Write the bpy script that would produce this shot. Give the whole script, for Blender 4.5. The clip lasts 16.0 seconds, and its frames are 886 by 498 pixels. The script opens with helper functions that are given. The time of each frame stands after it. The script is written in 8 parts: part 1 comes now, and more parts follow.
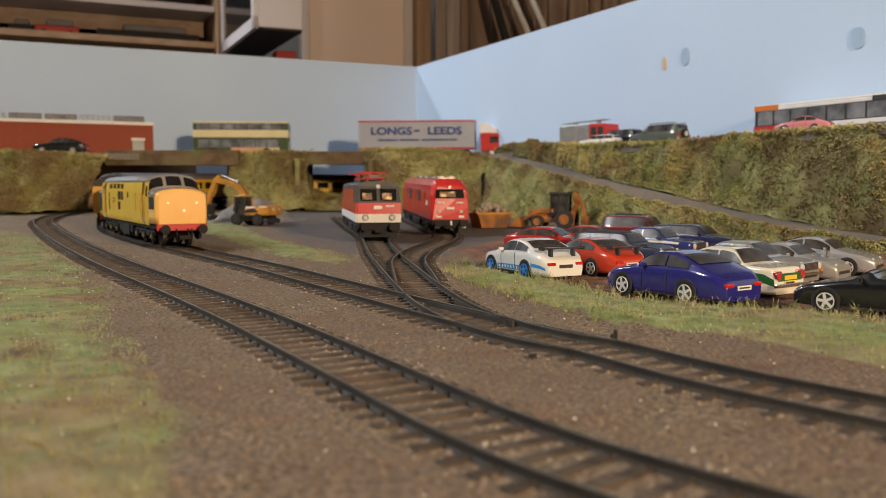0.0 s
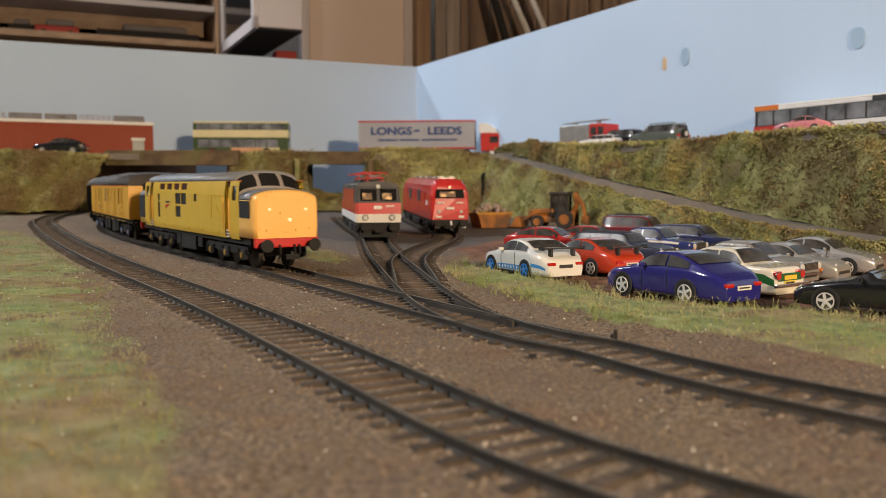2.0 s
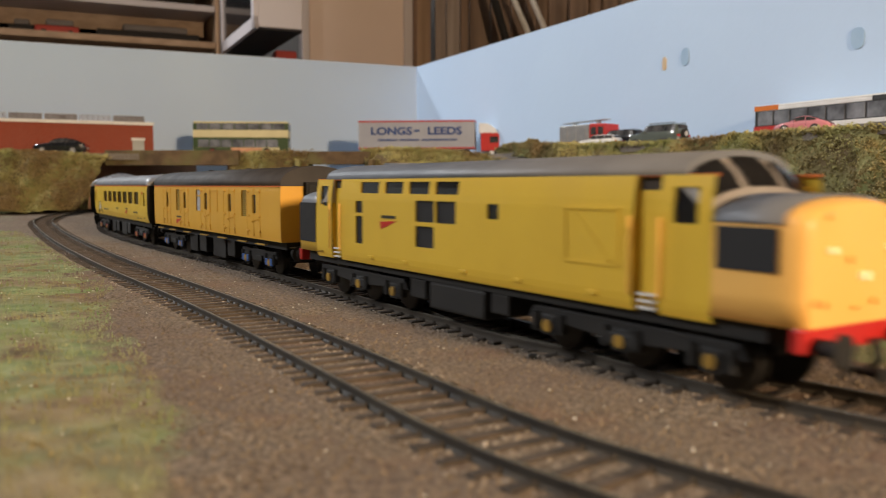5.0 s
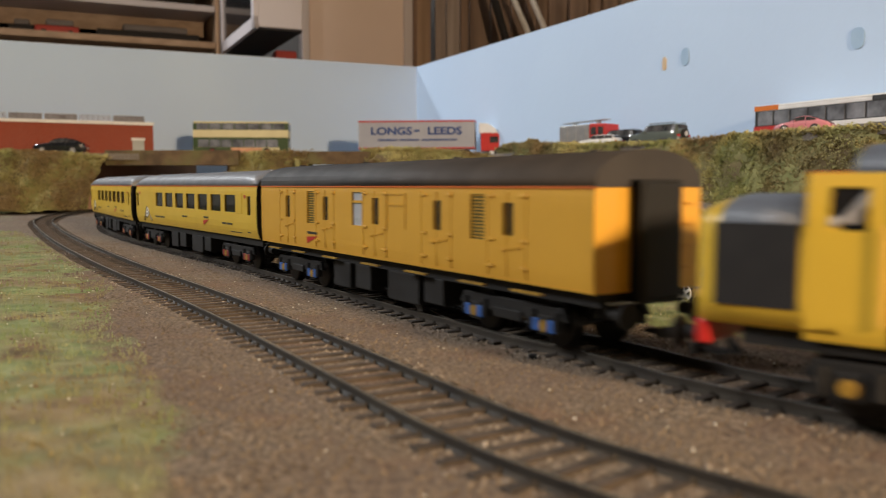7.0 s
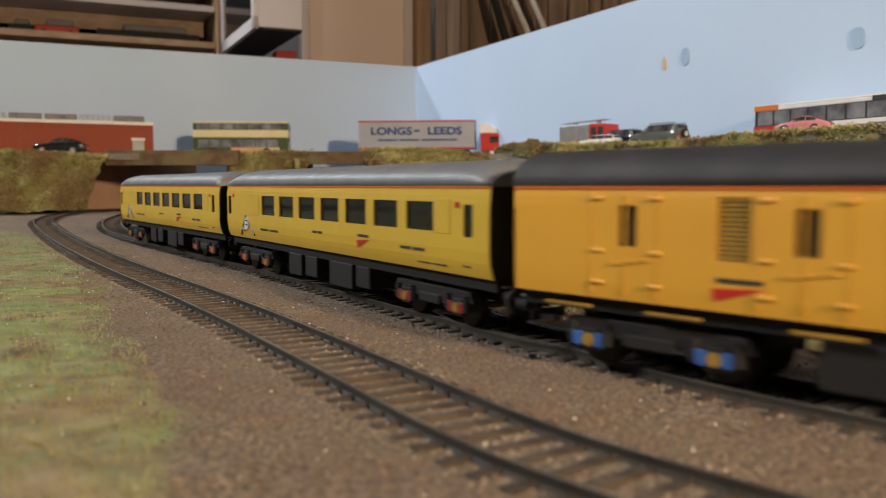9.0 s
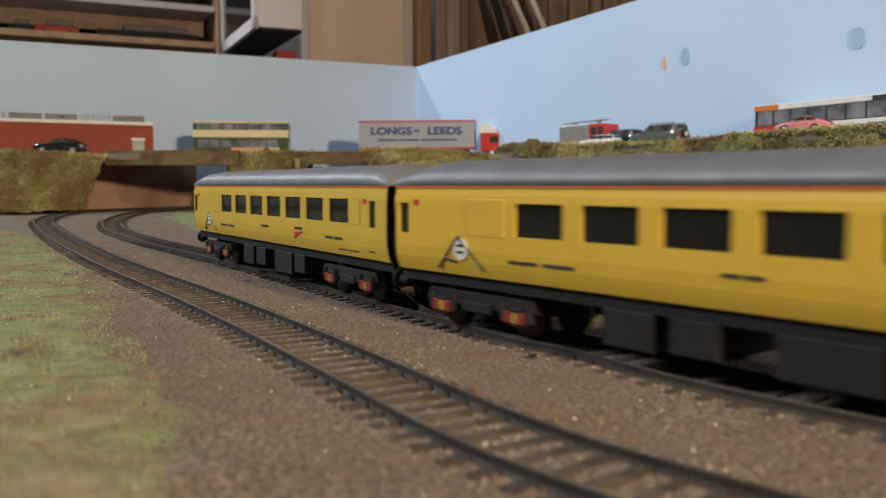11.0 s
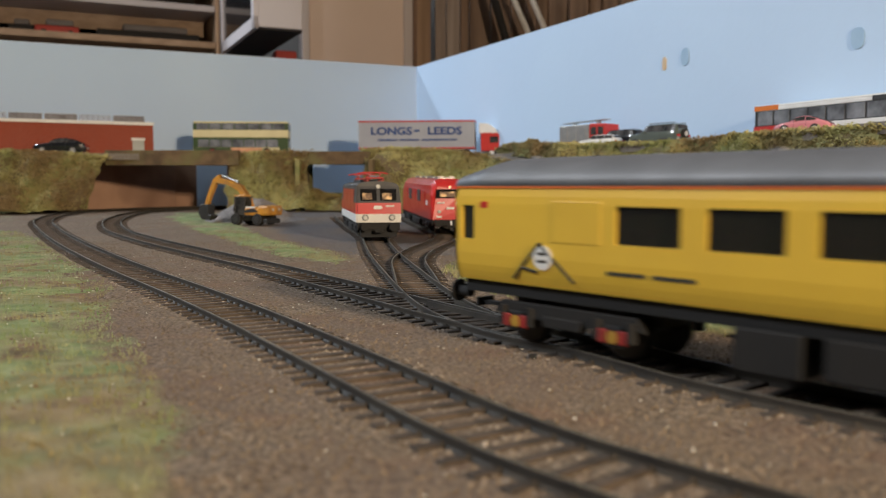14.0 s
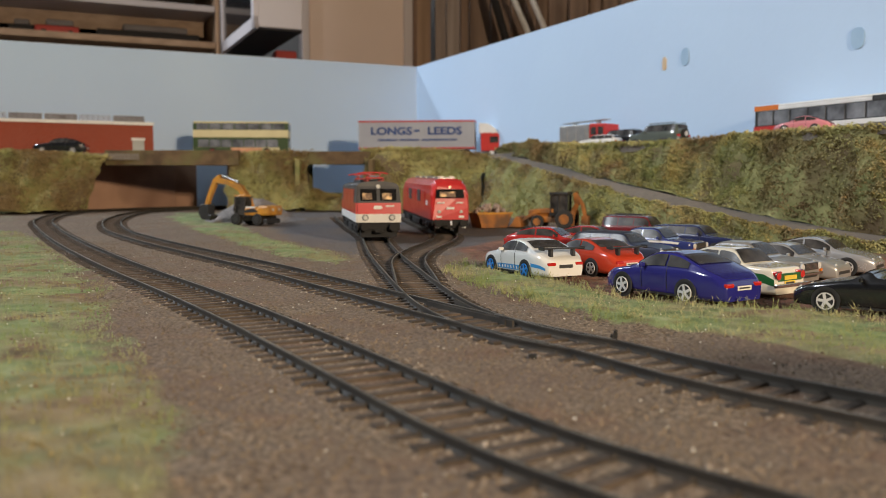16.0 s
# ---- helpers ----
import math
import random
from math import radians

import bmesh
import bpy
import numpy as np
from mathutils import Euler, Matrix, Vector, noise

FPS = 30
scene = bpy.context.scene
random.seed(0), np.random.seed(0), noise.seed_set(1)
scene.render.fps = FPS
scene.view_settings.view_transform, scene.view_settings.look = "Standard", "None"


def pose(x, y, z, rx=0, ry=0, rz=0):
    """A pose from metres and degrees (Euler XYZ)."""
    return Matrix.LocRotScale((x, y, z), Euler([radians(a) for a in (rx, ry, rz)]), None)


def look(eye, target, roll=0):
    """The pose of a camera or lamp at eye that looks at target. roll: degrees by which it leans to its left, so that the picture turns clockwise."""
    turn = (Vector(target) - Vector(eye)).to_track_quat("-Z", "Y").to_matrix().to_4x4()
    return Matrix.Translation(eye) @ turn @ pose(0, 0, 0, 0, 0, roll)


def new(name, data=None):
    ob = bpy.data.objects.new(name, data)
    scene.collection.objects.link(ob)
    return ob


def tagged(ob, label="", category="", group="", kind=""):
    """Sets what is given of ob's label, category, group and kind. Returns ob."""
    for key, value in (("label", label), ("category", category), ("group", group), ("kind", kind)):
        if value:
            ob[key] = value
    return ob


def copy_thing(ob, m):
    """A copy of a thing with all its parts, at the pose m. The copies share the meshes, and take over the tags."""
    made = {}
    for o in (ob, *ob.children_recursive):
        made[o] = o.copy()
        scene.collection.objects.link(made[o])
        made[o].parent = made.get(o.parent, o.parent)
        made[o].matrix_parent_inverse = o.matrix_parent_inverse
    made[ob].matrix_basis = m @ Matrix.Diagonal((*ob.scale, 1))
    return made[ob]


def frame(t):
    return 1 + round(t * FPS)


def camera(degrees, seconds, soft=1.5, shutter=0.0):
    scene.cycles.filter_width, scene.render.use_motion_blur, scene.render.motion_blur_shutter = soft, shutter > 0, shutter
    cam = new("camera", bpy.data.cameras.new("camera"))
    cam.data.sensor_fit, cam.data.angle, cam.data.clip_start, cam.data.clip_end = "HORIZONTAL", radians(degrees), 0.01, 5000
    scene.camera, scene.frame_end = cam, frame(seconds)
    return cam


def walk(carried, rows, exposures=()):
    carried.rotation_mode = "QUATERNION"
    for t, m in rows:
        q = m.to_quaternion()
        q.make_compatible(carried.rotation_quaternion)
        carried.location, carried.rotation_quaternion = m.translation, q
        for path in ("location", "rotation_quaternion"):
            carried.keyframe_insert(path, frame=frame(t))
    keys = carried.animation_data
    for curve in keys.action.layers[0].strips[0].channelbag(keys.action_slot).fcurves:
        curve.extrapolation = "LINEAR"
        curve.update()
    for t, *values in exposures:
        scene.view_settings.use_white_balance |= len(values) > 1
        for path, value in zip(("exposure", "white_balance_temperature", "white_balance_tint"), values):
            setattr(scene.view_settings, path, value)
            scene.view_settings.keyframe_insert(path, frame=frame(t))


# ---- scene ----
# camera: stands still on the baseboard, a little above rail level
EYE_Z = 0.0417
cam = camera(55.83, 16.0, 0.8, 0.8)
cam.data.dof.use_dof = True
cam.data.dof.focus_distance = 0.345
cam.data.dof.aperture_fstop = 22.0
CAM_POSE = pose(0, 0, EYE_Z, 90 - 4.366, 0, 0)
walk(cam, [(0.0, CAM_POSE), (16.0, CAM_POSE)], [(0.0, -0.38, 6750, 13), (8.5, -0.38, 6750, 12), (11.5, -0.39, 6200, 9), (16.0, -0.38, 6150, 10)])

# ------------------------------------------------------------------ light
world = bpy.data.worlds.new("room_air")
world.use_nodes = True
world.node_tree.nodes["Background"].inputs[0].default_value = (0.75, 0.85, 1.0, 1)
world.node_tree.nodes["Background"].inputs[1].default_value = 0.06
scene.world = world


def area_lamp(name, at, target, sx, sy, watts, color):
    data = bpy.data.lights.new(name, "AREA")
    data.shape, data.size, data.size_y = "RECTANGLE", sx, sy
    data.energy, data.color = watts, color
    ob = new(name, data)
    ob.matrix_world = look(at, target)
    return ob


# added unseen lamps: two cool, one of them behind the left board, and a low warm one over the front edge
area_lamp("unseen_cool_light", (-2.2, 0.12, 1.7), (0.1, 0.6, 0.0), 0.6, 0.6, 68, (0.96, 0.98, 1.0))
area_lamp("unseen_cool_light", (-1.50, 1.90, 1.27), (0.15, 0.8, 0.0), 0.16, 0.16, 19, (0.86, 0.94, 1.0))
area_lamp("unseen_warm_light", (0.78, -0.95, 0.44), (0.0, 0.6, 0.05), 0.10, 0.10, 36, (1.0, 0.75, 0.49))

# ------------------------------------------------------------------ materials
def mat(name, c1, c2=None, scale=200.0, rough=0.6, metal=0.0, bump=0.0, bscale=None, detail=6.0,
        c3=None, scale2=None, emit=0.0, coat=0.0, rvar=0.12, lo=0.35, hi=0.65, rand=0.0):
    """Noise-mixed surface: c1 to c2 at one scale, c3 in larger stains."""
    m = bpy.data.materials.new(name)
    m.use_nodes = True
    nt = m.node_tree
    n, l = nt.nodes, nt.links
    b = n["Principled BSDF"]
    b.inputs["Roughness"].default_value = rough
    b.inputs["Metallic"].default_value = metal
    if coat:
        b.inputs["Coat Weight"].default_value = coat
        b.inputs["Coat Roughness"].default_value = 0.08
    tc = n.new("ShaderNodeTexCoord")
    c2 = c2 or tuple(v * 0.82 for v in c1)
    tex = n.new("ShaderNodeTexNoise")
    tex.inputs["Scale"].default_value, tex.inputs["Detail"].default_value = scale, detail
    l.new(tc.outputs["Object"], tex.inputs["Vector"])
    ramp = n.new("ShaderNodeValToRGB")
    ramp.color_ramp.elements[0].position, ramp.color_ramp.elements[1].position = lo, hi
    ramp.color_ramp.elements[0].color, ramp.color_ramp.elements[1].color = (*c1, 1), (*c2, 1)
    l.new(tex.outputs["Fac"], ramp.inputs["Fac"])
    out = ramp.outputs["Color"]
    if c3:
        t2 = n.new("ShaderNodeTexNoise")
        t2.inputs["Scale"].default_value, t2.inputs["Detail"].default_value = scale2 or scale / 8, 3
        l.new(tc.outputs["Object"], t2.inputs["Vector"])
        r2 = n.new("ShaderNodeValToRGB")
        r2.color_ramp.elements[0].position, r2.color_ramp.elements[1].position = 0.45, 0.62
        l.new(t2.outputs["Fac"], r2.inputs["Fac"])
        mx = n.new("ShaderNodeMix")
        mx.data_type = "RGBA"
        l.new(r2.outputs["Color"], mx.inputs[0])
        l.new(out, mx.inputs[6])
        mx.inputs[7].default_value = (*c3, 1)
        out = mx.outputs[2]
    if rand:
        oi = n.new("ShaderNodeObjectInfo")
        gi = n.new("ShaderNodeNewGeometry")
        ad = n.new("ShaderNodeMath")
        ad.operation = "ADD"
        l.new(oi.outputs["Random"], ad.inputs[0])
        l.new(gi.outputs["Random Per Island"], ad.inputs[1])
        mr = n.new("ShaderNodeMapRange")
        mr.inputs[1].default_value, mr.inputs[2].default_value = 0, 2
        mr.inputs[3].default_value, mr.inputs[4].default_value = 1 - rand, 1 + rand
        l.new(ad.outputs[0], mr.inputs[0])
        hs = n.new("ShaderNodeHueSaturation")
        l.new(mr.outputs[0], hs.inputs["Value"])
        l.new(out, hs.inputs["Color"])
        out = hs.outputs["Color"]
    l.new(out, b.inputs["Base Color"])
    rr = n.new("ShaderNodeMapRange")
    rr.inputs[3].default_value, rr.inputs[4].default_value = max(0.02, rough - rvar), min(1, rough + rvar)
    l.new(tex.outputs["Fac"], rr.inputs[0])
    l.new(rr.outputs[0], b.inputs["Roughness"])
    if bump:
        bt = tex
        if bscale:
            bt = n.new("ShaderNodeTexNoise")
            bt.inputs["Scale"].default_value, bt.inputs["Detail"].default_value = bscale, 4
            l.new(tc.outputs["Object"], bt.inputs["Vector"])
        bp = n.new("ShaderNodeBump")
        bp.inputs["Strength"].default_value, bp.inputs["Distance"].default_value = 1.0, bump
        l.new(bt.outputs["Fac"], bp.inputs["Height"])
        l.new(bp.outputs["Normal"], b.inputs["Normal"])
    if emit:
        b.inputs["Emission Color"].default_value = (*c1, 1)
        b.inputs["Emission Strength"].default_value = emit
    return m


def glassy(name, color, rough=0.06):
    m = bpy.data.materials.new(name)
    m.use_nodes = True
    b = m.node_tree.nodes["Principled BSDF"]
    b.inputs["Base Color"].default_value = (*color, 1)
    b.inputs["Roughness"].default_value = rough
    b.inputs["Transmission Weight"].default_value = 0.85
    b.inputs["IOR"].default_value = 1.3
    return m


def wood(name, c1, c2, scale=8.0, axis=2):
    m = mat(name, c1, c2, scale=scale, rough=0.55, detail=8)
    nt = m.node_tree
    tex = [x for x in nt.nodes if x.type == "TEX_NOISE"][0]
    mp = nt.nodes.new("ShaderNodeMapping")
    sc = [6.0, 6.0, 6.0]
    sc[axis] = 0.35
    mp.inputs["Scale"].default_value = sc
    tc = [x for x in nt.nodes if x.type == "TEX_COORD"][0]
    nt.links.new(tc.outputs["Object"], mp.inputs["Vector"])
    nt.links.new(mp.outputs["Vector"], tex.inputs["Vector"])
    return m


def ground_material():
    """One ground: earth, with green flock, grey yard gravel and red-brown earth laid over it by the sheet's own patches."""
    m = bpy.data.materials.new("layout_ground")
    m.use_nodes = True
    n, l = m.node_tree.nodes, m.node_tree.links
    b = n["Principled BSDF"]
    b.inputs["Roughness"].default_value = 0.95
    tc = n.new("ShaderNodeTexCoord")

    def tex(scale, detail=5):
        t = n.new("ShaderNodeTexNoise")
        t.inputs["Scale"].default_value, t.inputs["Detail"].default_value = scale, detail
        l.new(tc.outputs["Object"], t.inputs["Vector"])
        return t.outputs["Fac"]

    def ramp(fac, stops):
        r = n.new("ShaderNodeValToRGB")
        e = r.color_ramp.elements
        while len(e) < len(stops):
            e.new(0.5)
        for k, (p, c) in enumerate(stops):
            e[k].position, e[k].color = p, (*c, 1)
        l.new(fac, r.inputs["Fac"])
        return r.outputs["Color"]

    def mix(fac, c1, c2):
        x = n.new("ShaderNodeMix")
        x.data_type = "RGBA"
        l.new(fac, x.inputs[0])
        l.new(c1, x.inputs[6])
        l.new(c2, x.inputs[7])
        return x.outputs[2]

    fine, mid, big = tex(900, 8), tex(130, 6), tex(16, 4)
    earth = ramp(fine, [(0.30, (0.060, 0.044, 0.030)), (0.5, (0.175, 0.130, 0.087)), (0.70, (0.38, 0.295, 0.205))])
    dark = ramp(fine, [(0.3, (0.095, 0.066, 0.048)), (0.7, (0.25, 0.18, 0.125))])
    earth = mix(ramp(big, [(0.42, (0, 0, 0)), (0.60, (0.9, 0.9, 0.9))]), earth, dark)
    rust = ramp(mid, [(0.3, (0.10, 0.052, 0.028)), (0.7, (0.25, 0.14, 0.08))])
    earth = mix(ramp(tex(38, 4), [(0.52, (0, 0, 0)), (0.70, (0.7, 0.7, 0.7))]), earth, rust)
    green = ramp(mid, [(0.3, (0.13, 0.18, 0.06)), (0.55, (0.25, 0.31, 0.12)), (0.75, (0.38, 0.41, 0.22))])
    straw = ramp(mid, [(0.3, (0.19, 0.145, 0.075)), (0.7, (0.34, 0.275, 0.155))])
    lush = ramp(mid, [(0.3, (0.13, 0.19, 0.07)), (0.7, (0.29, 0.35, 0.16))])
    green = mix(ramp(tex(30, 3), [(0.48, (0, 0, 0)), (0.60, (0.9, 0.9, 0.9))]), green, lush)
    green = mix(ramp(tex(24, 3), [(0.46, (0, 0, 0)), (0.62, (1, 1, 1))]), green, straw)
    green = mix(ramp(tex(41, 4), [(0.55, (0, 0, 0)), (0.68, (0.8, 0.8, 0.8))]), green, rust)
    gravel = ramp(fine, [(0.3, (0.07, 0.064, 0.064)), (0.7, (0.16, 0.145, 0.14))])
    gravel = mix(ramp(tex(9, 3), [(0.45, (0, 0, 0)), (0.65, (0.8, 0.8, 0.8))]), gravel, earth)
    red = ramp(mid, [(0.3, (0.12, 0.055, 0.036)), (0.7, (0.33, 0.155, 0.095))])
    out = earth
    for key, col, wob in (("yard", gravel, 0.5), ("red", red, 0.5), ("grass", green, 1.1)):
        at = n.new("ShaderNodeAttribute")
        at.attribute_name = key
        s = n.new("ShaderNodeMath")
        s.operation = "MULTIPLY_ADD"
        l.new(tex(45, 6), s.inputs[0])
        s.inputs[1].default_value, s.inputs[2].default_value = wob, -wob / 2
        a2 = n.new("ShaderNodeMath")
        a2.operation = "ADD"
        l.new(at.outputs["Fac"], a2.inputs[0])
        l.new(s.outputs[0], a2.inputs[1])
        fac = ramp(a2.outputs[0], [(0.4, (0, 0, 0)), (0.6, (1, 1, 1))])
        out = mix(fac, out, col)
    l.new(out, b.inputs["Base Color"])
    bp = n.new("ShaderNodeBump")
    bp.inputs["Distance"].default_value = 0.0009
    l.new(fine, bp.inputs["Height"])
    l.new(bp.outputs["Normal"], b.inputs["Normal"])
    return m


M = {}
M["earth"] = ground_material()
M["yard"] = mat("yard_gravel", (0.145, 0.13, 0.125), (0.23, 0.205, 0.19), scale=500, rough=0.95, bump=0.0008,
                c3=(0.17, 0.12, 0.095), scale2=9)
M["scrub"] = mat("scrub_flock", (0.16, 0.17, 0.055), (0.38, 0.35, 0.14), scale=60, rough=1.0, bump=0.003,
                 c3=(0.15, 0.105, 0.05), scale2=20, lo=0.3, hi=0.7)
M["bank_leaf"] = mat("scrub_leaf", (0.28, 0.31, 0.095), (0.60, 0.53, 0.23), scale=19, rough=0.95, rand=0.16, lo=0.34, hi=0.66,
                     c3=(0.31, 0.22, 0.10), scale2=13)
M["blade"] = mat("static_grass_blade", (0.18, 0.29, 0.09), (0.42, 0.45, 0.25), scale=34, rough=0.9, rand=0.3,
                 c3=(0.30, 0.25, 0.12), scale2=21)
M["stone"] = mat("ballast_grain", (0.16, 0.12, 0.082), (0.29, 0.22, 0.15), scale=60, rough=0.95, rand=0.45)
M["road"] = mat("grey_road", (0.165, 0.14, 0.112), (0.23, 0.195, 0.155), scale=300, rough=0.9, bump=0.0004,
                c3=(0.15, 0.135, 0.12), scale2=12)
M["rail"] = mat("weathered_rail", (0.028, 0.023, 0.018), (0.055, 0.045, 0.032), scale=90, rough=0.7)
M["railtop"] = mat("worn_rail_head", (0.21, 0.20, 0.16), (0.09, 0.083, 0.066), scale=60, rough=0.45, metal=0.3)
M["sleeper"] = mat("dirty_sleeper", (0.040, 0.030, 0.022), (0.11, 0.082, 0.060), scale=160, rough=0.9, bump=0.0004, rand=0.3)
M["wall_blue"] = mat("pale_blue_paint", (0.52, 0.67, 0.86), (0.50, 0.645, 0.84), scale=6, rough=0.6, bump=0.0003, bscale=90)
M["yellow"] = mat("train_yellow", (0.76, 0.49, 0.05), (0.71, 0.45, 0.045), scale=40, rough=0.38, coat=0.15)
M["black"] = mat("underframe_black", (0.005, 0.005, 0.005), (0.010, 0.009, 0.008), scale=120, rough=0.75)
M["van_yellow"] = mat("warm_train_yellow", (0.74, 0.39, 0.045), (0.69, 0.36, 0.04), scale=40, rough=0.42, coat=0.1)
# nose yellow with the warm lamplight put into its colour; handrails share it
M["nose_yellow"] = mat("yellow_with_lamplight", (0.92, 0.52, 0.14), (0.89, 0.49, 0.12), scale=60, rough=0.4, coat=0.1)
M["roof_grey"] = mat("roof_grey", (0.175, 0.185, 0.205), (0.14, 0.148, 0.165), scale=70, rough=0.5)
M["roof_dark"] = mat("dark_roof", (0.040, 0.034, 0.031), (0.026, 0.023, 0.022), scale=70, rough=0.7)
M["cab_grey"] = mat("cab_surround_grey", (0.36, 0.33, 0.30), (0.31, 0.28, 0.26), scale=80, rough=0.5)
M["glass"] = glassy("tinted_pane", (0.10, 0.09, 0.085))
M["pane_dark"] = mat("dark_pane", (0.010, 0.010, 0.011), (0.018, 0.017, 0.017), scale=50, rough=0.12)
M["interior"] = mat("dim_interior", (0.035, 0.028, 0.022), (0.06, 0.045, 0.035), scale=60, rough=0.9)
M["seat_red"] = mat("seat_red", (0.22, 0.05, 0.035), (0.16, 0.035, 0.03), scale=60, rough=0.9)
M["grille"] = mat("grille_black", (0.007, 0.007, 0.009), (0.012, 0.012, 0.014), scale=200, rough=0.7)
M["red"] = mat("signal_red", (0.55, 0.025, 0.02), (0.48, 0.02, 0.018), scale=60, rough=0.4)
M["orange_line"] = mat("orange_line", (0.72, 0.16, 0.02), (0.66, 0.14, 0.02), scale=60, rough=0.5)
M["axle_yellow"] = mat("axlebox_yellow", (0.42, 0.24, 0.025), (0.28, 0.16, 0.02), scale=120, rough=0.6)
M["spring_red"] = mat("spring_red", (0.30, 0.02, 0.015), (0.22, 0.016, 0.012), scale=120, rough=0.6)
M["axle_blue"] = mat("spring_blue", (0.03, 0.13, 0.45), (0.02, 0.09, 0.3), scale=120, rough=0.6)
M["steel"] = mat("bare_steel", (0.45, 0.44, 0.42), (0.35, 0.34, 0.33), scale=80, rough=0.35, metal=0.9)
M["lamp_on"] = mat("lit_lamp", (1.0, 0.86, 0.55), (1.0, 0.86, 0.55), scale=10, rough=0.3, emit=0.5)
M["white"] = mat("white_paint", (0.78, 0.77, 0.74), (0.70, 0.69, 0.66), scale=60, rough=0.45)
M["mark_black"] = mat("black_lettering", (0.03, 0.028, 0.02), (0.05, 0.045, 0.03), scale=60, rough=0.5)
M["stone_dark"] = mat("fine_ballast_grain", (0.22, 0.185, 0.145), (0.41, 0.345, 0.27), scale=60, rough=0.95, rand=0.5)
M["blade_dry"] = mat("dry_grass_blade", (0.27, 0.30, 0.12), (0.46, 0.41, 0.22), scale=40, rough=0.9, rand=0.3, c3=(0.24, 0.29, 0.10), scale2=22)
M["speck"] = mat("pale_speck", (0.88, 0.86, 0.74), (0.75, 0.72, 0.58), scale=60, rough=0.3)
M["bank_dark"] = mat("dark_scrub_leaf", (0.10, 0.10, 0.035), (0.16, 0.11, 0.05), scale=40, rough=0.95, rand=0.4)

# ------------------------------------------------------------------ mesh helpers
def mesh_from(name, verts, faces, material, smooth=False):
    me = bpy.data.meshes.new(name)
    me.from_pydata([tuple(map(float, v)) for v in verts], [], [tuple(map(int, f)) for f in faces])
    me.materials.append(material)
    if smooth:
        me.polygons.foreach_set("use_smooth", [True] * len(me.polygons))
    me.update()
    return me


def part(name, bm, material, parent=None, label=""):
    me = bpy.data.meshes.new(name)
    bmesh.ops.recalc_face_normals(bm, faces=bm.faces[:])
    bm.to_mesh(me)
    bm.free()
    me.materials.append(material)
    ob = new(name, me)
    if parent is not None:
        ob.parent = parent
    if label:
        tagged(ob, label)
    return ob


def empty(name, m, label, category, group="", kind=""):
    ob = new(name)
    ob.matrix_world = m
    ob.empty_display_size = 0.01
    return tagged(ob, label, category, group, kind)


def box(bm, x0, x1, y0, y1, z0, z1, bev=0.0, m=None):
    b = bmesh.new()
    bmesh.ops.create_cube(b, size=1)
    bmesh.ops.transform(b, matrix=Matrix.Translation(((x0 + x1) / 2, (y0 + y1) / 2, (z0 + z1) / 2))
                        @ Matrix.Diagonal((abs(x1 - x0), abs(y1 - y0), abs(z1 - z0), 1)), verts=b.verts[:])
    if bev:
        bmesh.ops.bevel(b, geom=b.edges[:], offset=bev, segments=2, affect="EDGES", profile=0.5)
    add(bm, b, m)
    return bm


def add(bm, b, m=None):
    if m is not None:
        bmesh.ops.transform(b, matrix=m, verts=b.verts[:])
    me = bpy.data.meshes.new("tmp")
    b.to_mesh(me)
    b.free()
    bm.from_mesh(me)
    bpy.data.meshes.remove(me)


def cyl(bm, r, h, m, seg=20, r2=None, bev=0.0):
    """A drum along z, centred."""
    b = bmesh.new()
    bmesh.ops.create_cone(b, cap_ends=True, segments=seg, radius1=r, radius2=r if r2 is None else r2, depth=h)
    if bev:
        ed = [e for e in b.edges if all(abs(abs(v.co.z) - h / 2) < 1e-7 for v in e.verts)]
        bmesh.ops.bevel(b, geom=ed, offset=bev, segments=2, affect="EDGES", profile=0.5)
    add(bm, b, m)
    return bm


def tube(bm, pts, r, seg=6):
    """A thin rod through points."""
    pts = [Vector(p) for p in pts]
    rings = []
    for i, p in enumerate(pts):
        d = (pts[min(i + 1, len(pts) - 1)] - pts[max(i - 1, 0)]).normalized()
        a = d.orthogonal().normalized()
        c = d.cross(a)
        rings.append([bm.verts.new(p + r * (math.cos(2 * math.pi * k / seg) * a + math.sin(2 * math.pi * k / seg) * c)) for k in range(seg)])
    for u, v in zip(rings, rings[1:]):
        for k in range(seg):
            bm.faces.new((u[k], u[(k + 1) % seg], v[(k + 1) % seg], v[k]))
    bm.faces.new(rings[0])
    bm.faces.new(rings[-1][::-1])
    return bm


def prism(bm, outline, y0, y1, bev=0.0, m=None):
    """An outline in x, z pushed along y."""
    b = bmesh.new()
    u = [b.verts.new((x, y0, z)) for x, z in outline]
    v = [b.verts.new((x, y1, z)) for x, z in outline]
    k = len(outline)
    b.faces.new(u)
    b.faces.new(v[::-1])
    for i in range(k):
        b.faces.new((u[i], v[i], v[(i + 1) % k], u[(i + 1) % k]))
    bmesh.ops.recalc_face_normals(b, faces=b.faces[:])
    if bev:
        bmesh.ops.bevel(b, geom=[e for e in b.edges if e.calc_face_angle(0) > 0.5], offset=bev, segments=2, affect="EDGES", profile=0.5)
    add(bm, b, m)
    return bm


X90 = pose(0, 0, 0, 90, 0, 0)   # drum axis to y
Y90 = pose(0, 0, 0, 0, 90, 0)   # drum axis to x


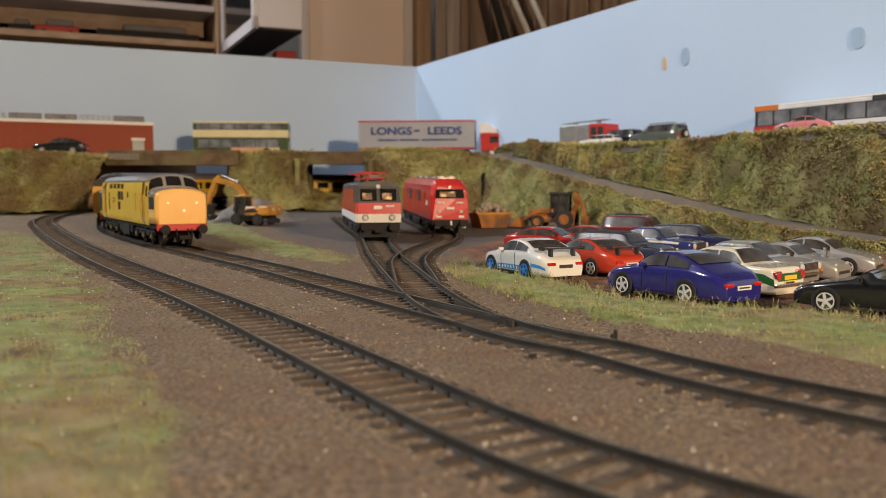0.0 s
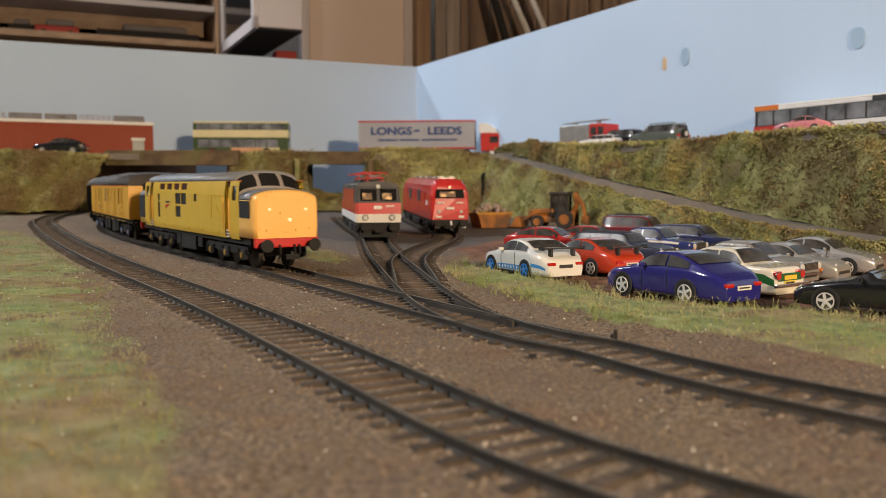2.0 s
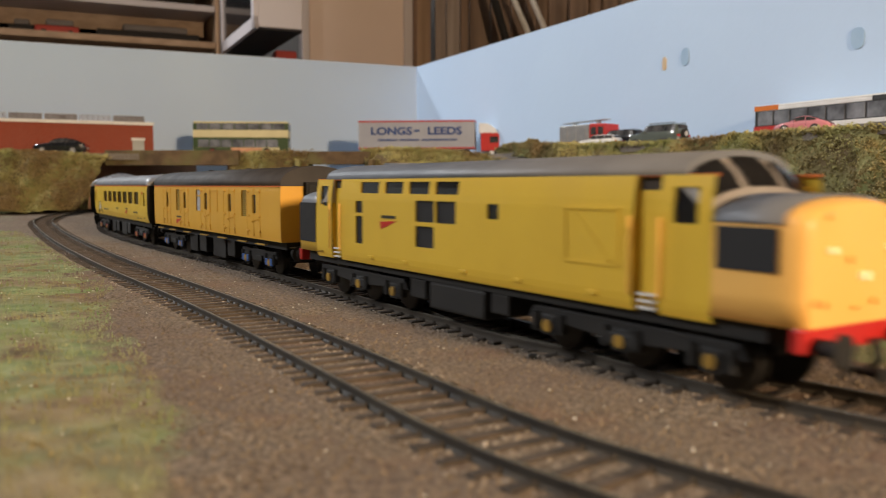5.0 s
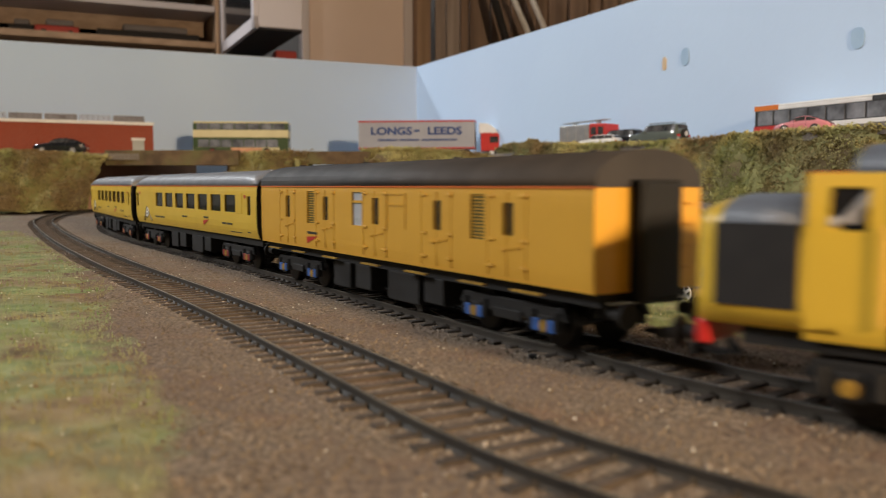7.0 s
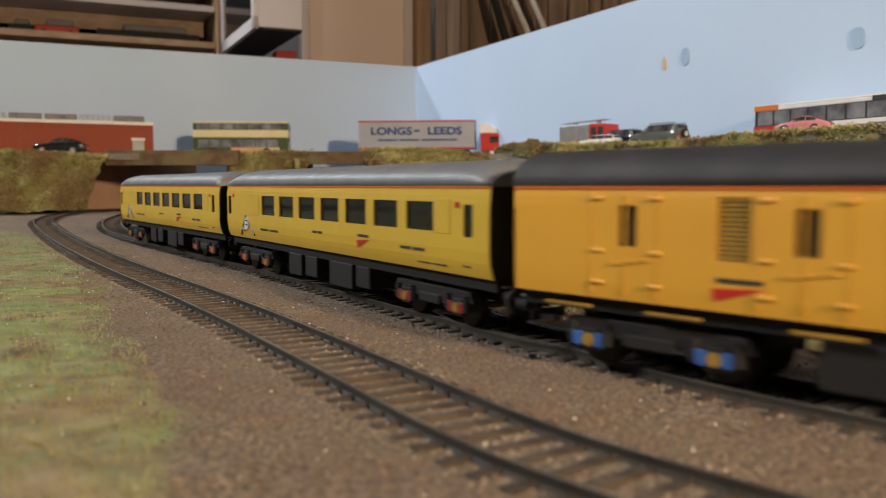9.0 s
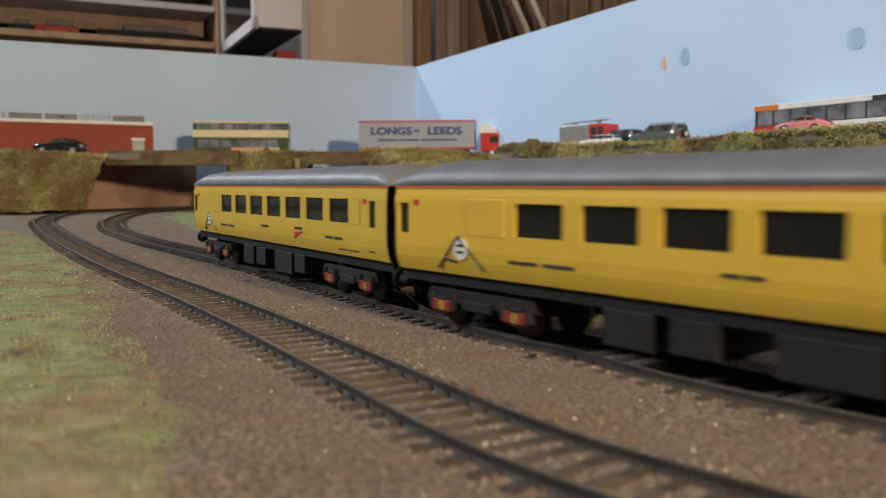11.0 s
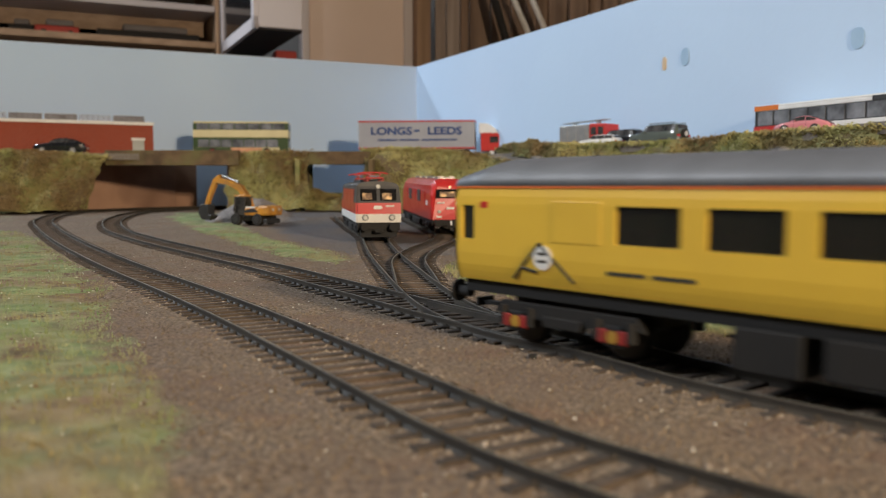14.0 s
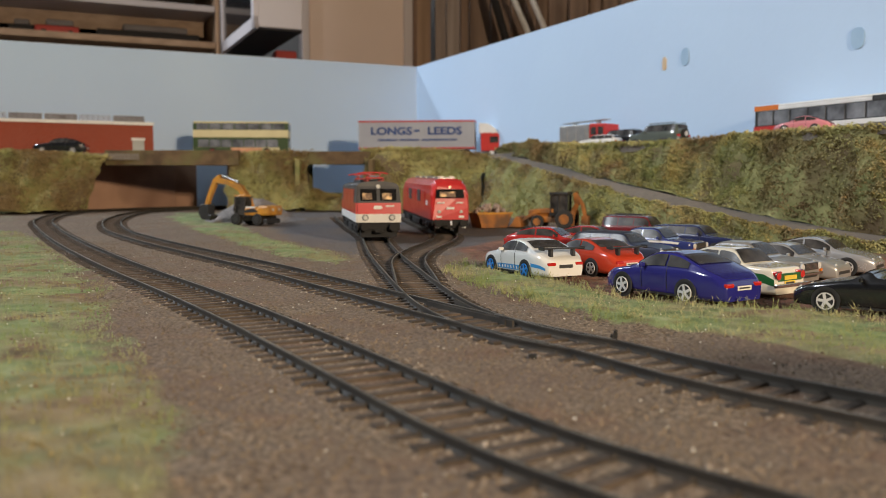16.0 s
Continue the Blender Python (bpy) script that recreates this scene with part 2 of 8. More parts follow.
# ------------------------------------------------------------------ plan
def smooth_path(pts, step=0.004):
    """A soft curve through points, resampled evenly; returns positions with their arc length."""
    p = np.array(pts, float)
    p = np.vstack([2 * p[0] - p[1], p, 2 * p[-1] - p[-2]])
    out = []
    for i in range(1, len(p) - 2):
        d = [max(1e-6, np.linalg.norm(p[k + 1] - p[k]) ** 0.5) for k in (i - 1, i, i + 1)]
        t0, t1, t2, t3 = 0, d[0], d[0] + d[1], sum(d)
        for t in np.linspace(t1, t2, 24, endpoint=False):
            a1 = (t1 - t) / (t1 - t0) * p[i - 1] + (t - t0) / (t1 - t0) * p[i]
            a2 = (t2 - t) / (t2 - t1) * p[i] + (t - t1) / (t2 - t1) * p[i + 1]
            a3 = (t3 - t) / (t3 - t2) * p[i + 1] + (t - t2) / (t3 - t2) * p[i + 2]
            b1 = (t2 - t) / (t2 - t0) * a1 + (t - t0) / (t2 - t0) * a2
            b2 = (t3 - t) / (t3 - t1) * a2 + (t - t1) / (t3 - t1) * a3
            out.append((t2 - t) / (t2 - t1) * b1 + (t - t1) / (t2 - t1) * b2)
    out.append(p[-2])
    out = np.array(out)
    for _ in range(3):
        out[1:-1] = 0.25 * out[:-2] + 0.5 * out[1:-1] + 0.25 * out[2:]
    s = np.concatenate([[0], np.cumsum(np.linalg.norm(np.diff(out, axis=0), axis=1))])
    n = int(s[-1] / step)
    q = np.linspace(0, s[-1], n)
    return np.c_[np.interp(q, s, out[:, 0]), np.interp(q, s, out[:, 1])], q


def ground_z(x, y):
    """The baseboard's surface: level in front, rising a little towards the bridges."""
    t = np.clip((np.asarray(y, float) - 0.72) / 0.36, 0, 1)
    return 0.0085 * t * t * (3 - 2 * t)


RAIL_TOP = 0.0024
GAUGE = 0.0165
MAIN = [(0.9, 1.10), (0.6, 1.20), (0.3, 1.255), (0.05, 1.275), (-0.12, 1.255), (-0.25, 1.20), (-0.33, 1.115), (-0.362, 1.01), (-0.352, 0.90),
        (-0.305, 0.775), (-0.222, 0.622), (-0.139, 0.49), (-0.0826, 0.4021), (-0.0469, 0.3414), (-0.0185, 0.2935), (0.0015, 0.2600), (0.0195, 0.2315),
        (0.0381, 0.2049), (0.0560, 0.1745), (0.0775, 0.1475), (0.1136, 0.1090), (0.1534, 0.0730), (0.2350, 0.0100), (0.335, -0.048),
        (0.45, -0.13), (0.54, -0.27), (0.59, -0.50), (0.61, -1.3)]
OUTER = [(0.1, 1.34), (-0.12, 1.33), (-0.29, 1.28), (-0.40, 1.17), (-0.437, 1.06), (-0.442, 0.97), (-0.420, 0.88), (-0.358, 0.76), (-0.27, 0.60),
         (-0.2, 0.480), (-0.1479, 0.394), (-0.0923, 0.3062), (-0.0565, 0.2473), (-0.0309, 0.2028), (-0.0137, 0.1723), (0.0040, 0.1412),
         (0.0135, 0.1268), (0.0205, 0.1180), (0.0270, 0.1106), (0.0332, 0.1038), (0.062, 0.073), (0.118, 0.0), (0.245, -0.2), (0.42, -0.6), (0.48, -1.2)]
SIDING_A = [(0.0381, 0.2049), (0.025, 0.2200), (0.012, 0.2430), (0.001, 0.2760), (-0.0095, 0.330), (-0.020, 0.395), (-0.033, 0.48), (-0.044, 0.565),
            (-0.056, 0.66), (-0.084, 0.80), (-0.112, 0.93)]
SIDING_B = [(-0.0095, 0.33), (-0.014, 0.385), (-0.0176, 0.43), (-0.0180, 0.465), (-0.0135, 0.522), (-0.004, 0.58), (0.0018, 0.635), (0.002, 0.69), (-0.008, 0.77), (-0.033, 0.90), (-0.04, 0.94)]
main_line, main_s = smooth_path(MAIN)
outer_line, outer_s = smooth_path(OUTER)
siding_a, siding_a_s = smooth_path(SIDING_A)
siding_b, siding_b_s = smooth_path(SIDING_B)


def normals(p):
    d = np.gradient(p, axis=0)
    d /= np.linalg.norm(d, axis=1)[:, None]
    return np.c_[-d[:, 1], d[:, 0]], d


def rail_mesh(p, side, w=0.0009, foot=0.0018):
    """A rail: foot, web and head swept along the line."""
    nrm, _ = normals(p)
    off = side * (GAUGE / 2 + w / 2)
    prof = [(-foot / 2, -0.0026), (-foot / 2, -0.0021), (-w * 0.28, -0.0017), (-w * 0.28, -0.0009), (-w / 2, -0.0006), (-w / 2, -0.0001), (-w * 0.35, 0.0),
            (w * 0.35, 0.0), (w / 2, -0.0001), (w / 2, -0.0006), (w * 0.28, -0.0009), (w * 0.28, -0.0017), (foot / 2, -0.0021), (foot / 2, -0.0026)]
    k = len(prof)
    v, f = [], []
    z = ground_z(p[:, 0], p[:, 1]) + RAIL_TOP
    for i in range(len(p)):
        for a, b in prof:
            v.append((*(p[i] + nrm[i] * (off + a)), z[i] + b))
    for i in range(len(p) - 1):
        for j in range(k - 1):
            f.append((i * k + j, i * k + j + 1, (i + 1) * k + j + 1, (i + 1) * k + j))
    f.append(tuple(range(k)))
    f.append(tuple(range((len(p) - 1) * k, len(p) * k))[::-1])
    me = mesh_from("rail", v, f, M["rail"])
    me.materials.append(M["railtop"])
    for i, poly in enumerate(me.polygons):
        if i < (len(p) - 1) * (k - 1) and i % (k - 1) == 6:
            poly.material_index = 1
    return me


def track(name, p, label, lo=None, hi=None, sleepers=True, pitch=0.0078):
    m = empty(name, Matrix.Identity(4), label, "railway track", kind="structure")
    for side in (1, -1):
        ob = new("rail", rail_mesh(p, side))
        ob.parent = m
    return m


TRACKS = {}
TRACKS["main"] = track("track_main", main_line, "weathered single railway track laid in brown ballast")
TRACKS["outer"] = track("track_outer", outer_line, "weathered outer railway track with sunken sleepers")
TRACKS["siding_a"] = track("track_siding_a", siding_a, "siding track leading to parked electric locomotive")
TRACKS["siding_b"] = track("track_siding_b", siding_b, "curved siding track leading to parked diesel locomotive")


# ------------------------------------------------------------------ ground
FIELD = [(-1.1, -1.4), (0.10, -1.4), (0.02, -0.2), (-0.02, 0.06), (-0.031, 0.10), (-0.045, 0.135), (-0.092, 0.227), (-0.175, 0.40), (-0.30, 0.62), (-0.44, 0.80), (-0.50, 0.93), (-0.53, 1.05), (-1.1, 1.05)]
VERGE = [(0.0016, 0.406), (0.025, 0.321), (0.0534, 0.25), (0.079, 0.227), (0.0985, 0.186), (0.16, 0.10), (0.30, 0.06), (0.30, 0.18), (0.1324, 0.25), (0.119, 0.276), (0.0895, 0.284),
         (0.0652, 0.302), (0.0523, 0.352), (0.0135, 0.43)]
STRIP = [(-0.33, 1.02), (-0.30, 0.92), (-0.195, 0.70), (-0.118, 0.53), (-0.056, 0.435), (-0.052, 0.475), (-0.09, 0.55), (-0.15, 0.68), (-0.225, 0.90), (-0.28, 1.02)]
YARD = [(-0.20, 0.98), (-0.16, 0.80), (-0.10, 0.58), (-0.05, 0.50), (0.0, 0.49), (0.06, 0.60), (0.09, 0.78), (0.05, 1.02), (-0.20, 1.06)]
REDS = [(0.022, 0.44), (0.055, 0.355), (0.068, 0.305), (0.12, 0.28), (0.20, 0.26), (0.32, 0.30), (0.25, 0.50), (0.18, 0.64), (0.05, 0.66), (0.01, 0.55)]


def inside(poly, X, Y):
    """Signed distance to a patch outline, positive inside."""
    n = len(poly)
    best = np.full(X.shape, 9.0)
    odd = np.zeros(X.shape, bool)
    for i in range(n):
        (xa, ya), (xb, yb) = poly[i], poly[(i + 1) % n]
        dx, dy = xb - xa, yb - ya
        t = np.clip(((X - xa) * dx + (Y - ya) * dy) / (dx * dx + dy * dy), 0, 1)
        best = np.minimum(best, np.hypot(X - xa - t * dx, Y - ya - t * dy))
        cross = (ya > Y) != (yb > Y)
        with np.errstate(divide="ignore", invalid="ignore"):
            odd ^= cross & (X < xa + (Y - ya) / (yb - ya if yb != ya else 1e-9) * dx)
    return np.where(odd, best, -best)


def soft(d, w):
    return np.clip(0.5 + d / (2 * w), 0, 1)


def ground_masks(X, Y):
    w = 0.008 + 0.03 * np.clip(Y, 0, 1)
    grass = np.maximum.reduce([soft(inside(FIELD, X, Y), w * 1.6), soft(inside(VERGE, X, Y), w * 0.5), soft(inside(STRIP, X, Y), w * 0.5)])
    return grass, soft(inside(YARD, X, Y), w), soft(inside(REDS, X, Y), w * 0.6)


def line_distance(X, Y, lines):
    P = np.vstack([l[::2] for l in lines])
    P = P[(P[:, 1] > -0.1)]
    out = np.full(X.shape, 9.0)
    for p in P:
        out = np.minimum(out, np.hypot(X - p[0], Y - p[1]))
    return out


def graded(a, b, near, n0, n1):
    """Even steps, denser round the tracks and cars."""
    return np.unique(np.concatenate([np.linspace(a, b, n0), np.linspace(*near, n1)]))


def ground_sheet():
    xs = graded(-1.1, 0.85, (-0.30, 0.26), 110, 190)
    ys = graded(-1.4, 1.5, (0.07, 0.62), 120, 200)
    X, Y = np.meshgrid(xs, ys)
    nx, ny = len(xs), len(ys)
    bumps = np.array([noise.noise(Vector((x * 28, y * 28, 0))) + 0.6 * noise.noise(Vector((x * 110, y * 110, 3))) for x, y in zip(X.ravel(), Y.ravel())]).reshape(X.shape)
    dist = line_distance(X, Y, [main_line, outer_line, siding_a, siding_b])
    free = np.clip((dist - 0.012) / 0.02, 0, 1)
    grass, yard, red = ground_masks(X, Y)
    # away from the rails the earth lies a touch higher than the sleeper ends, and rolls
    Z = ground_z(X, Y) + bumps * (0.00022 + 0.0011 * free) * (1 - 0.7 * yard) - 0.0002 + 0.0012 * grass * free - 0.0012 * red * free
    Z = np.where(dist < 0.0185, ground_z(X, Y) + 0.00012 + 0.0003 * bumps, Z)
    v = np.c_[X.ravel(), Y.ravel(), Z.ravel()]
    idx = np.arange(nx * ny).reshape(ny, nx)
    f = np.c_[idx[:-1, :-1].ravel(), idx[:-1, 1:].ravel(), idx[1:, 1:].ravel(), idx[1:, :-1].ravel()]
    me = mesh_from("ground", v, f, M["earth"], True)
    for key, val in (("grass", grass), ("yard", yard), ("red", red)):
        att = me.attributes.new(key, "FLOAT", "POINT")
        att.data.foreach_set("value", val.ravel().astype(np.float32))
    return new("ground", me), Z, xs, ys


baseboard, GZ, GX, GY = ground_sheet()
tagged(baseboard, "brown earth and fine ballast ground of model railway", "ground", kind="structure")


def surface(x, y):
    """Height of the ground sheet at a place."""
    i = int(np.clip(np.searchsorted(GX, x) - 1, 0, len(GX) - 2))
    j = int(np.clip(np.searchsorted(GY, y) - 1, 0, len(GY) - 2))
    u, w = (x - GX[i]) / (GX[i + 1] - GX[i]), (y - GY[j]) / (GY[j + 1] - GY[j])
    return float((GZ[j, i] * (1 - u) + GZ[j, i + 1] * u) * (1 - w) + (GZ[j + 1, i] * (1 - u) + GZ[j + 1, i + 1] * u) * w)

# ------------------------------------------------------------------ upper level, banks and ramp
def at(px, py, d):
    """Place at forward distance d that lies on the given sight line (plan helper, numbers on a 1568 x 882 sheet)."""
    t = radians(4.366)
    u, v = (px - 784) / 1480, (py - 441) / 1480
    fw, dn = math.cos(t) - math.sin(t) * v, math.sin(t) + math.cos(t) * v
    return (u / fw * d, d, EYE_Z - dn / fw * d)


def lerp_line(rows, n):
    a = np.array(rows, float)
    s = np.concatenate([[0], np.cumsum(np.linalg.norm(np.diff(a[:, :2], axis=0), axis=1))])
    q = np.linspace(0, s[-1], n)
    return np.c_[[np.interp(q, s, a[:, k]) for k in range(3)]].T


def rough_z(v, amp, scale):
    return amp * noise.noise(Vector(v) * scale) + 0.5 * amp * noise.noise(Vector(v) * scale * 2.7)


def loft(name, lines, n, sub, material, amp=0.0, scale=60.0, bulge=0.0, smooth=True, lift=0.0):
    """A sheet drawn over several guide lines, roughened like scenic plaster."""
    L = [lerp_line(l, n) for l in lines]
    rows = []
    for a, b in zip(L, L[1:]):
        for k in range(sub):
            u = k / sub
            rows.append(a * (1 - u) + b * u + np.array((0, 0, bulge * math.sin(math.pi * u))))
    rows.append(L[-1])
    R = np.array(rows)
    m = len(rows)
    if amp:
        for i in range(m):
            w = 1.0 if 0 < i < m - 1 else 0.35
            for j in range(n):
                v = R[i, j]
                R[i, j] = v + w * np.array((rough_z(v, amp, scale), rough_z(v + 5, amp, scale), rough_z(v + 9, amp, scale)))
    V = R.reshape(-1, 3)
    idx = np.arange(m * n).reshape(m, n)
    f = np.c_[idx[:-1, :-1].ravel(), idx[:-1, 1:].ravel(), idx[1:, 1:].ravel(), idx[1:, :-1].ravel()]
    ob = new(name, mesh_from(name, V, f, material, smooth))
    return ob, R


UPPER = 0.082          # road level of the upper terrace
CORNER = (-0.0457, 1.47)
LEFT_DIR = (-0.9, -0.418)
RIGHT_DIR = (0.4463, -0.8949)


def wall_board(name, origin, way, length, top, label):
    """A painted board standing behind the scenery, 9 mm thick."""
    wx, wy = way
    nx, ny = (wy, -wx)
    if nx * (0 - origin[0]) + ny * (0 - origin[1]) > 0:
        nx, ny = -nx, -ny
    bm = bmesh.new()
    q = [(0, -0.0), (length, 0), (length, 0.009), (0, 0.009)]
    v = []
    for z in (-0.05, top):
        for s, o in q:
            v.append(bm.verts.new((origin[0] + wx * s + nx * o, origin[1] + wy * s + ny * o, z)))
    for f in ((0, 1, 5, 4), (1, 2, 6, 5), (2, 3, 7, 6), (3, 0, 4, 7), (4, 5, 6, 7), (3, 2, 1, 0)):
        bm.faces.new([v[i] for i in f])
    return tagged(part(name, bm, M["wall_blue"]), label, "wall", kind="structure")


WALL_TOP = EYE_Z + 206 / 1480 * 1.47
wall_left = wall_board("wall_north", CORNER, LEFT_DIR, 1.6, WALL_TOP, "pale blue painted board behind the layout")
wall_right = wall_board("wall_east", CORNER, RIGHT_DIR, 3.0, WALL_TOP, "pale blue painted board with peeled filler patches")

crest_r = [at(*p) for p in ((880, 266, 1.12), (940, 256, 1.02), (1000, 259, 0.92), (1100, 258, 0.83), (1200, 254, 0.76), (1300, 243, 0.70), (1400, 236, 0.63), (1568, 228, 0.53))]
crest_r.append((0.45, 0.25, 0.08))
ramp_up = [at(*p) for p in ((885, 274, 1.10), (930, 281, 1.0), (1000, 298, 0.90), (1100, 325, 0.80), (1200, 348, 0.72), (1300, 372, 0.655), (1400, 392, 0.60), (1560, 418, 0.53))]
ramp_up.append((0.42, 0.25, 0.004))
ramp_lo = [at(*p) for p in ((862, 279, 1.09), (920, 289, 0.98), (1000, 312, 0.87), (1100, 344, 0.775), (1200, 368, 0.69), (1300, 391, 0.625), (1400, 408, 0.575), (1560, 434, 0.51))]
ramp_lo.append((0.39, 0.25, 0.002))
bank_foot = [(0.045, 1.0, 0.007), (0.085, 0.93, 0.004), (0.125, 0.84, 0.002), (0.165, 0.73, 0.0), (0.19, 0.66, -0.001), (0.22, 0.60, -0.001), (0.255, 0.535, -0.001), (0.285, 0.48, -0.001), (0.37, 0.25, -0.001)]
bank_r, BR = loft("embankment_upper", [ramp_up, crest_r], 90, 12, M["scrub"], amp=0.0095, scale=34, bulge=0.006)
tagged(bank_r, "steep bank covered in green and brown scrub", "embankment", kind="structure")
ramp, _ = loft("ramp_road", [ramp_lo, ramp_up], 60, 4, M["road"], amp=0.0006, scale=60)
tagged(ramp, "narrow grey ramp road climbing the bank", "road", kind="structure")
bank_l, BL = loft("embankment_lower", [bank_foot, ramp_lo], 80, 10, M["scrub"], amp=0.0045, scale=60, bulge=0.005)
tagged(bank_l, "low scrubby bank below the ramp road", "embankment", kind="structure")

# front bank between the bridges and left of them
crest_m = [at(*p) for p in ((640, 268, 1.10), (700, 264, 1.10), (780, 268, 1.10), (862, 276, 1.09))]
foot_m = [at(*p) for p in ((640, 372, 1.03), (700, 378, 1.02), (780, 386, 1.0))] + [(0.045, 1.0, 0.007)]
bank_m, BM_ = loft("embankment_middle", [foot_m, crest_m], 50, 10, M["scrub"], amp=0.0085, scale=34, bulge=0.004)
tagged(bank_m, "scrubby bank behind the parked locomotives", "embankment", kind="structure")
crest_c = [at(*p) for p in ((412, 276, 1.09), (470, 270, 1.09), (545, 271, 1.09))]
foot_c = [at(*p) for p in ((400, 372, 1.06), (470, 372, 1.05), (545, 370, 1.05))]
bank_c, BC = loft("embankment_centre", [foot_c, crest_c], 30, 10, M["scrub"], amp=0.0085, scale=34, bulge=0.004)
tagged(bank_c, "brown and green bank between two bridges", "embankment", kind="structure")
crest_w = [at(*p) for p in ((-120, 275, 1.0), (0, 268, 1.03), (90, 272, 1.05), (190, 278, 1.07))]
foot_w = [at(*p) for p in ((-120, 380, 0.93), (0, 376, 0.97), (90, 374, 1.0), (150, 372, 1.03))]
bank_w, BW = loft("embankment_west", [foot_w, crest_w], 50, 10, M["scrub"], amp=0.008, scale=45, bulge=0.006)
tagged(bank_w, "shaded scrubby bank beside the bridge mouth", "embankment", kind="structure")

low_foot = [at(*p) for p in ((540, 372, 1.06), (600, 374, 1.05), (655, 374, 1.04))]
low_top = [at(*p) for p in ((540, 338, 1.13), (600, 344, 1.13), (655, 340, 1.12))]
bank_low, BLOW = loft("embankment_low", [low_foot, low_top], 26, 8, M["scrub"], amp=0.005, scale=45, bulge=0.003)
tagged(bank_low, "low shaded scrub mound under the second bridge", "embankment", kind="structure")

# the terrace itself: a slab from the bank crests back to the boards
def to_board(p):
    """Where the sight line over a crest point meets the painted boards."""
    best = None
    for o, w in ((CORNER, LEFT_DIR), (CORNER, RIGHT_DIR)):
        a = np.array([[p[0], -w[0]], [p[1], -w[1]]])
        k, s = np.linalg.solve(a, np.array(o))
        if k > 0 and s > -1e-6 and (best is None or k < best[0]):
            best = (k, (o[0] + w[0] * s, o[1] + w[1] * s))
    return best[1]


front = [(-1.0, 0.80), *[c[:2] for c in crest_w], *[c[:2] for c in crest_c], *[c[:2] for c in crest_m[:2]], (-0.0342, 1.10), *[c[:2] for c in crest_m[2:]], *[c[:2] for c in crest_r[1:]], (0.56, 0.05)]
back = [to_board(p) for p in front]
# over the bridges the deck is narrow, and light falls behind it
for i in range(3, 11):
    k = 1 + (0.24 if 7 <= i <= 9 else 0.185) / front[i][1]
    back[i] = (front[i][0] * k, front[i][1] * k)
bm = bmesh.new()
rows = []
for (x, y), (u, v) in zip(front, back):
    rows.append([bm.verts.new(q) for q in ((x, y, UPPER), (u, v, UPPER), (u, v, UPPER - 0.008), (x, y, UPPER - 0.008))])
for a, b in zip(rows, rows[1:]):
    for k in range(4):
        bm.faces.new((a[k], b[k], b[(k + 1) % 4], a[(k + 1) % 4]))
bm.faces.new(rows[0])
bm.faces.new(rows[-1][::-1])
terrace = tagged(part("road_upper", bm, M["road"]), "grey upper road terrace along the painted boards", "road", kind="structure")

# ------------------------------------------------------------------ bridges and cutting
def slab(name, x0, y0, x1, y1, z0, z1, thick, material, label, category, kind="structure"):
    """An upright board between two plan points."""
    d = Vector((x1 - x0, y1 - y0, 0))
    bm = bmesh.new()
    box(bm, 0, d.length, 0, thick, z0, z1, 0.0006)
    bmesh.ops.transform(bm, matrix=pose(x0, y0, 0, 0, 0, math.degrees(math.atan2(d.y, d.x))), verts=bm.verts[:])
    return tagged(part(name, bm, material), label, category, kind=kind)


M["brown_board"] = mat("brown_painted_board", (0.40, 0.24, 0.16), (0.48, 0.30, 0.20), scale=30, rough=0.85, c3=(0.26, 0.15, 0.10), scale2=9)
M["beam"] = mat("mossy_beam", (0.17, 0.11, 0.055), (0.085, 0.055, 0.03), scale=70, rough=0.95, bump=0.0012, c3=(0.15, 0.13, 0.05), scale2=26)
a, b = at(185, 266, 1.075), at(422, 266, 1.075)
slab("bridge_parapet", a[0], a[1], b[0], b[1], 0.067, a[2], 0.012, M["beam"], "brown timber parapet over the bridge mouth", "bridge")
a, b = at(545, 268, 1.085), at(655, 268, 1.085)
slab("bridge_parapet", a[0], a[1], b[0], b[1], 0.0685, a[2], 0.012, M["beam"], "brown timber parapet over the second bridge", "bridge")
for (x0, y0, x1, y1) in ((-0.462, 1.075, -0.50, 1.17), (-0.50, 1.17, -0.41, 1.285), (-0.41, 1.285, -0.382, 1.301)):
    slab("cutting_wall", x0, y0, x1, y1, 0.0, UPPER - 0.008, 0.004, M["brown_board"], "plain brown board lining the cutting under the bridge", "wall")
a = at(412, 300, 1.10)
slab("bridge_abutment", a[0] + 0.004, 1.09, a[0] + 0.03, 1.21, 0.0, UPPER - 0.008, 0.01, M["brown_board"], "brown bridge abutment", "wall")
a = at(545, 300, 1.10)
slab("bridge_abutment", a[0] - 0.006, 1.07, a[0] - 0.006, 1.18, 0.0, UPPER - 0.008, 0.006, M["scrub"], "scrub-covered bridge abutment", "wall")
a = at(648, 300, 1.10)
slab("bridge_abutment", a[0] + 0.012, 1.06, a[0] + 0.03, 1.18, 0.0, UPPER - 0.008, 0.006, M["scrub"], "scrub-covered bridge abutment", "wall")
# peeled and filled patches on the boards
M["patch_blue"] = mat("bare_blue_patch", (0.32, 0.47, 0.64), (0.37, 0.52, 0.68), scale=60, rough=0.7)
M["patch_tan"] = mat("tan_filler_patch", (0.55, 0.40, 0.24), (0.62, 0.47, 0.30), scale=60, rough=0.7)


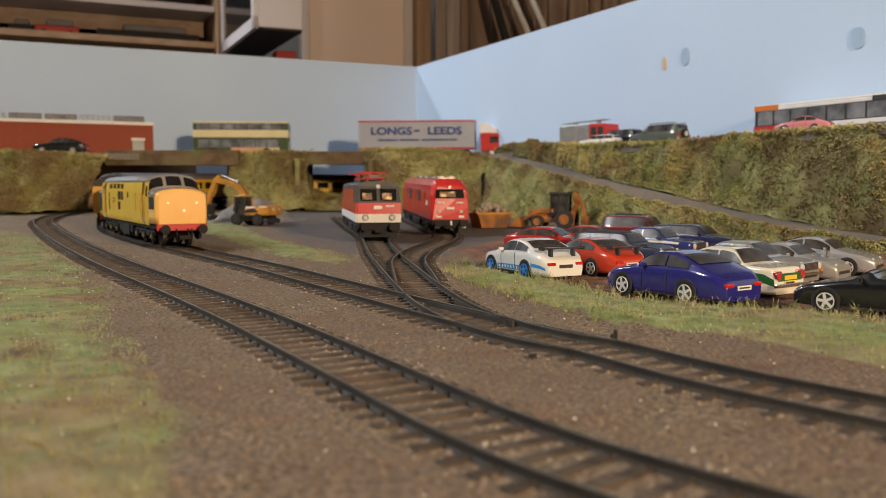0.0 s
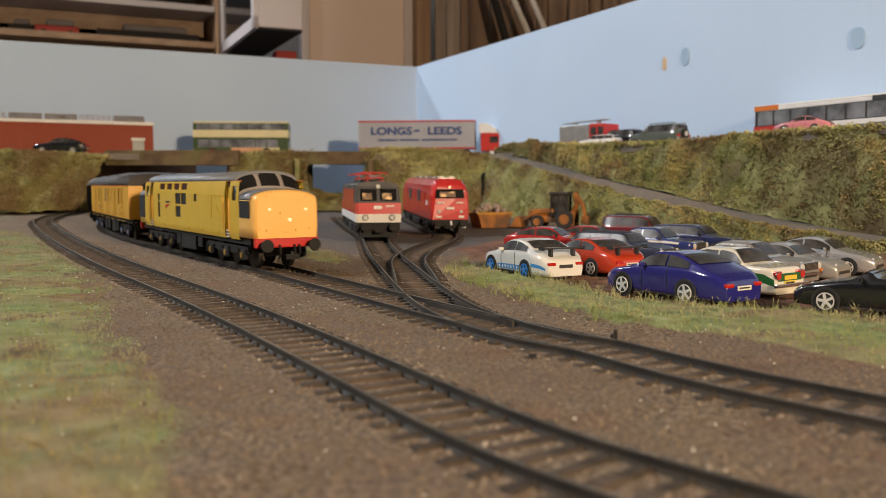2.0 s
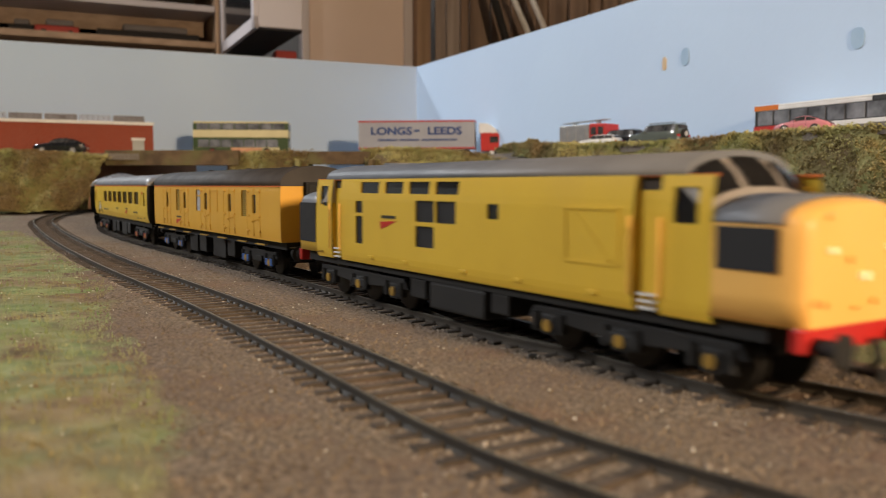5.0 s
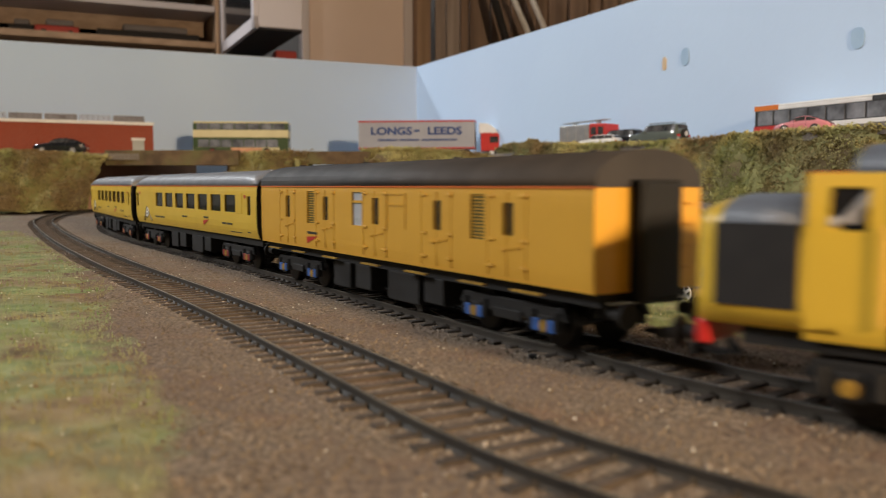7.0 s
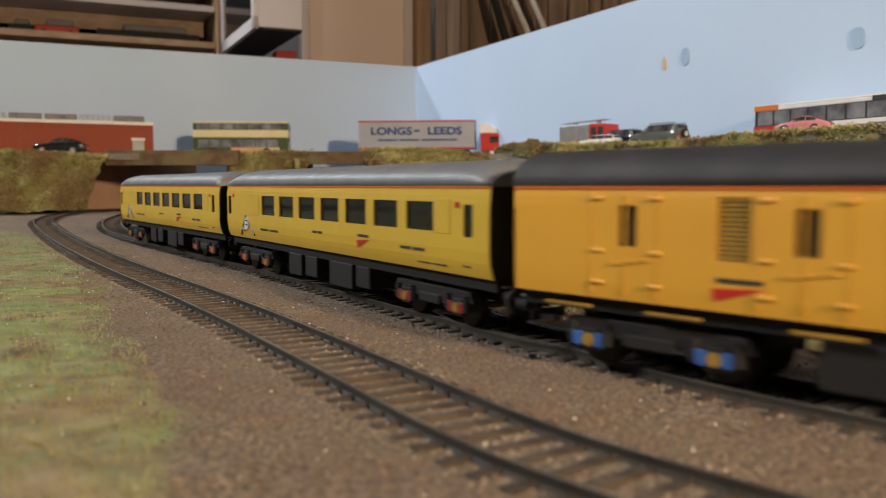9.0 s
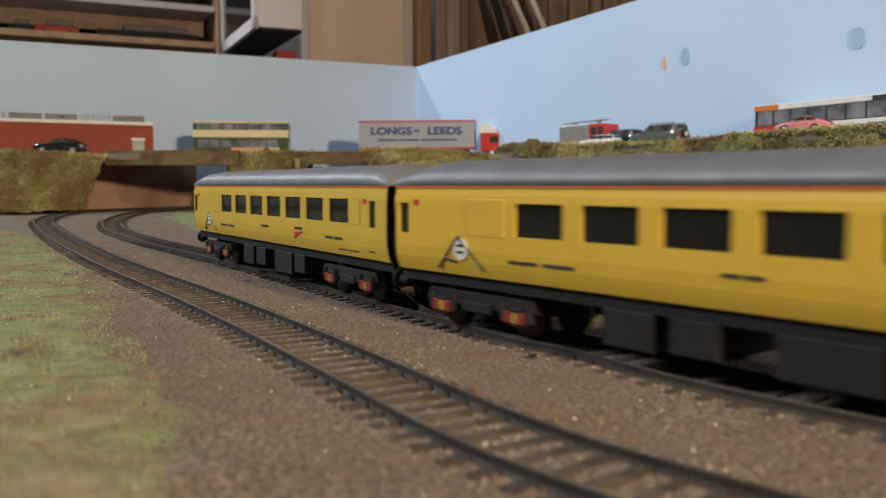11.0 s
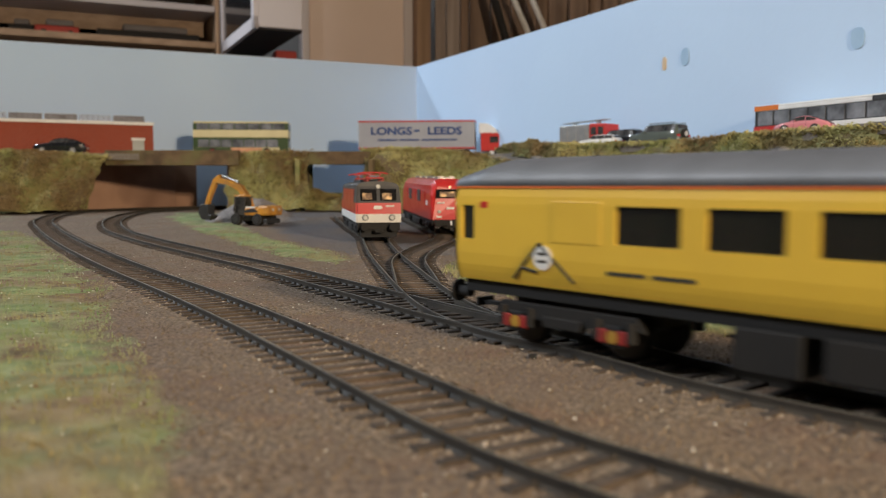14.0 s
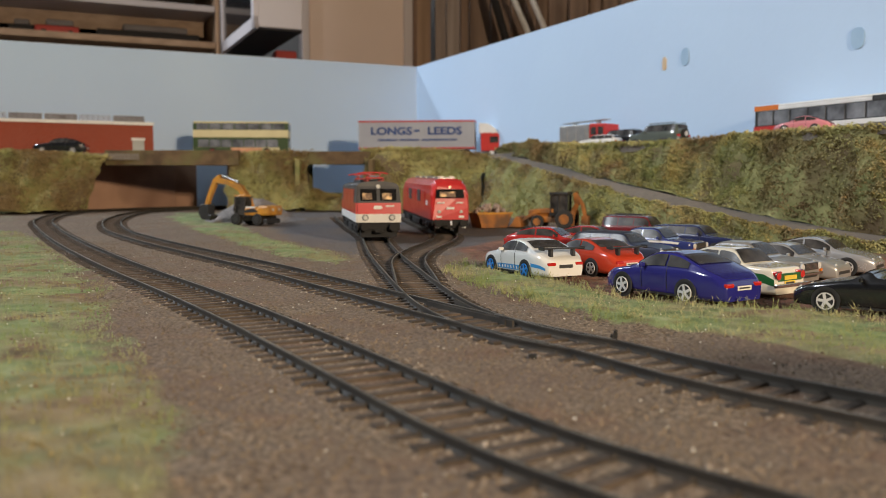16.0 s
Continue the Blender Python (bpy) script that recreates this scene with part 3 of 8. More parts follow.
def board_patch(px, py, w, h, material, label):
    p = to_board(((px - 784) / 1480, 1.0))
    d = p[1]
    z = EYE_Z + (328 - py) / 1480 * d
    m = Matrix.Translation((p[0] - RIGHT_DIR[1] * -0.0006, p[1] - 0.0004, z)) @ pose(0, 0, 0, 0, 0, math.degrees(math.atan2(RIGHT_DIR[1], RIGHT_DIR[0]))) @ X90
    bm = bmesh.new()
    b = bmesh.new()
    ring = []
    for k in range(28):
        t = 2 * math.pi * k / 28
        r = 1 + 0.12 * noise.noise(Vector((math.cos(t) * 1.3, math.sin(t) * 1.3, px)))
        ring.append((w / 2 * r * math.copysign(abs(math.cos(t)) ** 0.8, math.cos(t)), h / 2 * r * math.copysign(abs(math.sin(t)) ** 0.8, math.sin(t))))
    u = [b.verts.new((x, y, 0.0004)) for x, y in ring]
    v = [b.verts.new((x, y, -0.0012)) for x, y in ring]
    b.faces.new(u)
    for k in range(28):
        b.faces.new((u[k], u[(k + 1) % 28], v[(k + 1) % 28], v[k]))
    add(bm, b, m)
    return tagged(part("paint_patch", bm, material), label, "paint patch")


board_patch(1207, 105, 0.012, 0.0175, M["patch_blue"], "oval patch of darker blue paint on board")
board_patch(1507, 72, 0.0125, 0.0175, M["patch_blue"], "oval patch of darker blue paint on board")
board_patch(1171, 117, 0.006, 0.0145, M["patch_tan"], "peeled tan filler patch on blue board")

# ------------------------------------------------------------------ the room behind
ROOM_TURN = math.degrees(math.atan2(0.418, 0.9))
E1, E2 = Vector((0.907, 0.421, 0)).normalized(), Vector((-0.421, 0.907, 0)).normalized()


def on_plane(px, py, D):
    """Along and up, where a sight line meets the upright plane D away that runs with the left board."""
    w = Vector(at(px, py, 1.0)) - Vector((0, 0, EYE_Z))
    k = D / w.dot(E2)
    p = w * k
    return p.dot(E1), p.z + EYE_Z


def room_box(bm, u0, u1, d0, d1, z0, z1, bev=0.0):
    return box(bm, u0, u1, d0, d1, z0, z1, bev, pose(0, 0, 0, 0, 0, ROOM_TURN))


M["pale_wood"] = wood("pale_wood", (0.34, 0.22, 0.13), (0.24, 0.15, 0.085), 10, 0)
M["post_wood"] = wood("post_wood", (0.36, 0.23, 0.14), (0.27, 0.17, 0.10), 10, 2)
M["plank_wood"] = wood("old_plank", (0.20, 0.115, 0.065), (0.11, 0.062, 0.036), 9, 2)
M["plank_pale"] = wood("pale_plank", (0.38, 0.31, 0.27), (0.26, 0.20, 0.17), 9, 2)
M["beige"] = mat("beige_door_paint", (0.82, 0.67, 0.58), (0.77, 0.62, 0.54), scale=3, rough=0.6)
M["shelf_board"] = mat("grey_melamine", (0.40, 0.36, 0.36), (0.36, 0.325, 0.325), scale=5, rough=0.4)
M["white_board"] = mat("white_melamine", (0.62, 0.57, 0.57), (0.58, 0.53, 0.53), scale=5, rough=0.4)
# black of dark things; also painted shade inside the shelf and under the cabinet
M["shadow_black"] = mat("matt_black_and_shade", (0.012, 0.011, 0.011), (0.02, 0.018, 0.017), scale=20, rough=0.8)
M["box_grey"] = mat("grey_card", (0.20, 0.18, 0.17), (0.15, 0.135, 0.13), scale=15, rough=0.7)
M["plastic_red"] = mat("red_card", (0.45, 0.045, 0.03), (0.38, 0.035, 0.025), scale=15, rough=0.6)
D1 = 1.95
sh = empty("display_shelf", Matrix.Identity(4), "dark wooden display shelf with lit boards and model boxes", "shelf")
uL, uR = on_plane(-160, 50, D1)[0], on_plane(392, 50, D1)[0]
zt = 0.95
# shade inside the shelf is painted in as a black back
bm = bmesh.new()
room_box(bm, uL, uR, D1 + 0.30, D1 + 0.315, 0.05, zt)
part("shaded_back_panel", bm, M["shadow_black"], sh)
bm = bmesh.new()
room_box(bm, uR - 0.012, uR + 0.012, D1, D1 + 0.30, 0.05, zt, 0.002)
part("side_panel", bm, M["post_wood"], sh, "brown wooden upright")
for py, dd, m in ((22, 0.0, "shelf_board"), (86, 0.0, "pale_wood"), (-46, 0.0, "shelf_board")):
    z = on_plane(375, py, D1)[1]
    bm = bmesh.new()
    room_box(bm, uL, uR - 0.013, D1 + dd, D1 + 0.298, z, z + 0.014, 0.001)
    part("shelf_board", bm, M[m], sh)
z = on_plane(375, 86, D1)[1] + 0.014
z2 = on_plane(375, 22, D1)[1]
# the lit part of the wooden back is added as a pale strip
bm = bmesh.new()
room_box(bm, uL, uR - 0.02, D1 + 0.12, D1 + 0.13, z + (z2 - z) * 0.45, z2 - 0.001)
part("lit_back_strip", bm, M["pale_wood"], sh, "lit part of the wooden back, added as a strip")
for px0, px1, hh, m, nm in ((15, 60, 0.03, "shadow_black", "model_car"), (62, 140, 0.034, "plastic_red", "model_lorry"), (170, 350, 0.036, "shadow_black", "model_train")):
    a0, a1 = on_plane(px0, 60, D1 + 0.08)[0], on_plane(px1, 60, D1 + 0.08)[0]
    r = empty(nm, Matrix.Identity(4), "small dim model vehicle standing on the display shelf", "model vehicle")
    bm = bmesh.new()
    room_box(bm, a0, a1, D1 + 0.05, D1 + 0.09, z + 0.004, z + hh * 0.6, 0.003)
    part("body", bm, M[m], r)
    bm = bmesh.new()
    room_box(bm, a0 + (a1 - a0) * 0.25, a1 - (a1 - a0) * 0.12, D1 + 0.053, D1 + 0.087, z + hh * 0.6, z + hh, 0.004)
    part("cab", bm, M["box_grey"], r)
    for q in (0.2, 0.8):
        bm = bmesh.new()
        cyl(bm, 0.006, 0.043, pose(0, 0, 0, 0, 0, ROOM_TURN) @ pose(a0 + (a1 - a0) * q, D1 + 0.07, z + 0.006) @ X90, 12)
        part("wheels", bm, M["shadow_black"], r)
# hanging cabinet with a glazed side
cb = empty("wall_cabinet", Matrix.Identity(4), "white wall cabinet with glazed side and underside painted black for shade", "cabinet")
ca, cz = on_plane(455, 50, 1.589)
cw, cd, chh = 0.088, 0.335, 0.45
bm = bmesh.new()
room_box(bm, ca + 0.003, ca + cw, 1.589, 1.589 + cd, cz + 0.003, cz + chh, 0.002)
part("carcass", bm, M["white_board"], cb)
# a black sheet paints the shade below the white carcass
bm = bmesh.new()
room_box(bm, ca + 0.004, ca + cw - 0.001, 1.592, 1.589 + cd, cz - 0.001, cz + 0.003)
part("underside", bm, M["shadow_black"], cb, "underside painted black for shade")
bm = bmesh.new()
for d0, d1, z0, z1 in ((0, cd, 0, 0.022), (0, cd, chh - 0.02, chh), (0, 0.02, 0, chh), (cd - 0.02, cd, 0, chh)):
    room_box(bm, ca - 0.006, ca + 0.003, 1.589 + d0, 1.589 + d1, cz + z0, cz + z1)
dr = part("door_frame", bm, M["white_board"], cb, "white door frame")
bm = bmesh.new()
room_box(bm, ca - 0.002, ca + 0.001, 1.609, 1.589 + cd - 0.02, cz + 0.022, cz + chh - 0.02)
part("pane", bm, M["pane_dark"], dr, "dark reflecting glass")
a0, a1 = on_plane(488, 95, 1.85)[0], on_plane(526, 95, 1.85)[0]
bm = bmesh.new()
zr = on_plane(500, 104, 1.85)[1]
room_box(bm, a0, a1, 1.85, 1.88, zr - 0.02, zr + 0.018, 0.004)
tagged(part("red_box", bm, M["plastic_red"]), "small red box on dark ledge", "box")
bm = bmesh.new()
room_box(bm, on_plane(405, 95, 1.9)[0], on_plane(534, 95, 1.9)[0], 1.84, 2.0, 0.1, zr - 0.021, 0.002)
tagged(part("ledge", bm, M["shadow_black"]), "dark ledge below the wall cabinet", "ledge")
# door, frame and leaning timber
D2 = 2.0
for px0, px1, m, nm, lab, dd in ((535, 548, "white_board", "door_frame", "white upright of a door frame", 0.0), (548, 716, "beige", "door_1", "plain beige painted door", 0.012),
                             (716, 739, "white_board", "door_frame", "pale upright of a door frame", 0.004), (739, 763, "post_wood", "timber_post", "bare wooden post beside the door", -0.03)):
    a0, a1 = on_plane(px0, 50, D2 + dd)[0], on_plane(px1, 50, D2 + dd)[0]
    bm = bmesh.new()
    room_box(bm, a0, a1, D2 + dd, D2 + dd + 0.03, -0.6, 1.1, 0.002)
    tagged(part(nm, bm, M[m]), lab, "door" if "door" in nm else "post", kind="structure" if nm != "timber_post" else "")
rng = random.Random(4)
px = 770
while px < 1330:
    w = rng.uniform(14, 40)
    pale = px < 806
    d = 2.25 + rng.uniform(0, 0.04)
    x0, x1 = (px - 784) / 1480 * d, (px + w - 1.2 - 784) / 1480 * d
    bm = bmesh.new()
    box(bm, x0, x1, d, d + 0.02, -0.6, 1.2, 0.002)
    tagged(part("plank", bm, M["plank_pale" if pale else "plank_wood"]), "pale sawn plank standing on end" if pale else "brown wooden plank standing on end", "plank", "planks stacked upright")
    px += w
for (xa, ya), (xb, yb), m, r, lab in (((905, -10), (942, 75), "white", 0.0075, "white stick leaning against planks"), ((938, -10), (968, 62), "white", 0.0075, "white stick leaning against planks"),
                                 ((872, -10), (899, 82), "shadow_black", 0.011, "dark stick leaning against planks")):
    bm = bmesh.new()
    p, q = Vector(at(xa, ya, 2.18)), Vector(at(xb, yb, 2.16))
    tube(bm, [p + (p - q) * 0.4, q + (q - p) * ((q.z + 0.9) / (p.z - q.z))], r, 10)
    tagged(part("stick", bm, M[m]), lab, "stick")
# closing the room: unseen shell, its paint kept dark to weaken bounced light
M["room_paint"] = mat("room_wall_paint", (0.22, 0.21, 0.20), (0.19, 0.18, 0.17), scale=2, rough=0.8)
M["floor_board"] = wood("floor_boards", (0.25, 0.16, 0.10), (0.18, 0.11, 0.07), 5, 1)
for nm, q in (("wall_far", (-3, 3, 3.0, 3.1, -0.9, 1.9)), ("wall_near", (-3, 3, -2.6, -2.5, -0.9, 1.9)), ("wall_west", (-3.1, -3, -2.5, 3.0, -0.9, 1.9)), ("wall_side", (3, 3.1, -2.5, 3.0, -0.9, 1.9))):
    bm = bmesh.new()
    box(bm, *q)
    tagged(part(nm, bm, M["room_paint"]), "plain painted room wall", "wall", kind="structure")
bm = bmesh.new()
box(bm, -3, 3, -2.5, 3, 1.9, 2.0)
tagged(part("ceiling", bm, M["room_paint"]), "plain room ceiling, painted dark against bounced light", "ceiling", kind="structure")
bm = bmesh.new()
box(bm, -3, 3, -2.5, 3, -1.0, -0.9)
tagged(part("floor", bm, M["floor_board"]), "wooden room floor", "floor", kind="structure")

# ------------------------------------------------------------------ the yellow train
MM = 0.001


def side_panel(bm, x0, x1, zs, prof, side, holes, depth=0.8):
    """A vehicle side in millimetres with true openings and their reveals. prof(z) gives the half width."""
    xs = sorted({x0, x1, *[h[0] for h in holes], *[h[1] for h in holes]})
    zz = sorted({*zs, *[h[2] for h in holes], *[h[3] for h in holes]})
    vert = {}

    def vtx(x, z, d=0.0):
        key = (round(x, 3), round(z, 3), d)
        if key not in vert:
            vert[key] = bm.verts.new((x * MM, side * (prof(z) - d) * MM, z * MM))
        return vert[key]

    for xa, xb in zip(xs, xs[1:]):
        for za, zb in zip(zz, zz[1:]):
            cx, cz = (xa + xb) / 2, (za + zb) / 2
            if any(h[0] < cx < h[1] and h[2] < cz < h[3] for h in holes):
                continue
            bm.faces.new((vtx(xa, za), vtx(xb, za), vtx(xb, zb), vtx(xa, zb)))
    for a, b, c, e in holes:
        ring = [(a, c), (b, c), (b, e), (a, e)]
        for (p, q), (r, s) in zip(ring, ring[1:] + ring[:1]):
            bm.faces.new((vtx(p, q), vtx(r, s), vtx(r, s, depth), vtx(p, q, depth)))
    return bm


def pane(parent, name, material, a, b, c, e, prof, side, d=0.6, label=""):
    bm = bmesh.new()
    z = [c, (c + e) / 2, e]
    for u, w in zip(z, z[1:]):
        f = [bm.verts.new((x * MM, side * (prof(v) - d) * MM, v * MM)) for x, v in ((a, u), (b, u), (b, w), (a, w))]
        bm.faces.new(f)
    bmesh.ops.remove_doubles(bm, verts=bm.verts[:], dist=1e-6)
    g = bmesh.ops.extrude_face_region(bm, geom=bm.faces[:])
    bmesh.ops.translate(bm, vec=(0, -side * 0.25 * MM, 0), verts=[v for v in g["geom"] if isinstance(v, bmesh.types.BMVert)])
    return part(name, bm, material, parent, label)


def roof_shell(bm, x0, x1, half, z0, z1, n=14, over=0.4, ends=True, dome=0.0, stations=2):
    """An arched roof in millimetres, with optional drooping ends."""
    rows = []
    xs = np.linspace(x0, x1, stations)
    for x in xs:
        e = min(abs(x - x0), abs(x1 - x))
        k = 1.0 if not dome else 1 - 0.45 * max(0, 1 - e / dome) ** 2
        rows.append([bm.verts.new((x * MM, (half + over) * math.sin(t) * MM, (z0 + (z1 - z0) * k * max(0.0, math.cos(t)) ** 0.8) * MM))
                     for t in np.linspace(-math.pi / 2, math.pi / 2, n)])
    for r, q in zip(rows, rows[1:]):
        for i in range(n - 1):
            f = bm.faces.new((r[i], r[i + 1], q[i + 1], q[i]))
            f.smooth = True
    if ends:
        bm.faces.new(rows[0])
        bm.faces.new(rows[-1][::-1])
    bm.faces.new([r[0] for r in rows] + [r[-1] for r in rows[::-1]])
    return bm


def bar(parent, name, material, x0, x1, y0, y1, z0, z1, bev=0.0, label=""):
    bm = bmesh.new()
    box(bm, x0 * MM, x1 * MM, y0 * MM, y1 * MM, z0 * MM, z1 * MM, bev * MM)
    return part(name, bm, material, parent, label)


def wheelset(parent, x, r):
    bm = bmesh.new()
    for s in (1, -1):
        cyl(bm, r * MM, 2.2 * MM, pose(x * MM, s * 8.4 * MM, r * MM) @ X90, 24, bev=0.3 * MM)
        cyl(bm, (r + 0.7) * MM, 0.5 * MM, pose(x * MM, s * 7.2 * MM, r * MM) @ X90, 24)
    cyl(bm, 1.0 * MM, 16 * MM, pose(x * MM, 0, r * MM) @ X90, 10)
    return part("wheelset", bm, M["steel_dark"], parent)


M["steel_dark"] = mat("dark_wheel_steel", (0.02, 0.019, 0.018), (0.04, 0.036, 0.032), scale=90, rough=0.5, metal=0.6)


def bogie(parent, cx, axles, r, half, box_mat, spring_mat=None):
    """Side frames, springs and axleboxes round the axles."""
    b = empty("bogie", Matrix.Identity(4), "", "")
    for k in ("label", "category"):
        if k in b:
            del b[k]
    b.parent = parent
    lo, hi = cx + min(axles) - 8, cx + max(axles) + 8
    for s in (1, -1):
        bm = bmesh.new()
        prism(bm, [((lo) * MM, 7.2 * MM), ((lo + 2) * MM, 10.4 * MM), ((hi - 2) * MM, 10.4 * MM), (hi * MM, 7.2 * MM), ((hi - 5) * MM, 7.6 * MM),
                   ((cx + 5) * MM, 6.2 * MM), ((cx - 5) * MM, 6.2 * MM), ((lo + 5) * MM, 7.6 * MM)], s * (half - 1.6) * MM, s * half * MM, 0.2 * MM)
        for a in axles:
            box(bm, (cx + a - 2.6) * MM, (cx + a + 2.6) * MM, s * (half - 1.2) * MM, s * (half + 0.5) * MM, (r - 2.3) * MM, (r + 2.6) * MM, 0.4 * MM)
            for o in (-4.6, 4.6):
                cyl(bm, 1.3 * MM, 4.6 * MM, pose((cx + a + o) * MM, s * (half - 0.2) * MM, 7.0 * MM), 10)
        box(bm, (cx - 6) * MM, (cx + 6) * MM, s * (half - 0.4) * MM, s * (half + 0.8) * MM, 5.2 * MM, 8.0 * MM, 0.4 * MM)
        part("side_frame", bm, M["black"], b)
        for a in axles:
            bm = bmesh.new()
            cyl(bm, 1.5 * MM, 0.7 * MM, pose((cx + a) * MM, s * (half + 0.7) * MM, r * MM) @ X90, 14, bev=0.15 * MM)
            part("axlebox_cover", bm, box_mat, b, "painted axlebox cover")
            if spring_mat:
                bm = bmesh.new()
                for o in (-2.8, 2.8):
                    box(bm, (cx + a + o - 1.2) * MM, (cx + a + o + 1.2) * MM, s * (half + 0.3) * MM, s * (half + 1.0) * MM, (r - 1.4) * MM, (r + 1.7) * MM, 0.2 * MM)
                part("spring", bm, spring_mat, b, "painted spring")
    for a in axles:
        wheelset(b, cx + a, r)
    bm = bmesh.new()
    box(bm, lo * MM, hi * MM, -6 * MM, 6 * MM, 7.5 * MM, 11.5 * MM, 0.5 * MM)
    part("bolster", bm, M["black"], b)
    return b


def buffers(parent, x, sx, z=10.5, half=11.2, material=None):
    for s in (1, -1):
        bm = bmesh.new()
        cyl(bm, 1.5 * MM, 4.5 * MM, pose((x + sx * 2.2) * MM, s * half * MM, z * MM) @ Y90, 12)
        cyl(bm, 3.0 * MM, 0.9 * MM, pose((x + sx * 4.8) * MM, s * half * MM, z * MM) @ Y90, 18, bev=0.2 * MM)
        part("buffer", bm, material or M["black"], parent)
    bm = bmesh.new()
    box(bm, (x) * MM, (x + sx * 6.5) * MM, -1.2 * MM, 1.2 * MM, 6.0 * MM, 7.0 * MM)
    box(bm, (x + sx * 5.5) * MM, (x + sx * 6.5) * MM, -3.2 * MM, 3.2 * MM, 5.5 * MM, 8.0 * MM, 0.2 * MM)
    part("coupling", bm, M["black"], parent)


def triangle_mark(parent, x, z, prof, side, w=11.0):
    """A red double-slash emblem under a dark bar of lettering."""
    y = side * (prof(z) + 0.12)
    bm = bmesh.new()
    d = -side
    v = [bm.verts.new(((x + d * a * w) * MM, y * MM, (z + c) * MM)) for a, c in ((0.5, 1.0), (-0.5, 0.4), (-0.46, -2.0), (-0.12, -1.0))]
    bm.faces.new(v)
    g = bmesh.ops.extrude_face_region(bm, geom=bm.faces[:])
    bmesh.ops.translate(bm, vec=(0, -side * 0.2 * MM, 0), verts=[q for q in g["geom"] if isinstance(q, bmesh.types.BMVert)])
    part("emblem", bm, M["red"], parent, "red slanted emblem")
    bar(parent, "lettering", M["mark_black"], x - 0.42 * w, x + 0.42 * w, y - 0.06, y + 0.06, z + 1.6, z + 2.5)


def loco_side(z):
    if z < 17:
        return 16.6 - 0.6 * ((17 - z) / 3.5) ** 2
    if z > 34:
        return 16.6 - 0.9 * ((z - 34) / 7.5) ** 1.5
    return 16.6


def arch(half, z0, z1, n=15):
    return [(half * math.sin(t), z0 + (z1 - z0) * max(0.0, math.cos(t)) ** 0.85) for t in np.linspace(-math.pi / 2, math.pi / 2, n)]


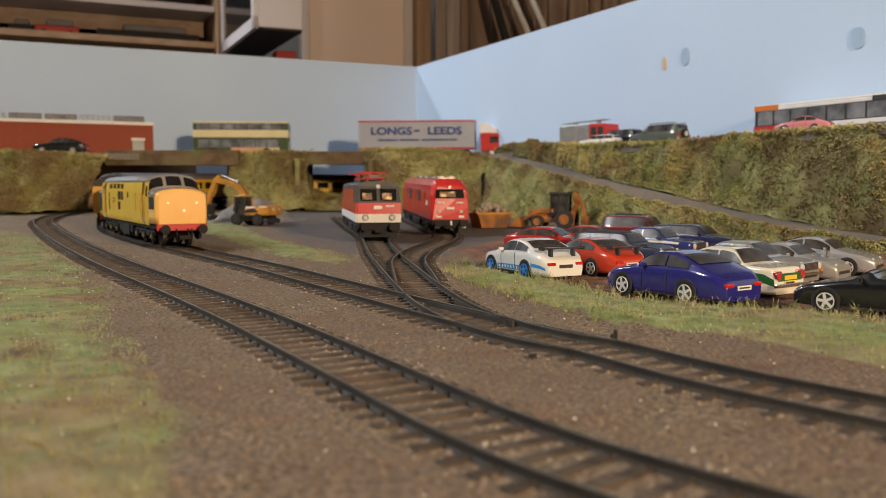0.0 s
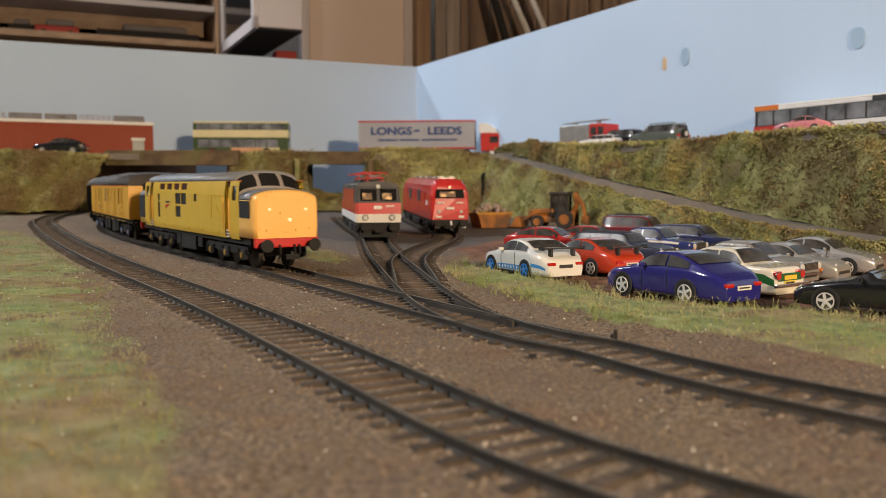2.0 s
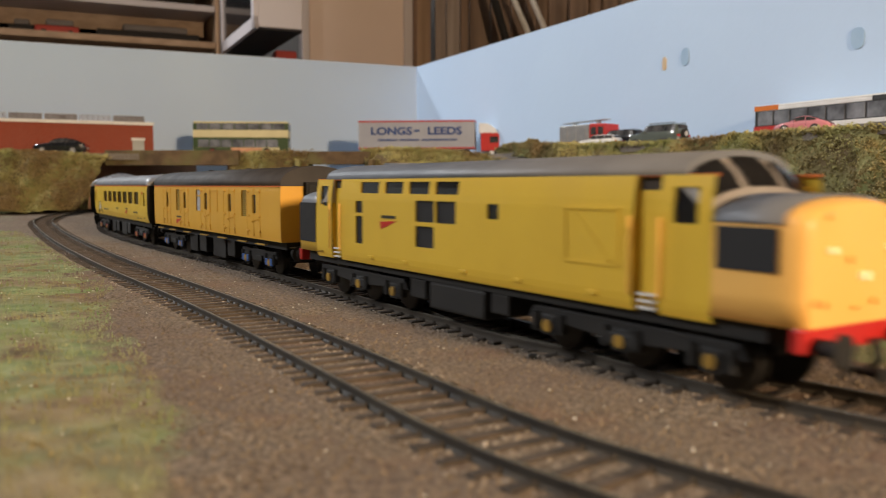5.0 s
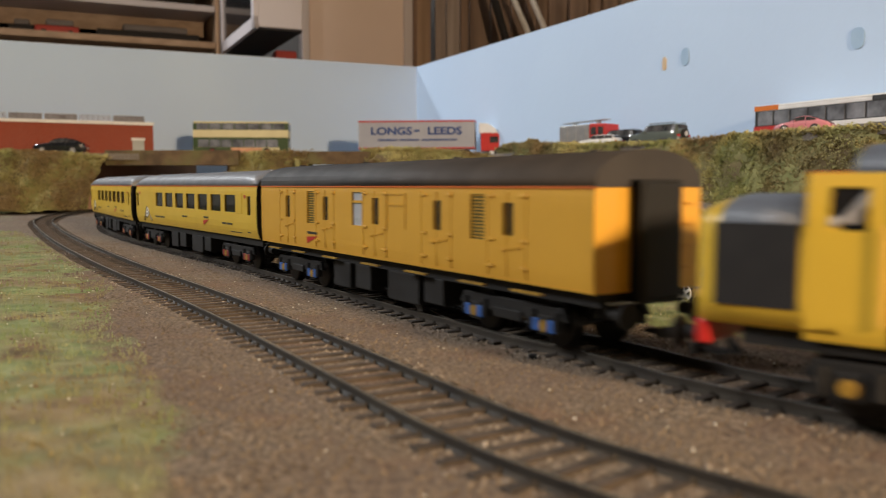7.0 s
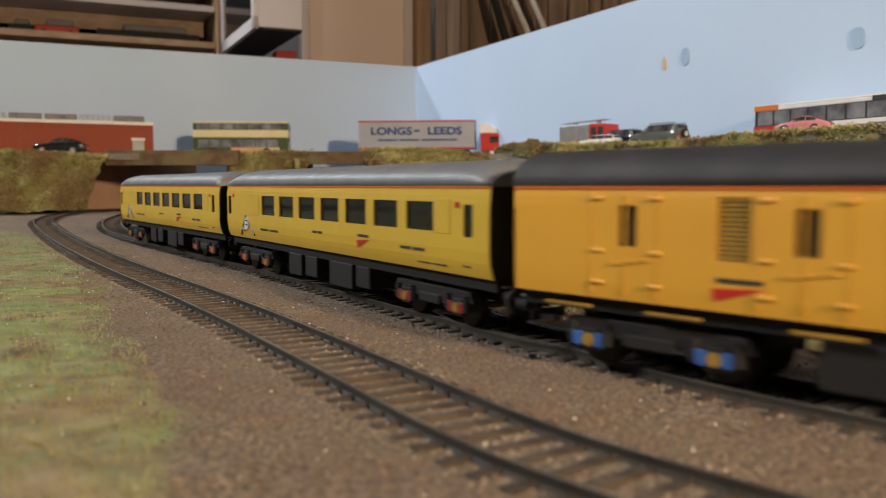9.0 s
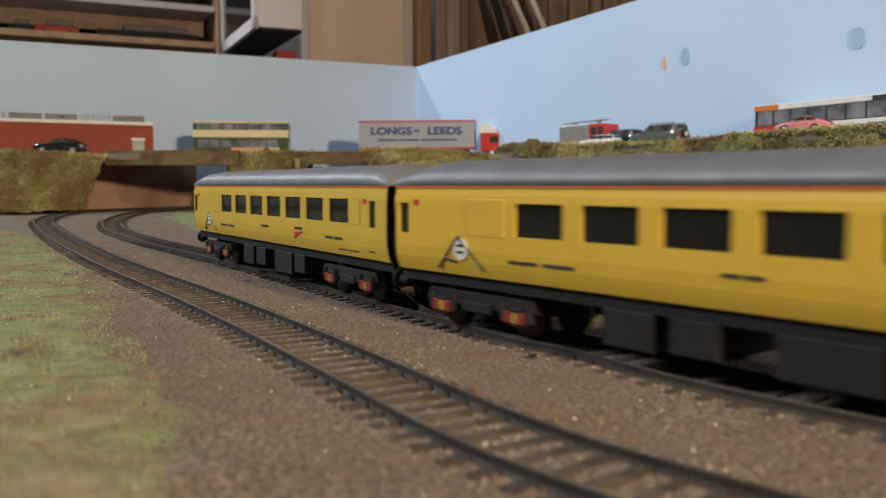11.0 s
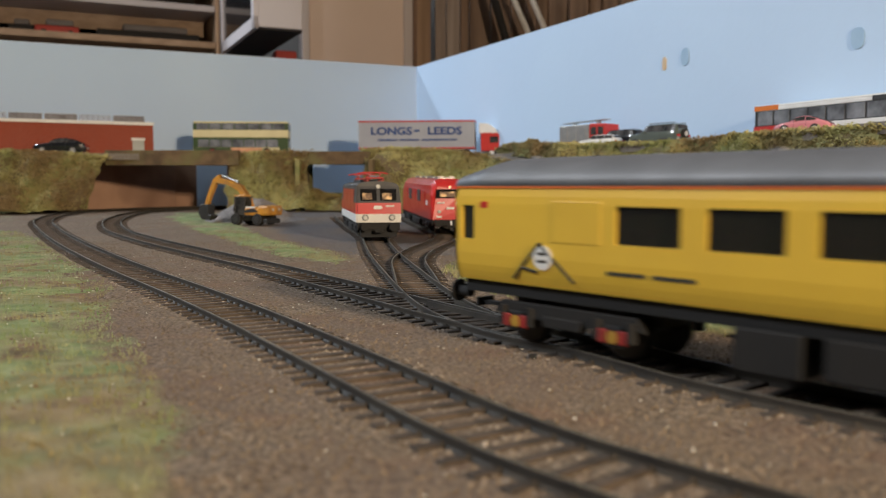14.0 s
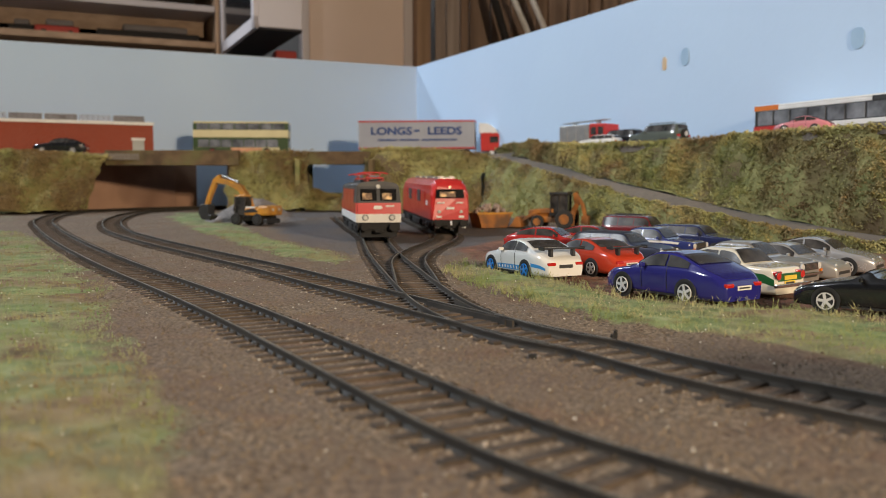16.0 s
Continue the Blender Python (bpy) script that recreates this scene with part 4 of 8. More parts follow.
def loco_37():
    L = empty("diesel_locomotive", Matrix.Identity(4), "yellow diesel locomotive with grey roof and rounded nose, hauling the train", "locomotive")
    X = lambda m: 100 - m   # distance behind the front to local length
    zs = [13.6, 14.4, 15.4, 17, 25, 34, 36.5, 39, 41.3]
    # body sides between the cab doors, with doors recessed at both ends
    feats = [(80, 85, 30.6, 34.5, "pane"), (99.8, 110, 28.6, 34.8, "grille"), (111, 121.5, 28.6, 34.8, "grille"), (111.2, 121.5, 21.2, 27.4, "grille"),
             (156, 161, 20, 29.1, "grille"), (156, 161, 30.2, 34.1, "grille"),
             (98.8, 111, 36.7, 40.3, "pane"), (114.2, 126, 36.7, 40.3, "pane"), (129.5, 141, 36.7, 40.3, "pane"), (145, 158, 36.7, 40.3, "pane")]
    cabs = [(16.5, 22.5, 32.0, 39.0, "pane"), (183.5, 189.5, 32.0, 39.0, "pane"), (-1.0, 12.0, 24.2, 32.0, "grille"), (194.0, 205.2, 18.4, 32.8, "grille")]
    for side in (-1, 1):
        bm = bmesh.new()
        holes = [(X(b), X(a), c, e) for a, b, c, e, _ in feats]
        side_panel(bm, X(173), X(33), zs, loco_side, side, holes)
        part("body_side", bm, M["yellow"], L)
        # cab sides
        for a, b, h in ((13, 26, cabs[0]), (180, 193, cabs[1])):
            bm = bmesh.new()
            side_panel(bm, X(b), X(a), zs, loco_side, side, [(X(h[1]), X(h[0]), h[2], h[3])])
            part("cab_side", bm, M["yellow"], L)
        # recessed doorways
        for a, b in ((26, 33), (173, 180)):
            bm = bmesh.new()
            side_panel(bm, X(b), X(a), zs, lambda z: loco_side(z) - 1.6, side, [])
            for e in (a, b):
                f = [bm.verts.new((X(e) * MM, side * (loco_side(z) - o) * MM, z * MM)) for o, z in ((0, 13.6), (0, 25), (0, 41.3), (1.6, 41.3), (1.6, 13.6))]
                bm.faces.new(f)
            part("cab_door", bm, M["yellow"], L)
        for a, b, c, e, k in feats + cabs[:2]:
            pane(L, "window" if k == "pane" else "grille", M["pane_dark" if k == "pane" else "grille"], X(b), X(a), c, e, loco_side, side, 0.5)
        for x in (33.6, 25.4, 172.4, 180.6):
            bm = bmesh.new()
            tube(bm, [(X(x) * MM, side * 17.3 * MM, z * MM) for z in (17, 24, 33)], 0.28 * MM)
            part("handrail", bm, M["nose_yellow"], L, "orange-yellow handrail")
        for x in (29.5, 176.5):
            bm = bmesh.new()
            for z in (14.2, 15.6, 17.0):
                box(bm, (X(x) - 2.3) * MM, (X(x) + 2.3) * MM, side * 15.4 * MM, side * 16.5 * MM, z * MM, (z + 0.5) * MM)
            part("steps", bm, M["white"], L, "white cab steps")
        # raised panel with a diagonal rib, and the rail along the foot
        bm = bmesh.new()
        for a, b, c, e in ((37, 54.5, 34.0, 34.6), (37, 54.5, 22.2, 22.8), (37, 37.6, 22.2, 34.6), (53.9, 54.5, 22.2, 34.6)):
            box(bm, X(b) * MM, X(a) * MM, side * 16.5 * MM, side * 16.85 * MM, c * MM, e * MM)
        n = Vector((X(40) - X(52), 0, -10.5))
        box(bm, -n.length / 2 * MM, n.length / 2 * MM, side * 16.5 * MM, side * 16.8 * MM, -0.7 * MM, 0.7 * MM, 0,
            pose(X(46) * MM, 0, 28.4 * MM, 0, math.degrees(math.atan2(10.5, 12)), 0))
        part("panel", bm, M["yellow"], L)
        bar(L, "cantrail_line", M["orange_line"], X(193), X(13), side * 15.35 - 0.25, side * 15.35 + 0.35, 41.0, 41.5)
        for x in (45, 72, 96, 128, 150):
            bar(L, "foothold", M["yellow"], X(x) - 1.6, X(x) + 1.6, side * 16.4, side * 16.9, 15.6, 16.6, 0.15)
        triangle_mark(L, X(138), 27.4, loco_side, side, 11)
    # roof: grey, with panels and a fan grille
    bm = bmesh.new()
    roof_shell(bm, X(186), X(20), 15.6, 41.2, 46.4, 16, 0.1, True)
    for x, w in ((60, 10), (84, 16), (110, 12), (132, 12), (150, 14)):
        for s in (1, -1):
            box(bm, (X(x) - w / 2) * MM, (X(x) + w / 2) * MM, s * 5.5 * MM, s * 10.5 * MM, -0.2 * MM, 0.25 * MM, 0.1 * MM, pose(0, 0, 45.35 * MM - 0.0008, -s * 11, 0, 0))
    cyl(bm, 5.5 * MM, 0.8 * MM, pose(X(160) * MM, 0, 46.4 * MM), 24)
    part("roof", bm, M["roof_grey"], L, "weathered grey roof")
    bm = bmesh.new()
    for x in (68, 76, 96, 104, 122):
        box(bm, (X(x) - 3) * MM, (X(x) + 3) * MM, -11.8 * MM, -11.0 * MM, 43.9 * MM, 44.9 * MM)
    part("roof_vents", bm, M["grille"], L)
    # noses and cab fronts
    for sx, xf, stretch in ((1, X(-6), 1.0), (-1, X(213), 1.30)):
        xc = xf - sx * 19.5 * stretch      # foot of the windscreen
        bm = bmesh.new()
        sec = [(-16.5, 15.0), (-16.6, 20), (-16.5, 30)] + [(y * 0.985, z) for y, z in arch(16.5, 33.0, 37.6, 13)] + [(16.5, 30), (16.6, 20), (16.5, 15.0)]
        b = bmesh.new()
        rings = []
        for o, k in ((0, 1.0), (10, 0.995), (14.5, 0.98), (17.3, 0.955), (18.6, 0.915), (19.2, 0.86)):
            rings.append([b.verts.new(((xc + sx * o * stretch) * MM, y * k * MM, (15.0 + (z - 15.0) * (1 - (1 - k) * 0.5)) * MM)) for y, z in sec])
        for p, q in zip(rings, rings[1:]):
            for i in range(len(sec) - 1):
                b.faces.new((p[i], p[i + 1], q[i + 1], q[i])).smooth = True
            b.faces.new((p[-1], p[0], q[0], q[-1]))
        b.faces.new(rings[-1])
        add(bm, b)
        # only the leading nose gets the yellow with lamplight painted in
        part("nose", bm, M["nose_yellow"] if sx > 0 else M["yellow"], L, "bright yellow rounded nose end")
        bm = bmesh.new()
        b = bmesh.new()
        ar = arch(16.45, 33.0, 37.9, 17)
        p = [b.verts.new(((xc + sx * 0.2) * MM, y * MM, z * MM)) for y, z in ar]
        q = [b.verts.new(((xc + sx * 15.4 * stretch) * MM, y * 0.998 * MM, (z - 0.1) * MM)) for y, z in ar]
        for i in range(16):
            b.faces.new((p[i], p[i + 1], q[i + 1], q[i])).smooth = True
        g = bmesh.ops.extrude_face_region(b, geom=b.faces[:])
        bmesh.ops.translate(b, vec=(0, 0, -0.4 * MM), verts=[v for v in g["geom"] if isinstance(v, bmesh.types.BMVert)])
        add(bm, b)
        part("nose_top", bm, M["roof_grey"], L, "grey nose top")
        for s in (1, -1):
            if sx > 0:
                bar(L, "side_grille", M["grille"], xf - 18, xf - 5, s * 16.45, s * 16.75, 24.2, 32.0)
            else:
                bar(L, "side_grille", M["grille"], xf + 4.5, xf + 19, s * 16.45, s * 16.75, 18.4, 32.8)
        # raked windscreen surround
        lo, hi = arch(16.3, 33.2, 37.6, 21), arch(15.6, 40.5, 46.3, 21)
        bm = bmesh.new()
        u = [bm.verts.new((xc * MM, y * MM, z * MM)) for y, z in lo]
        v = [bm.verts.new(((xc - sx * 3.2) * MM, (y1 * 0.55 + y2 * 0.45) * MM, (z1 * 0.5 + z2 * 0.5) * MM)) for (y1, z1), (y2, z2) in zip(lo, hi)]
        w = [bm.verts.new(((xc - sx * 8.2) * MM, y * MM, z * MM)) for y, z in hi]
        for r, q in ((u, v), (v, w)):
            for i in range(20):
                bm.faces.new((r[i], r[i + 1], q[i + 1], q[i])).smooth = True
        cb = [bm.verts.new(((xc - sx * 8.2) * MM, y * MM, 33.0 * MM)) for y in (-15.6, 15.6)]
        bm.faces.new((u[0], v[0], w[0], cb[0]))
        bm.faces.new((u[-1], v[-1], w[-1], cb[1]))
        part("windscreen_surround", bm, M["cab_grey"], L, "pale grey windscreen surround")
        for a, b_ in ((0.07, 0.36), (0.405, 0.595), (0.64, 0.93)):
            bm = bmesh.new()
            gridv = []
            for k in range(5):
                f = 0.16 + 0.68 * k / 4
                row = []
                for t in np.linspace(a, b_, 7):
                    t2 = t
                    if k == 4 and (t in (a, b_)):
                        t2 = t * 0.9 + (a + b_) / 2 * 0.1
                    i = t2 * 20
                    i0 = min(19, int(i))
                    fr = i - i0
                    pl = np.array(lo[i0]) * (1 - fr) + np.array(lo[i0 + 1]) * fr
                    ph = np.array(hi[i0]) * (1 - fr) + np.array(hi[i0 + 1]) * fr
                    pm = np.array((pl[0] * 0.55 + ph[0] * 0.45, (pl[1] + ph[1]) / 2))
                    if f < 0.5:
                        yz, xx = pl * (1 - 2 * f) + pm * 2 * f, -6.4 * f
                    else:
                        yz, xx = pm * (2 - 2 * f) + ph * (2 * f - 1), -3.2 - 10 * (f - 0.5)
                    row.append(bm.verts.new(((xc + sx * (xx + 0.35)) * MM, yz[0] * 1.005 * MM, (yz[1] + 0.22) * MM)))
                gridv.append(row)
            for r, q in zip(gridv, gridv[1:]):
                for i in range(6):
                    bm.faces.new((r[i], r[i + 1], q[i + 1], q[i])).smooth = True
            part("windscreen", bm, M["pane_dark"], L, "dark cab windscreen")
        bar(L, "buffer_beam", M["red"], xf - 3 if sx > 0 else xf + 0.6, xf - 0.6 if sx > 0 else xf + 3, -15.6, 15.6, 10.6, 15.2, 0.5, "red buffer beam")
        buffers(L, xf - sx * 0.5, sx, 11.8, 11.5)
        bm = bmesh.new()
        for y in (-4, 3.2, 5.5):
            tube(bm, [((xf + sx * 0.3) * MM, y * MM, 12 * MM), ((xf + sx * 1.2) * MM, y * MM, 8 * MM), ((xf - sx * 1) * MM, y * MM, 5.5 * MM)], 0.5 * MM)
        part("brake_hose", bm, M["black"], L)
        for y, z, r in ((-8.8, 28.2, 0.7), (8.8, 28.2, 0.7), (0.9, 23.4, 0.9)):
            bm = bmesh.new()
            cyl(bm, r * MM, 0.8 * MM, pose((xf + sx * 0.2) * MM, y * MM, z * MM) @ Y90, 16, bev=0.15 * MM)
            part("headlight", bm, M["lamp_on"] if sx > 0 else M["red"], L, "lit warm headlight" if sx > 0 else "unlit red tail light")
        bm = bmesh.new()
        for y, z in ((-9.5, 34.2), (9.5, 34.2), (-12.8, 19.4), (-10, 19.0), (11, 19.5), (-3, 26.5), (4.5, 18.8)):
            cyl(bm, 0.75 * MM, 0.6 * MM, pose((xf + sx * 0.1) * MM, y * MM, z * MM) @ Y90, 10)
        box(bm, (xf - 0.2) * MM, (xf + 0.3 * sx) * MM, -1.8 * MM, 1.8 * MM, 17.5 * MM, 18.3 * MM)
        part("nose_fittings", bm, M["nose_yellow"], L)
    bar(L, "cab_interior", M["interior"], X(186), X(20), -14.6, 14.6, 15, 41, 0)
    # frame, tank and bogies
    bm = bmesh.new()
    box(bm, X(204) * MM, X(2) * MM, -14.8 * MM, 14.8 * MM, 11.5 * MM, 14.5 * MM)
    box(bm, X(116) * MM, X(88) * MM, -15.2 * MM, 15.2 * MM, 3.6 * MM, 11.5 * MM, 0.8 * MM)
    box(bm, X(86) * MM, X(78) * MM, -14.6 * MM, 14.6 * MM, 6 * MM, 11.5 * MM, 0.5 * MM)
    box(bm, X(128) * MM, X(119) * MM, -14.6 * MM, 14.6 * MM, 5.5 * MM, 11.5 * MM, 0.5 * MM)
    part("underframe", bm, M["black"], L)
    for cx in (62, -62):
        bogie(L, cx, (-24, 0, 24), 6.2, 14.6, M["axle_yellow"])
    return L


def coach_side(z):
    if z < 22:
        return 16.4 - 1.5 * ((22 - z) / 7.0) ** 2
    if z > 34:
        return 16.4 - 0.6 * ((z - 34) / 5.0) ** 2
    return 16.4


def van_side(z):
    if z < 22:
        return 16.5 - 0.4 * ((22 - z) / 7.0) ** 2
    if z > 34:
        return 16.5 - 0.35 * ((z - 34) / 5.0) ** 2
    return 16.5


def vehicle(name, label, half_len, holes, prof, paint, roof_mat, z0, roof_top, ends_yellow, bog, boxm, springm, extras):
    V = empty(name, Matrix.Identity(4), label, "railway carriage", "carriages of the yellow train")
    zs = [z0, z0 + 1, z0 + 2.5, 19, 22, 28, 34, 36.5, 38.9]
    for side in (-1, 1):
        bm = bmesh.new()
        hs = [(half_len - b, half_len - a, c, e) for a, b, c, e, _ in holes]
        side_panel(bm, -half_len, half_len, zs, prof, side, hs)
        part("body_side", bm, paint, V)
        for (a, b, c, e, k), h in zip(holes, hs):
            m = {"win": M["glass"], "dark": M["pane_dark"], "white": M["frosted"], "mesh": M["mesh_green"]}[k]
            w = pane(V, "window", m, h[0], h[1], c, e, prof, side, 0.6)
            if k == "mesh":
                for q in np.arange(c + 0.5, e, 0.9):
                    bar(w, "bar", M["van_yellow"], h[0], h[1], side * (prof(q) - 0.55), side * (prof(q) - 0.35), q, q + 0.25)
            if k in ("white",):
                bar(w, "glazing_bar", paint, h[0], h[1], side * (prof(34) - 0.55), side * (prof(34) - 0.15), 33.4, 34.2)
        bar(V, "cantrail_line", M["orange_line"], -half_len, half_len, side * (prof(38.9) - 0.1), side * (prof(38.9) + 0.35), 38.55, 39.05)
        extras(V, side, half_len, prof)
    for sx in (1, -1):
        bm = bmesh.new()
        x = sx * half_len
        sec = [(prof(z), z) for z in zs]
        sec = [(-y, z) for y, z in sec] + [(y, z) for y, z in sec[::-1]]
        b = bmesh.new()
        b.faces.new([b.verts.new(((x - sx * 0.05) * MM, y * MM, z * MM)) for y, z in sec])
        g = bmesh.ops.extrude_face_region(b, geom=b.faces[:])
        bmesh.ops.translate(b, vec=(-sx * 0.6 * MM, 0, 0), verts=[v for v in g["geom"] if isinstance(v, bmesh.types.BMVert)])
        add(bm, b)
        if ends_yellow:
            for y in (9, 12.5):
                for z in (20, 25, 30, 35):
                    box(bm, x * MM, (x + sx * 0.9) * MM, (y - 1.4) * MM, (y + 1.4) * MM, z * MM, (z + 0.5) * MM)
        part("end_wall", bm, paint if ends_yellow else M["black"], V)
        bm = bmesh.new()
        box(bm, x * MM, (x + sx * 4.2) * MM, -5.6 * MM, 5.6 * MM, 14 * MM, 40 * MM, 0.6 * MM)
        for k in range(3):
            box(bm, (x + sx * (0.7 + 1.2 * k)) * MM, (x + sx * (1.3 + 1.2 * k)) * MM, -6.4 * MM, 6.4 * MM, 13.4 * MM, 40.6 * MM, 0.2 * MM)
        part("gangway", bm, M["black"], V, "black corridor connection")
        bar(V, "end_step", M["steel"], x - sx * 0.2 if sx > 0 else x - 1.0, x + 1.0 if sx > 0 else x + 0.2, -12.5, 12.5, 13.0, 13.5)
        buffers(V, x, sx, 10.8, 10.8)
    bm = bmesh.new()
    roof_shell(bm, -half_len - 0.4, half_len + 0.4, prof(38.9), 38.9, roof_top, 18, 0.35, True, 14.0 if not ends_yellow else 0, 2 if ends_yellow else 24)
    for k in range(7):
        x = -half_len + (k + 0.5) * 2 * half_len / 7
        cyl(bm, 1.3 * MM, 0.9 * MM, pose(x * MM, (3.2 if k % 2 else -3.2) * MM, (roof_top - 0.15) * MM), 10)
    part("roof", bm, roof_mat, V, "grey roof with small vents")
    # inside
    bm = bmesh.new()
    box(bm, (-half_len + 1) * MM, (half_len - 1) * MM, -14.4 * MM, 14.4 * MM, 15.5 * MM, 16.5 * MM)
    box(bm, (-half_len + 1) * MM, (half_len - 1) * MM, 2.0 * MM, 2.5 * MM, 16 * MM, 38 * MM)
    part("inner_partition", bm, M["interior"], V)
    bm = bmesh.new()
    box(bm, (-half_len + 1) * MM, (half_len - 1) * MM, -13.5 * MM, 13.5 * MM, (z0 - 3.3) * MM, (z0 + 0.1) * MM)
    for a, b, lo in ((-36, -22, 3.2), (-18, -6, 4.0), (6, 26, 3.0), (29, 40, 4.5)):
        bx = bmesh.new()
        box(bx, a * MM, b * MM, -14.2 * MM, 14.2 * MM, lo * MM, (z0 - 3) * MM, 0.5 * MM)
        part("battery_box", bx, M["black"], V)
    tube(bm, [(-40 * MM, -9 * MM, 9 * MM), (0, -9 * MM, 4.2 * MM), (40 * MM, -9 * MM, 9 * MM)], 0.5 * MM)
    part("underframe", bm, M["black"], V, "black underframe")
    for cx in (bog, -bog):
        bogie(V, cx, (-15, 15), 5.6, 13.6, boxm, springm)
    return V


M["frosted"] = mat("frosted_pane", (0.52, 0.54, 0.56), (0.45, 0.47, 0.5), scale=60, rough=0.25)
M["mesh_green"] = mat("green_mesh_pane", (0.10, 0.085, 0.02), (0.14, 0.12, 0.03), scale=200, rough=0.5)
VAN_HOLES = [(29.5, 34, 26.8, 35, "dark"), (42, 48.6, 25.2, 37, "mesh"), (63.5, 67.8, 26.7, 35, "dark"), (101.8, 106.4, 26.7, 35.2, "dark"),
             (113.8, 121.4, 25.8, 37, "white"), (141.5, 146, 26.7, 35.2, "dark"), (154, 161, 25.1, 37, "mesh"), (178.6, 183, 26.7, 35.2, "dark")]
COACH_HOLES = [(8.2, 12.6, 25.6, 34.2, "dark")] + [(28.5 + 22.2 * k, 44.7 + 22.2 * k, 26.4, 34.7, "win") for k in range(7)] + [(223, 227.5, 25.6, 34.2, "dark")]


def van_extras(V, side, hl, prof):
    X = lambda m: hl - m
    # hinges, catches and door lines
    for m0 in (29.5, 63.5, 102, 141.5, 178.6):
        bm = bmesh.new()
        for z in (36.2, 25.2, 18.5):
            for o in (-4.5, 9.5):
                box(bm, (X(m0) - o - 1.4) * MM, (X(m0) - o + 1.4) * MM, side * 16.3 * MM, side * 16.95 * MM, z * MM, (z + 0.8) * MM, 0.2 * MM)
        for o in (-5.2, 2.6, 11):
            box(bm, (X(m0) - o - 0.12) * MM, (X(m0) - o + 0.12) * MM, side * 16.3 * MM, side * 16.62 * MM, 16.5 * MM, 37.6 * MM)
        for k in range(3):
            box(bm, (X(m0) + 1 - k * 3.4) * MM, (X(m0) + 3.2 - k * 3.4) * MM, side * 16.3 * MM, side * 16.9 * MM, (23.8 - 0.5 * k) * MM, (24.4 - 0.5 * k) * MM)
        part("door_hinge", bm, M["van_yellow"], V)
    bm = bmesh.new()
    for a, b, c, e in ((84, 96, 36.4, 37), (84, 96, 33.0, 33.5), (84, 84.4, 26, 37), (95.6, 96, 26, 37)):
        box(bm, X(b) * MM, X(a) * MM, side * 16.3 * MM, side * 16.75 * MM, c * MM, e * MM)
    part("blank_window_panel", bm, M["van_yellow"], V)
    for m0 in (24, 48, 78, 108, 140, 170, 196):
        bar(V, "footboard", M["axle_yellow"], X(m0) - 6, X(m0) + 6, side * 15.6, side * 17.0, 13.2, 13.7, 0, "yellow edged footboard")
    triangle_mark(V, X(156), 19.4, prof, side, 11)


def coach_extras(V, side, hl, prof):
    X = lambda m: hl - m
    for m0, w in ((19.5, 9), (182, 14)):
        bm = bmesh.new()
        box(bm, X(m0 + w) * MM, X(m0) * MM, side * (prof(30) - 0.1) * MM, side * (prof(30) + 0.18) * MM, 26 * MM, 35.6 * MM, 0.12 * MM)
        part("blanked_window", bm, M["yellow"], V)
    triangle_mark(V, X(75), 20.6, prof, side, 10)
    for a, b, z in ((34, 50, 20.3), (22, 40, 16.8), (110, 120, 21.5), (158, 182, 19.6), (10, 14, 17.4)):
        for k in range(2):
            w = (b - a) / 2
            q = prof(z) + 0.05
            bar(V, "lettering", M["mark_black"], X(a + w * k + w * 0.85), X(a + w * k), side * q - 0.08, side * q + 0.08, z, z + 0.9)
    for m0, z in ((14.5, 34.2), (218, 34.6)):
        q = prof(z) + 0.05
        bar(V, "emblem", M["red"], X(m0 + 2.4), X(m0), side * q - 0.1, side * q + 0.1, z - 1.0, z + 0.6, 0, "small red square mark")
    # a round badge over two crossed black rails near the trailing end
    q = side * (prof(22) + 0.2)
    bm = bmesh.new()
    tube(bm, [(X(200) * MM, q * MM, 25.5 * MM), (X(209) * MM, (side * (prof(17) + 0.2)) * MM, 16.6 * MM)], 0.45 * MM)
    tube(bm, [(X(200) * MM, q * MM, 25.5 * MM), (X(190) * MM, (side * (prof(17) + 0.2)) * MM, 17.0 * MM)], 0.45 * MM)
    tube(bm, [(X(206) * MM, (side * (prof(19.5) + 0.2)) * MM, 19.5 * MM), (X(201) * MM, (side * (prof(18.6) + 0.2)) * MM, 18.6 * MM)], 0.4 * MM)
    part("painted_ladder", bm, M["mark_black"], V)
    bm = bmesh.new()
    cyl(bm, 2.9 * MM, 0.3 * MM, pose(X(199) * MM, q * MM, 22.2 * MM) @ X90 @ pose(0, 0, 0), 20)
    part("badge", bm, M["white"], V, "white round badge")
    bm = bmesh.new()
    for dz in (-1.2, 0.6):
        box(bm, (X(200.5)) * MM, (X(197.5)) * MM, q * MM, (q + side * 0.25) * MM, (22.2 + dz) * MM, (22.9 + dz) * MM)
    part("badge_bar", bm, M["mark_black"], V)
    # seat backs seen through the panes
    bm = bmesh.new()
    for k in range(14):
        x = X(26 + 11.6 * k)
        box(bm, (x - 1.6) * MM, (x + 1.6) * MM, side * 4 * MM, side * 13 * MM, 16.5 * MM, 29.5 * MM, 0.6 * MM)
    part("seats", bm, M["seat_red"], V, "dim red seats")


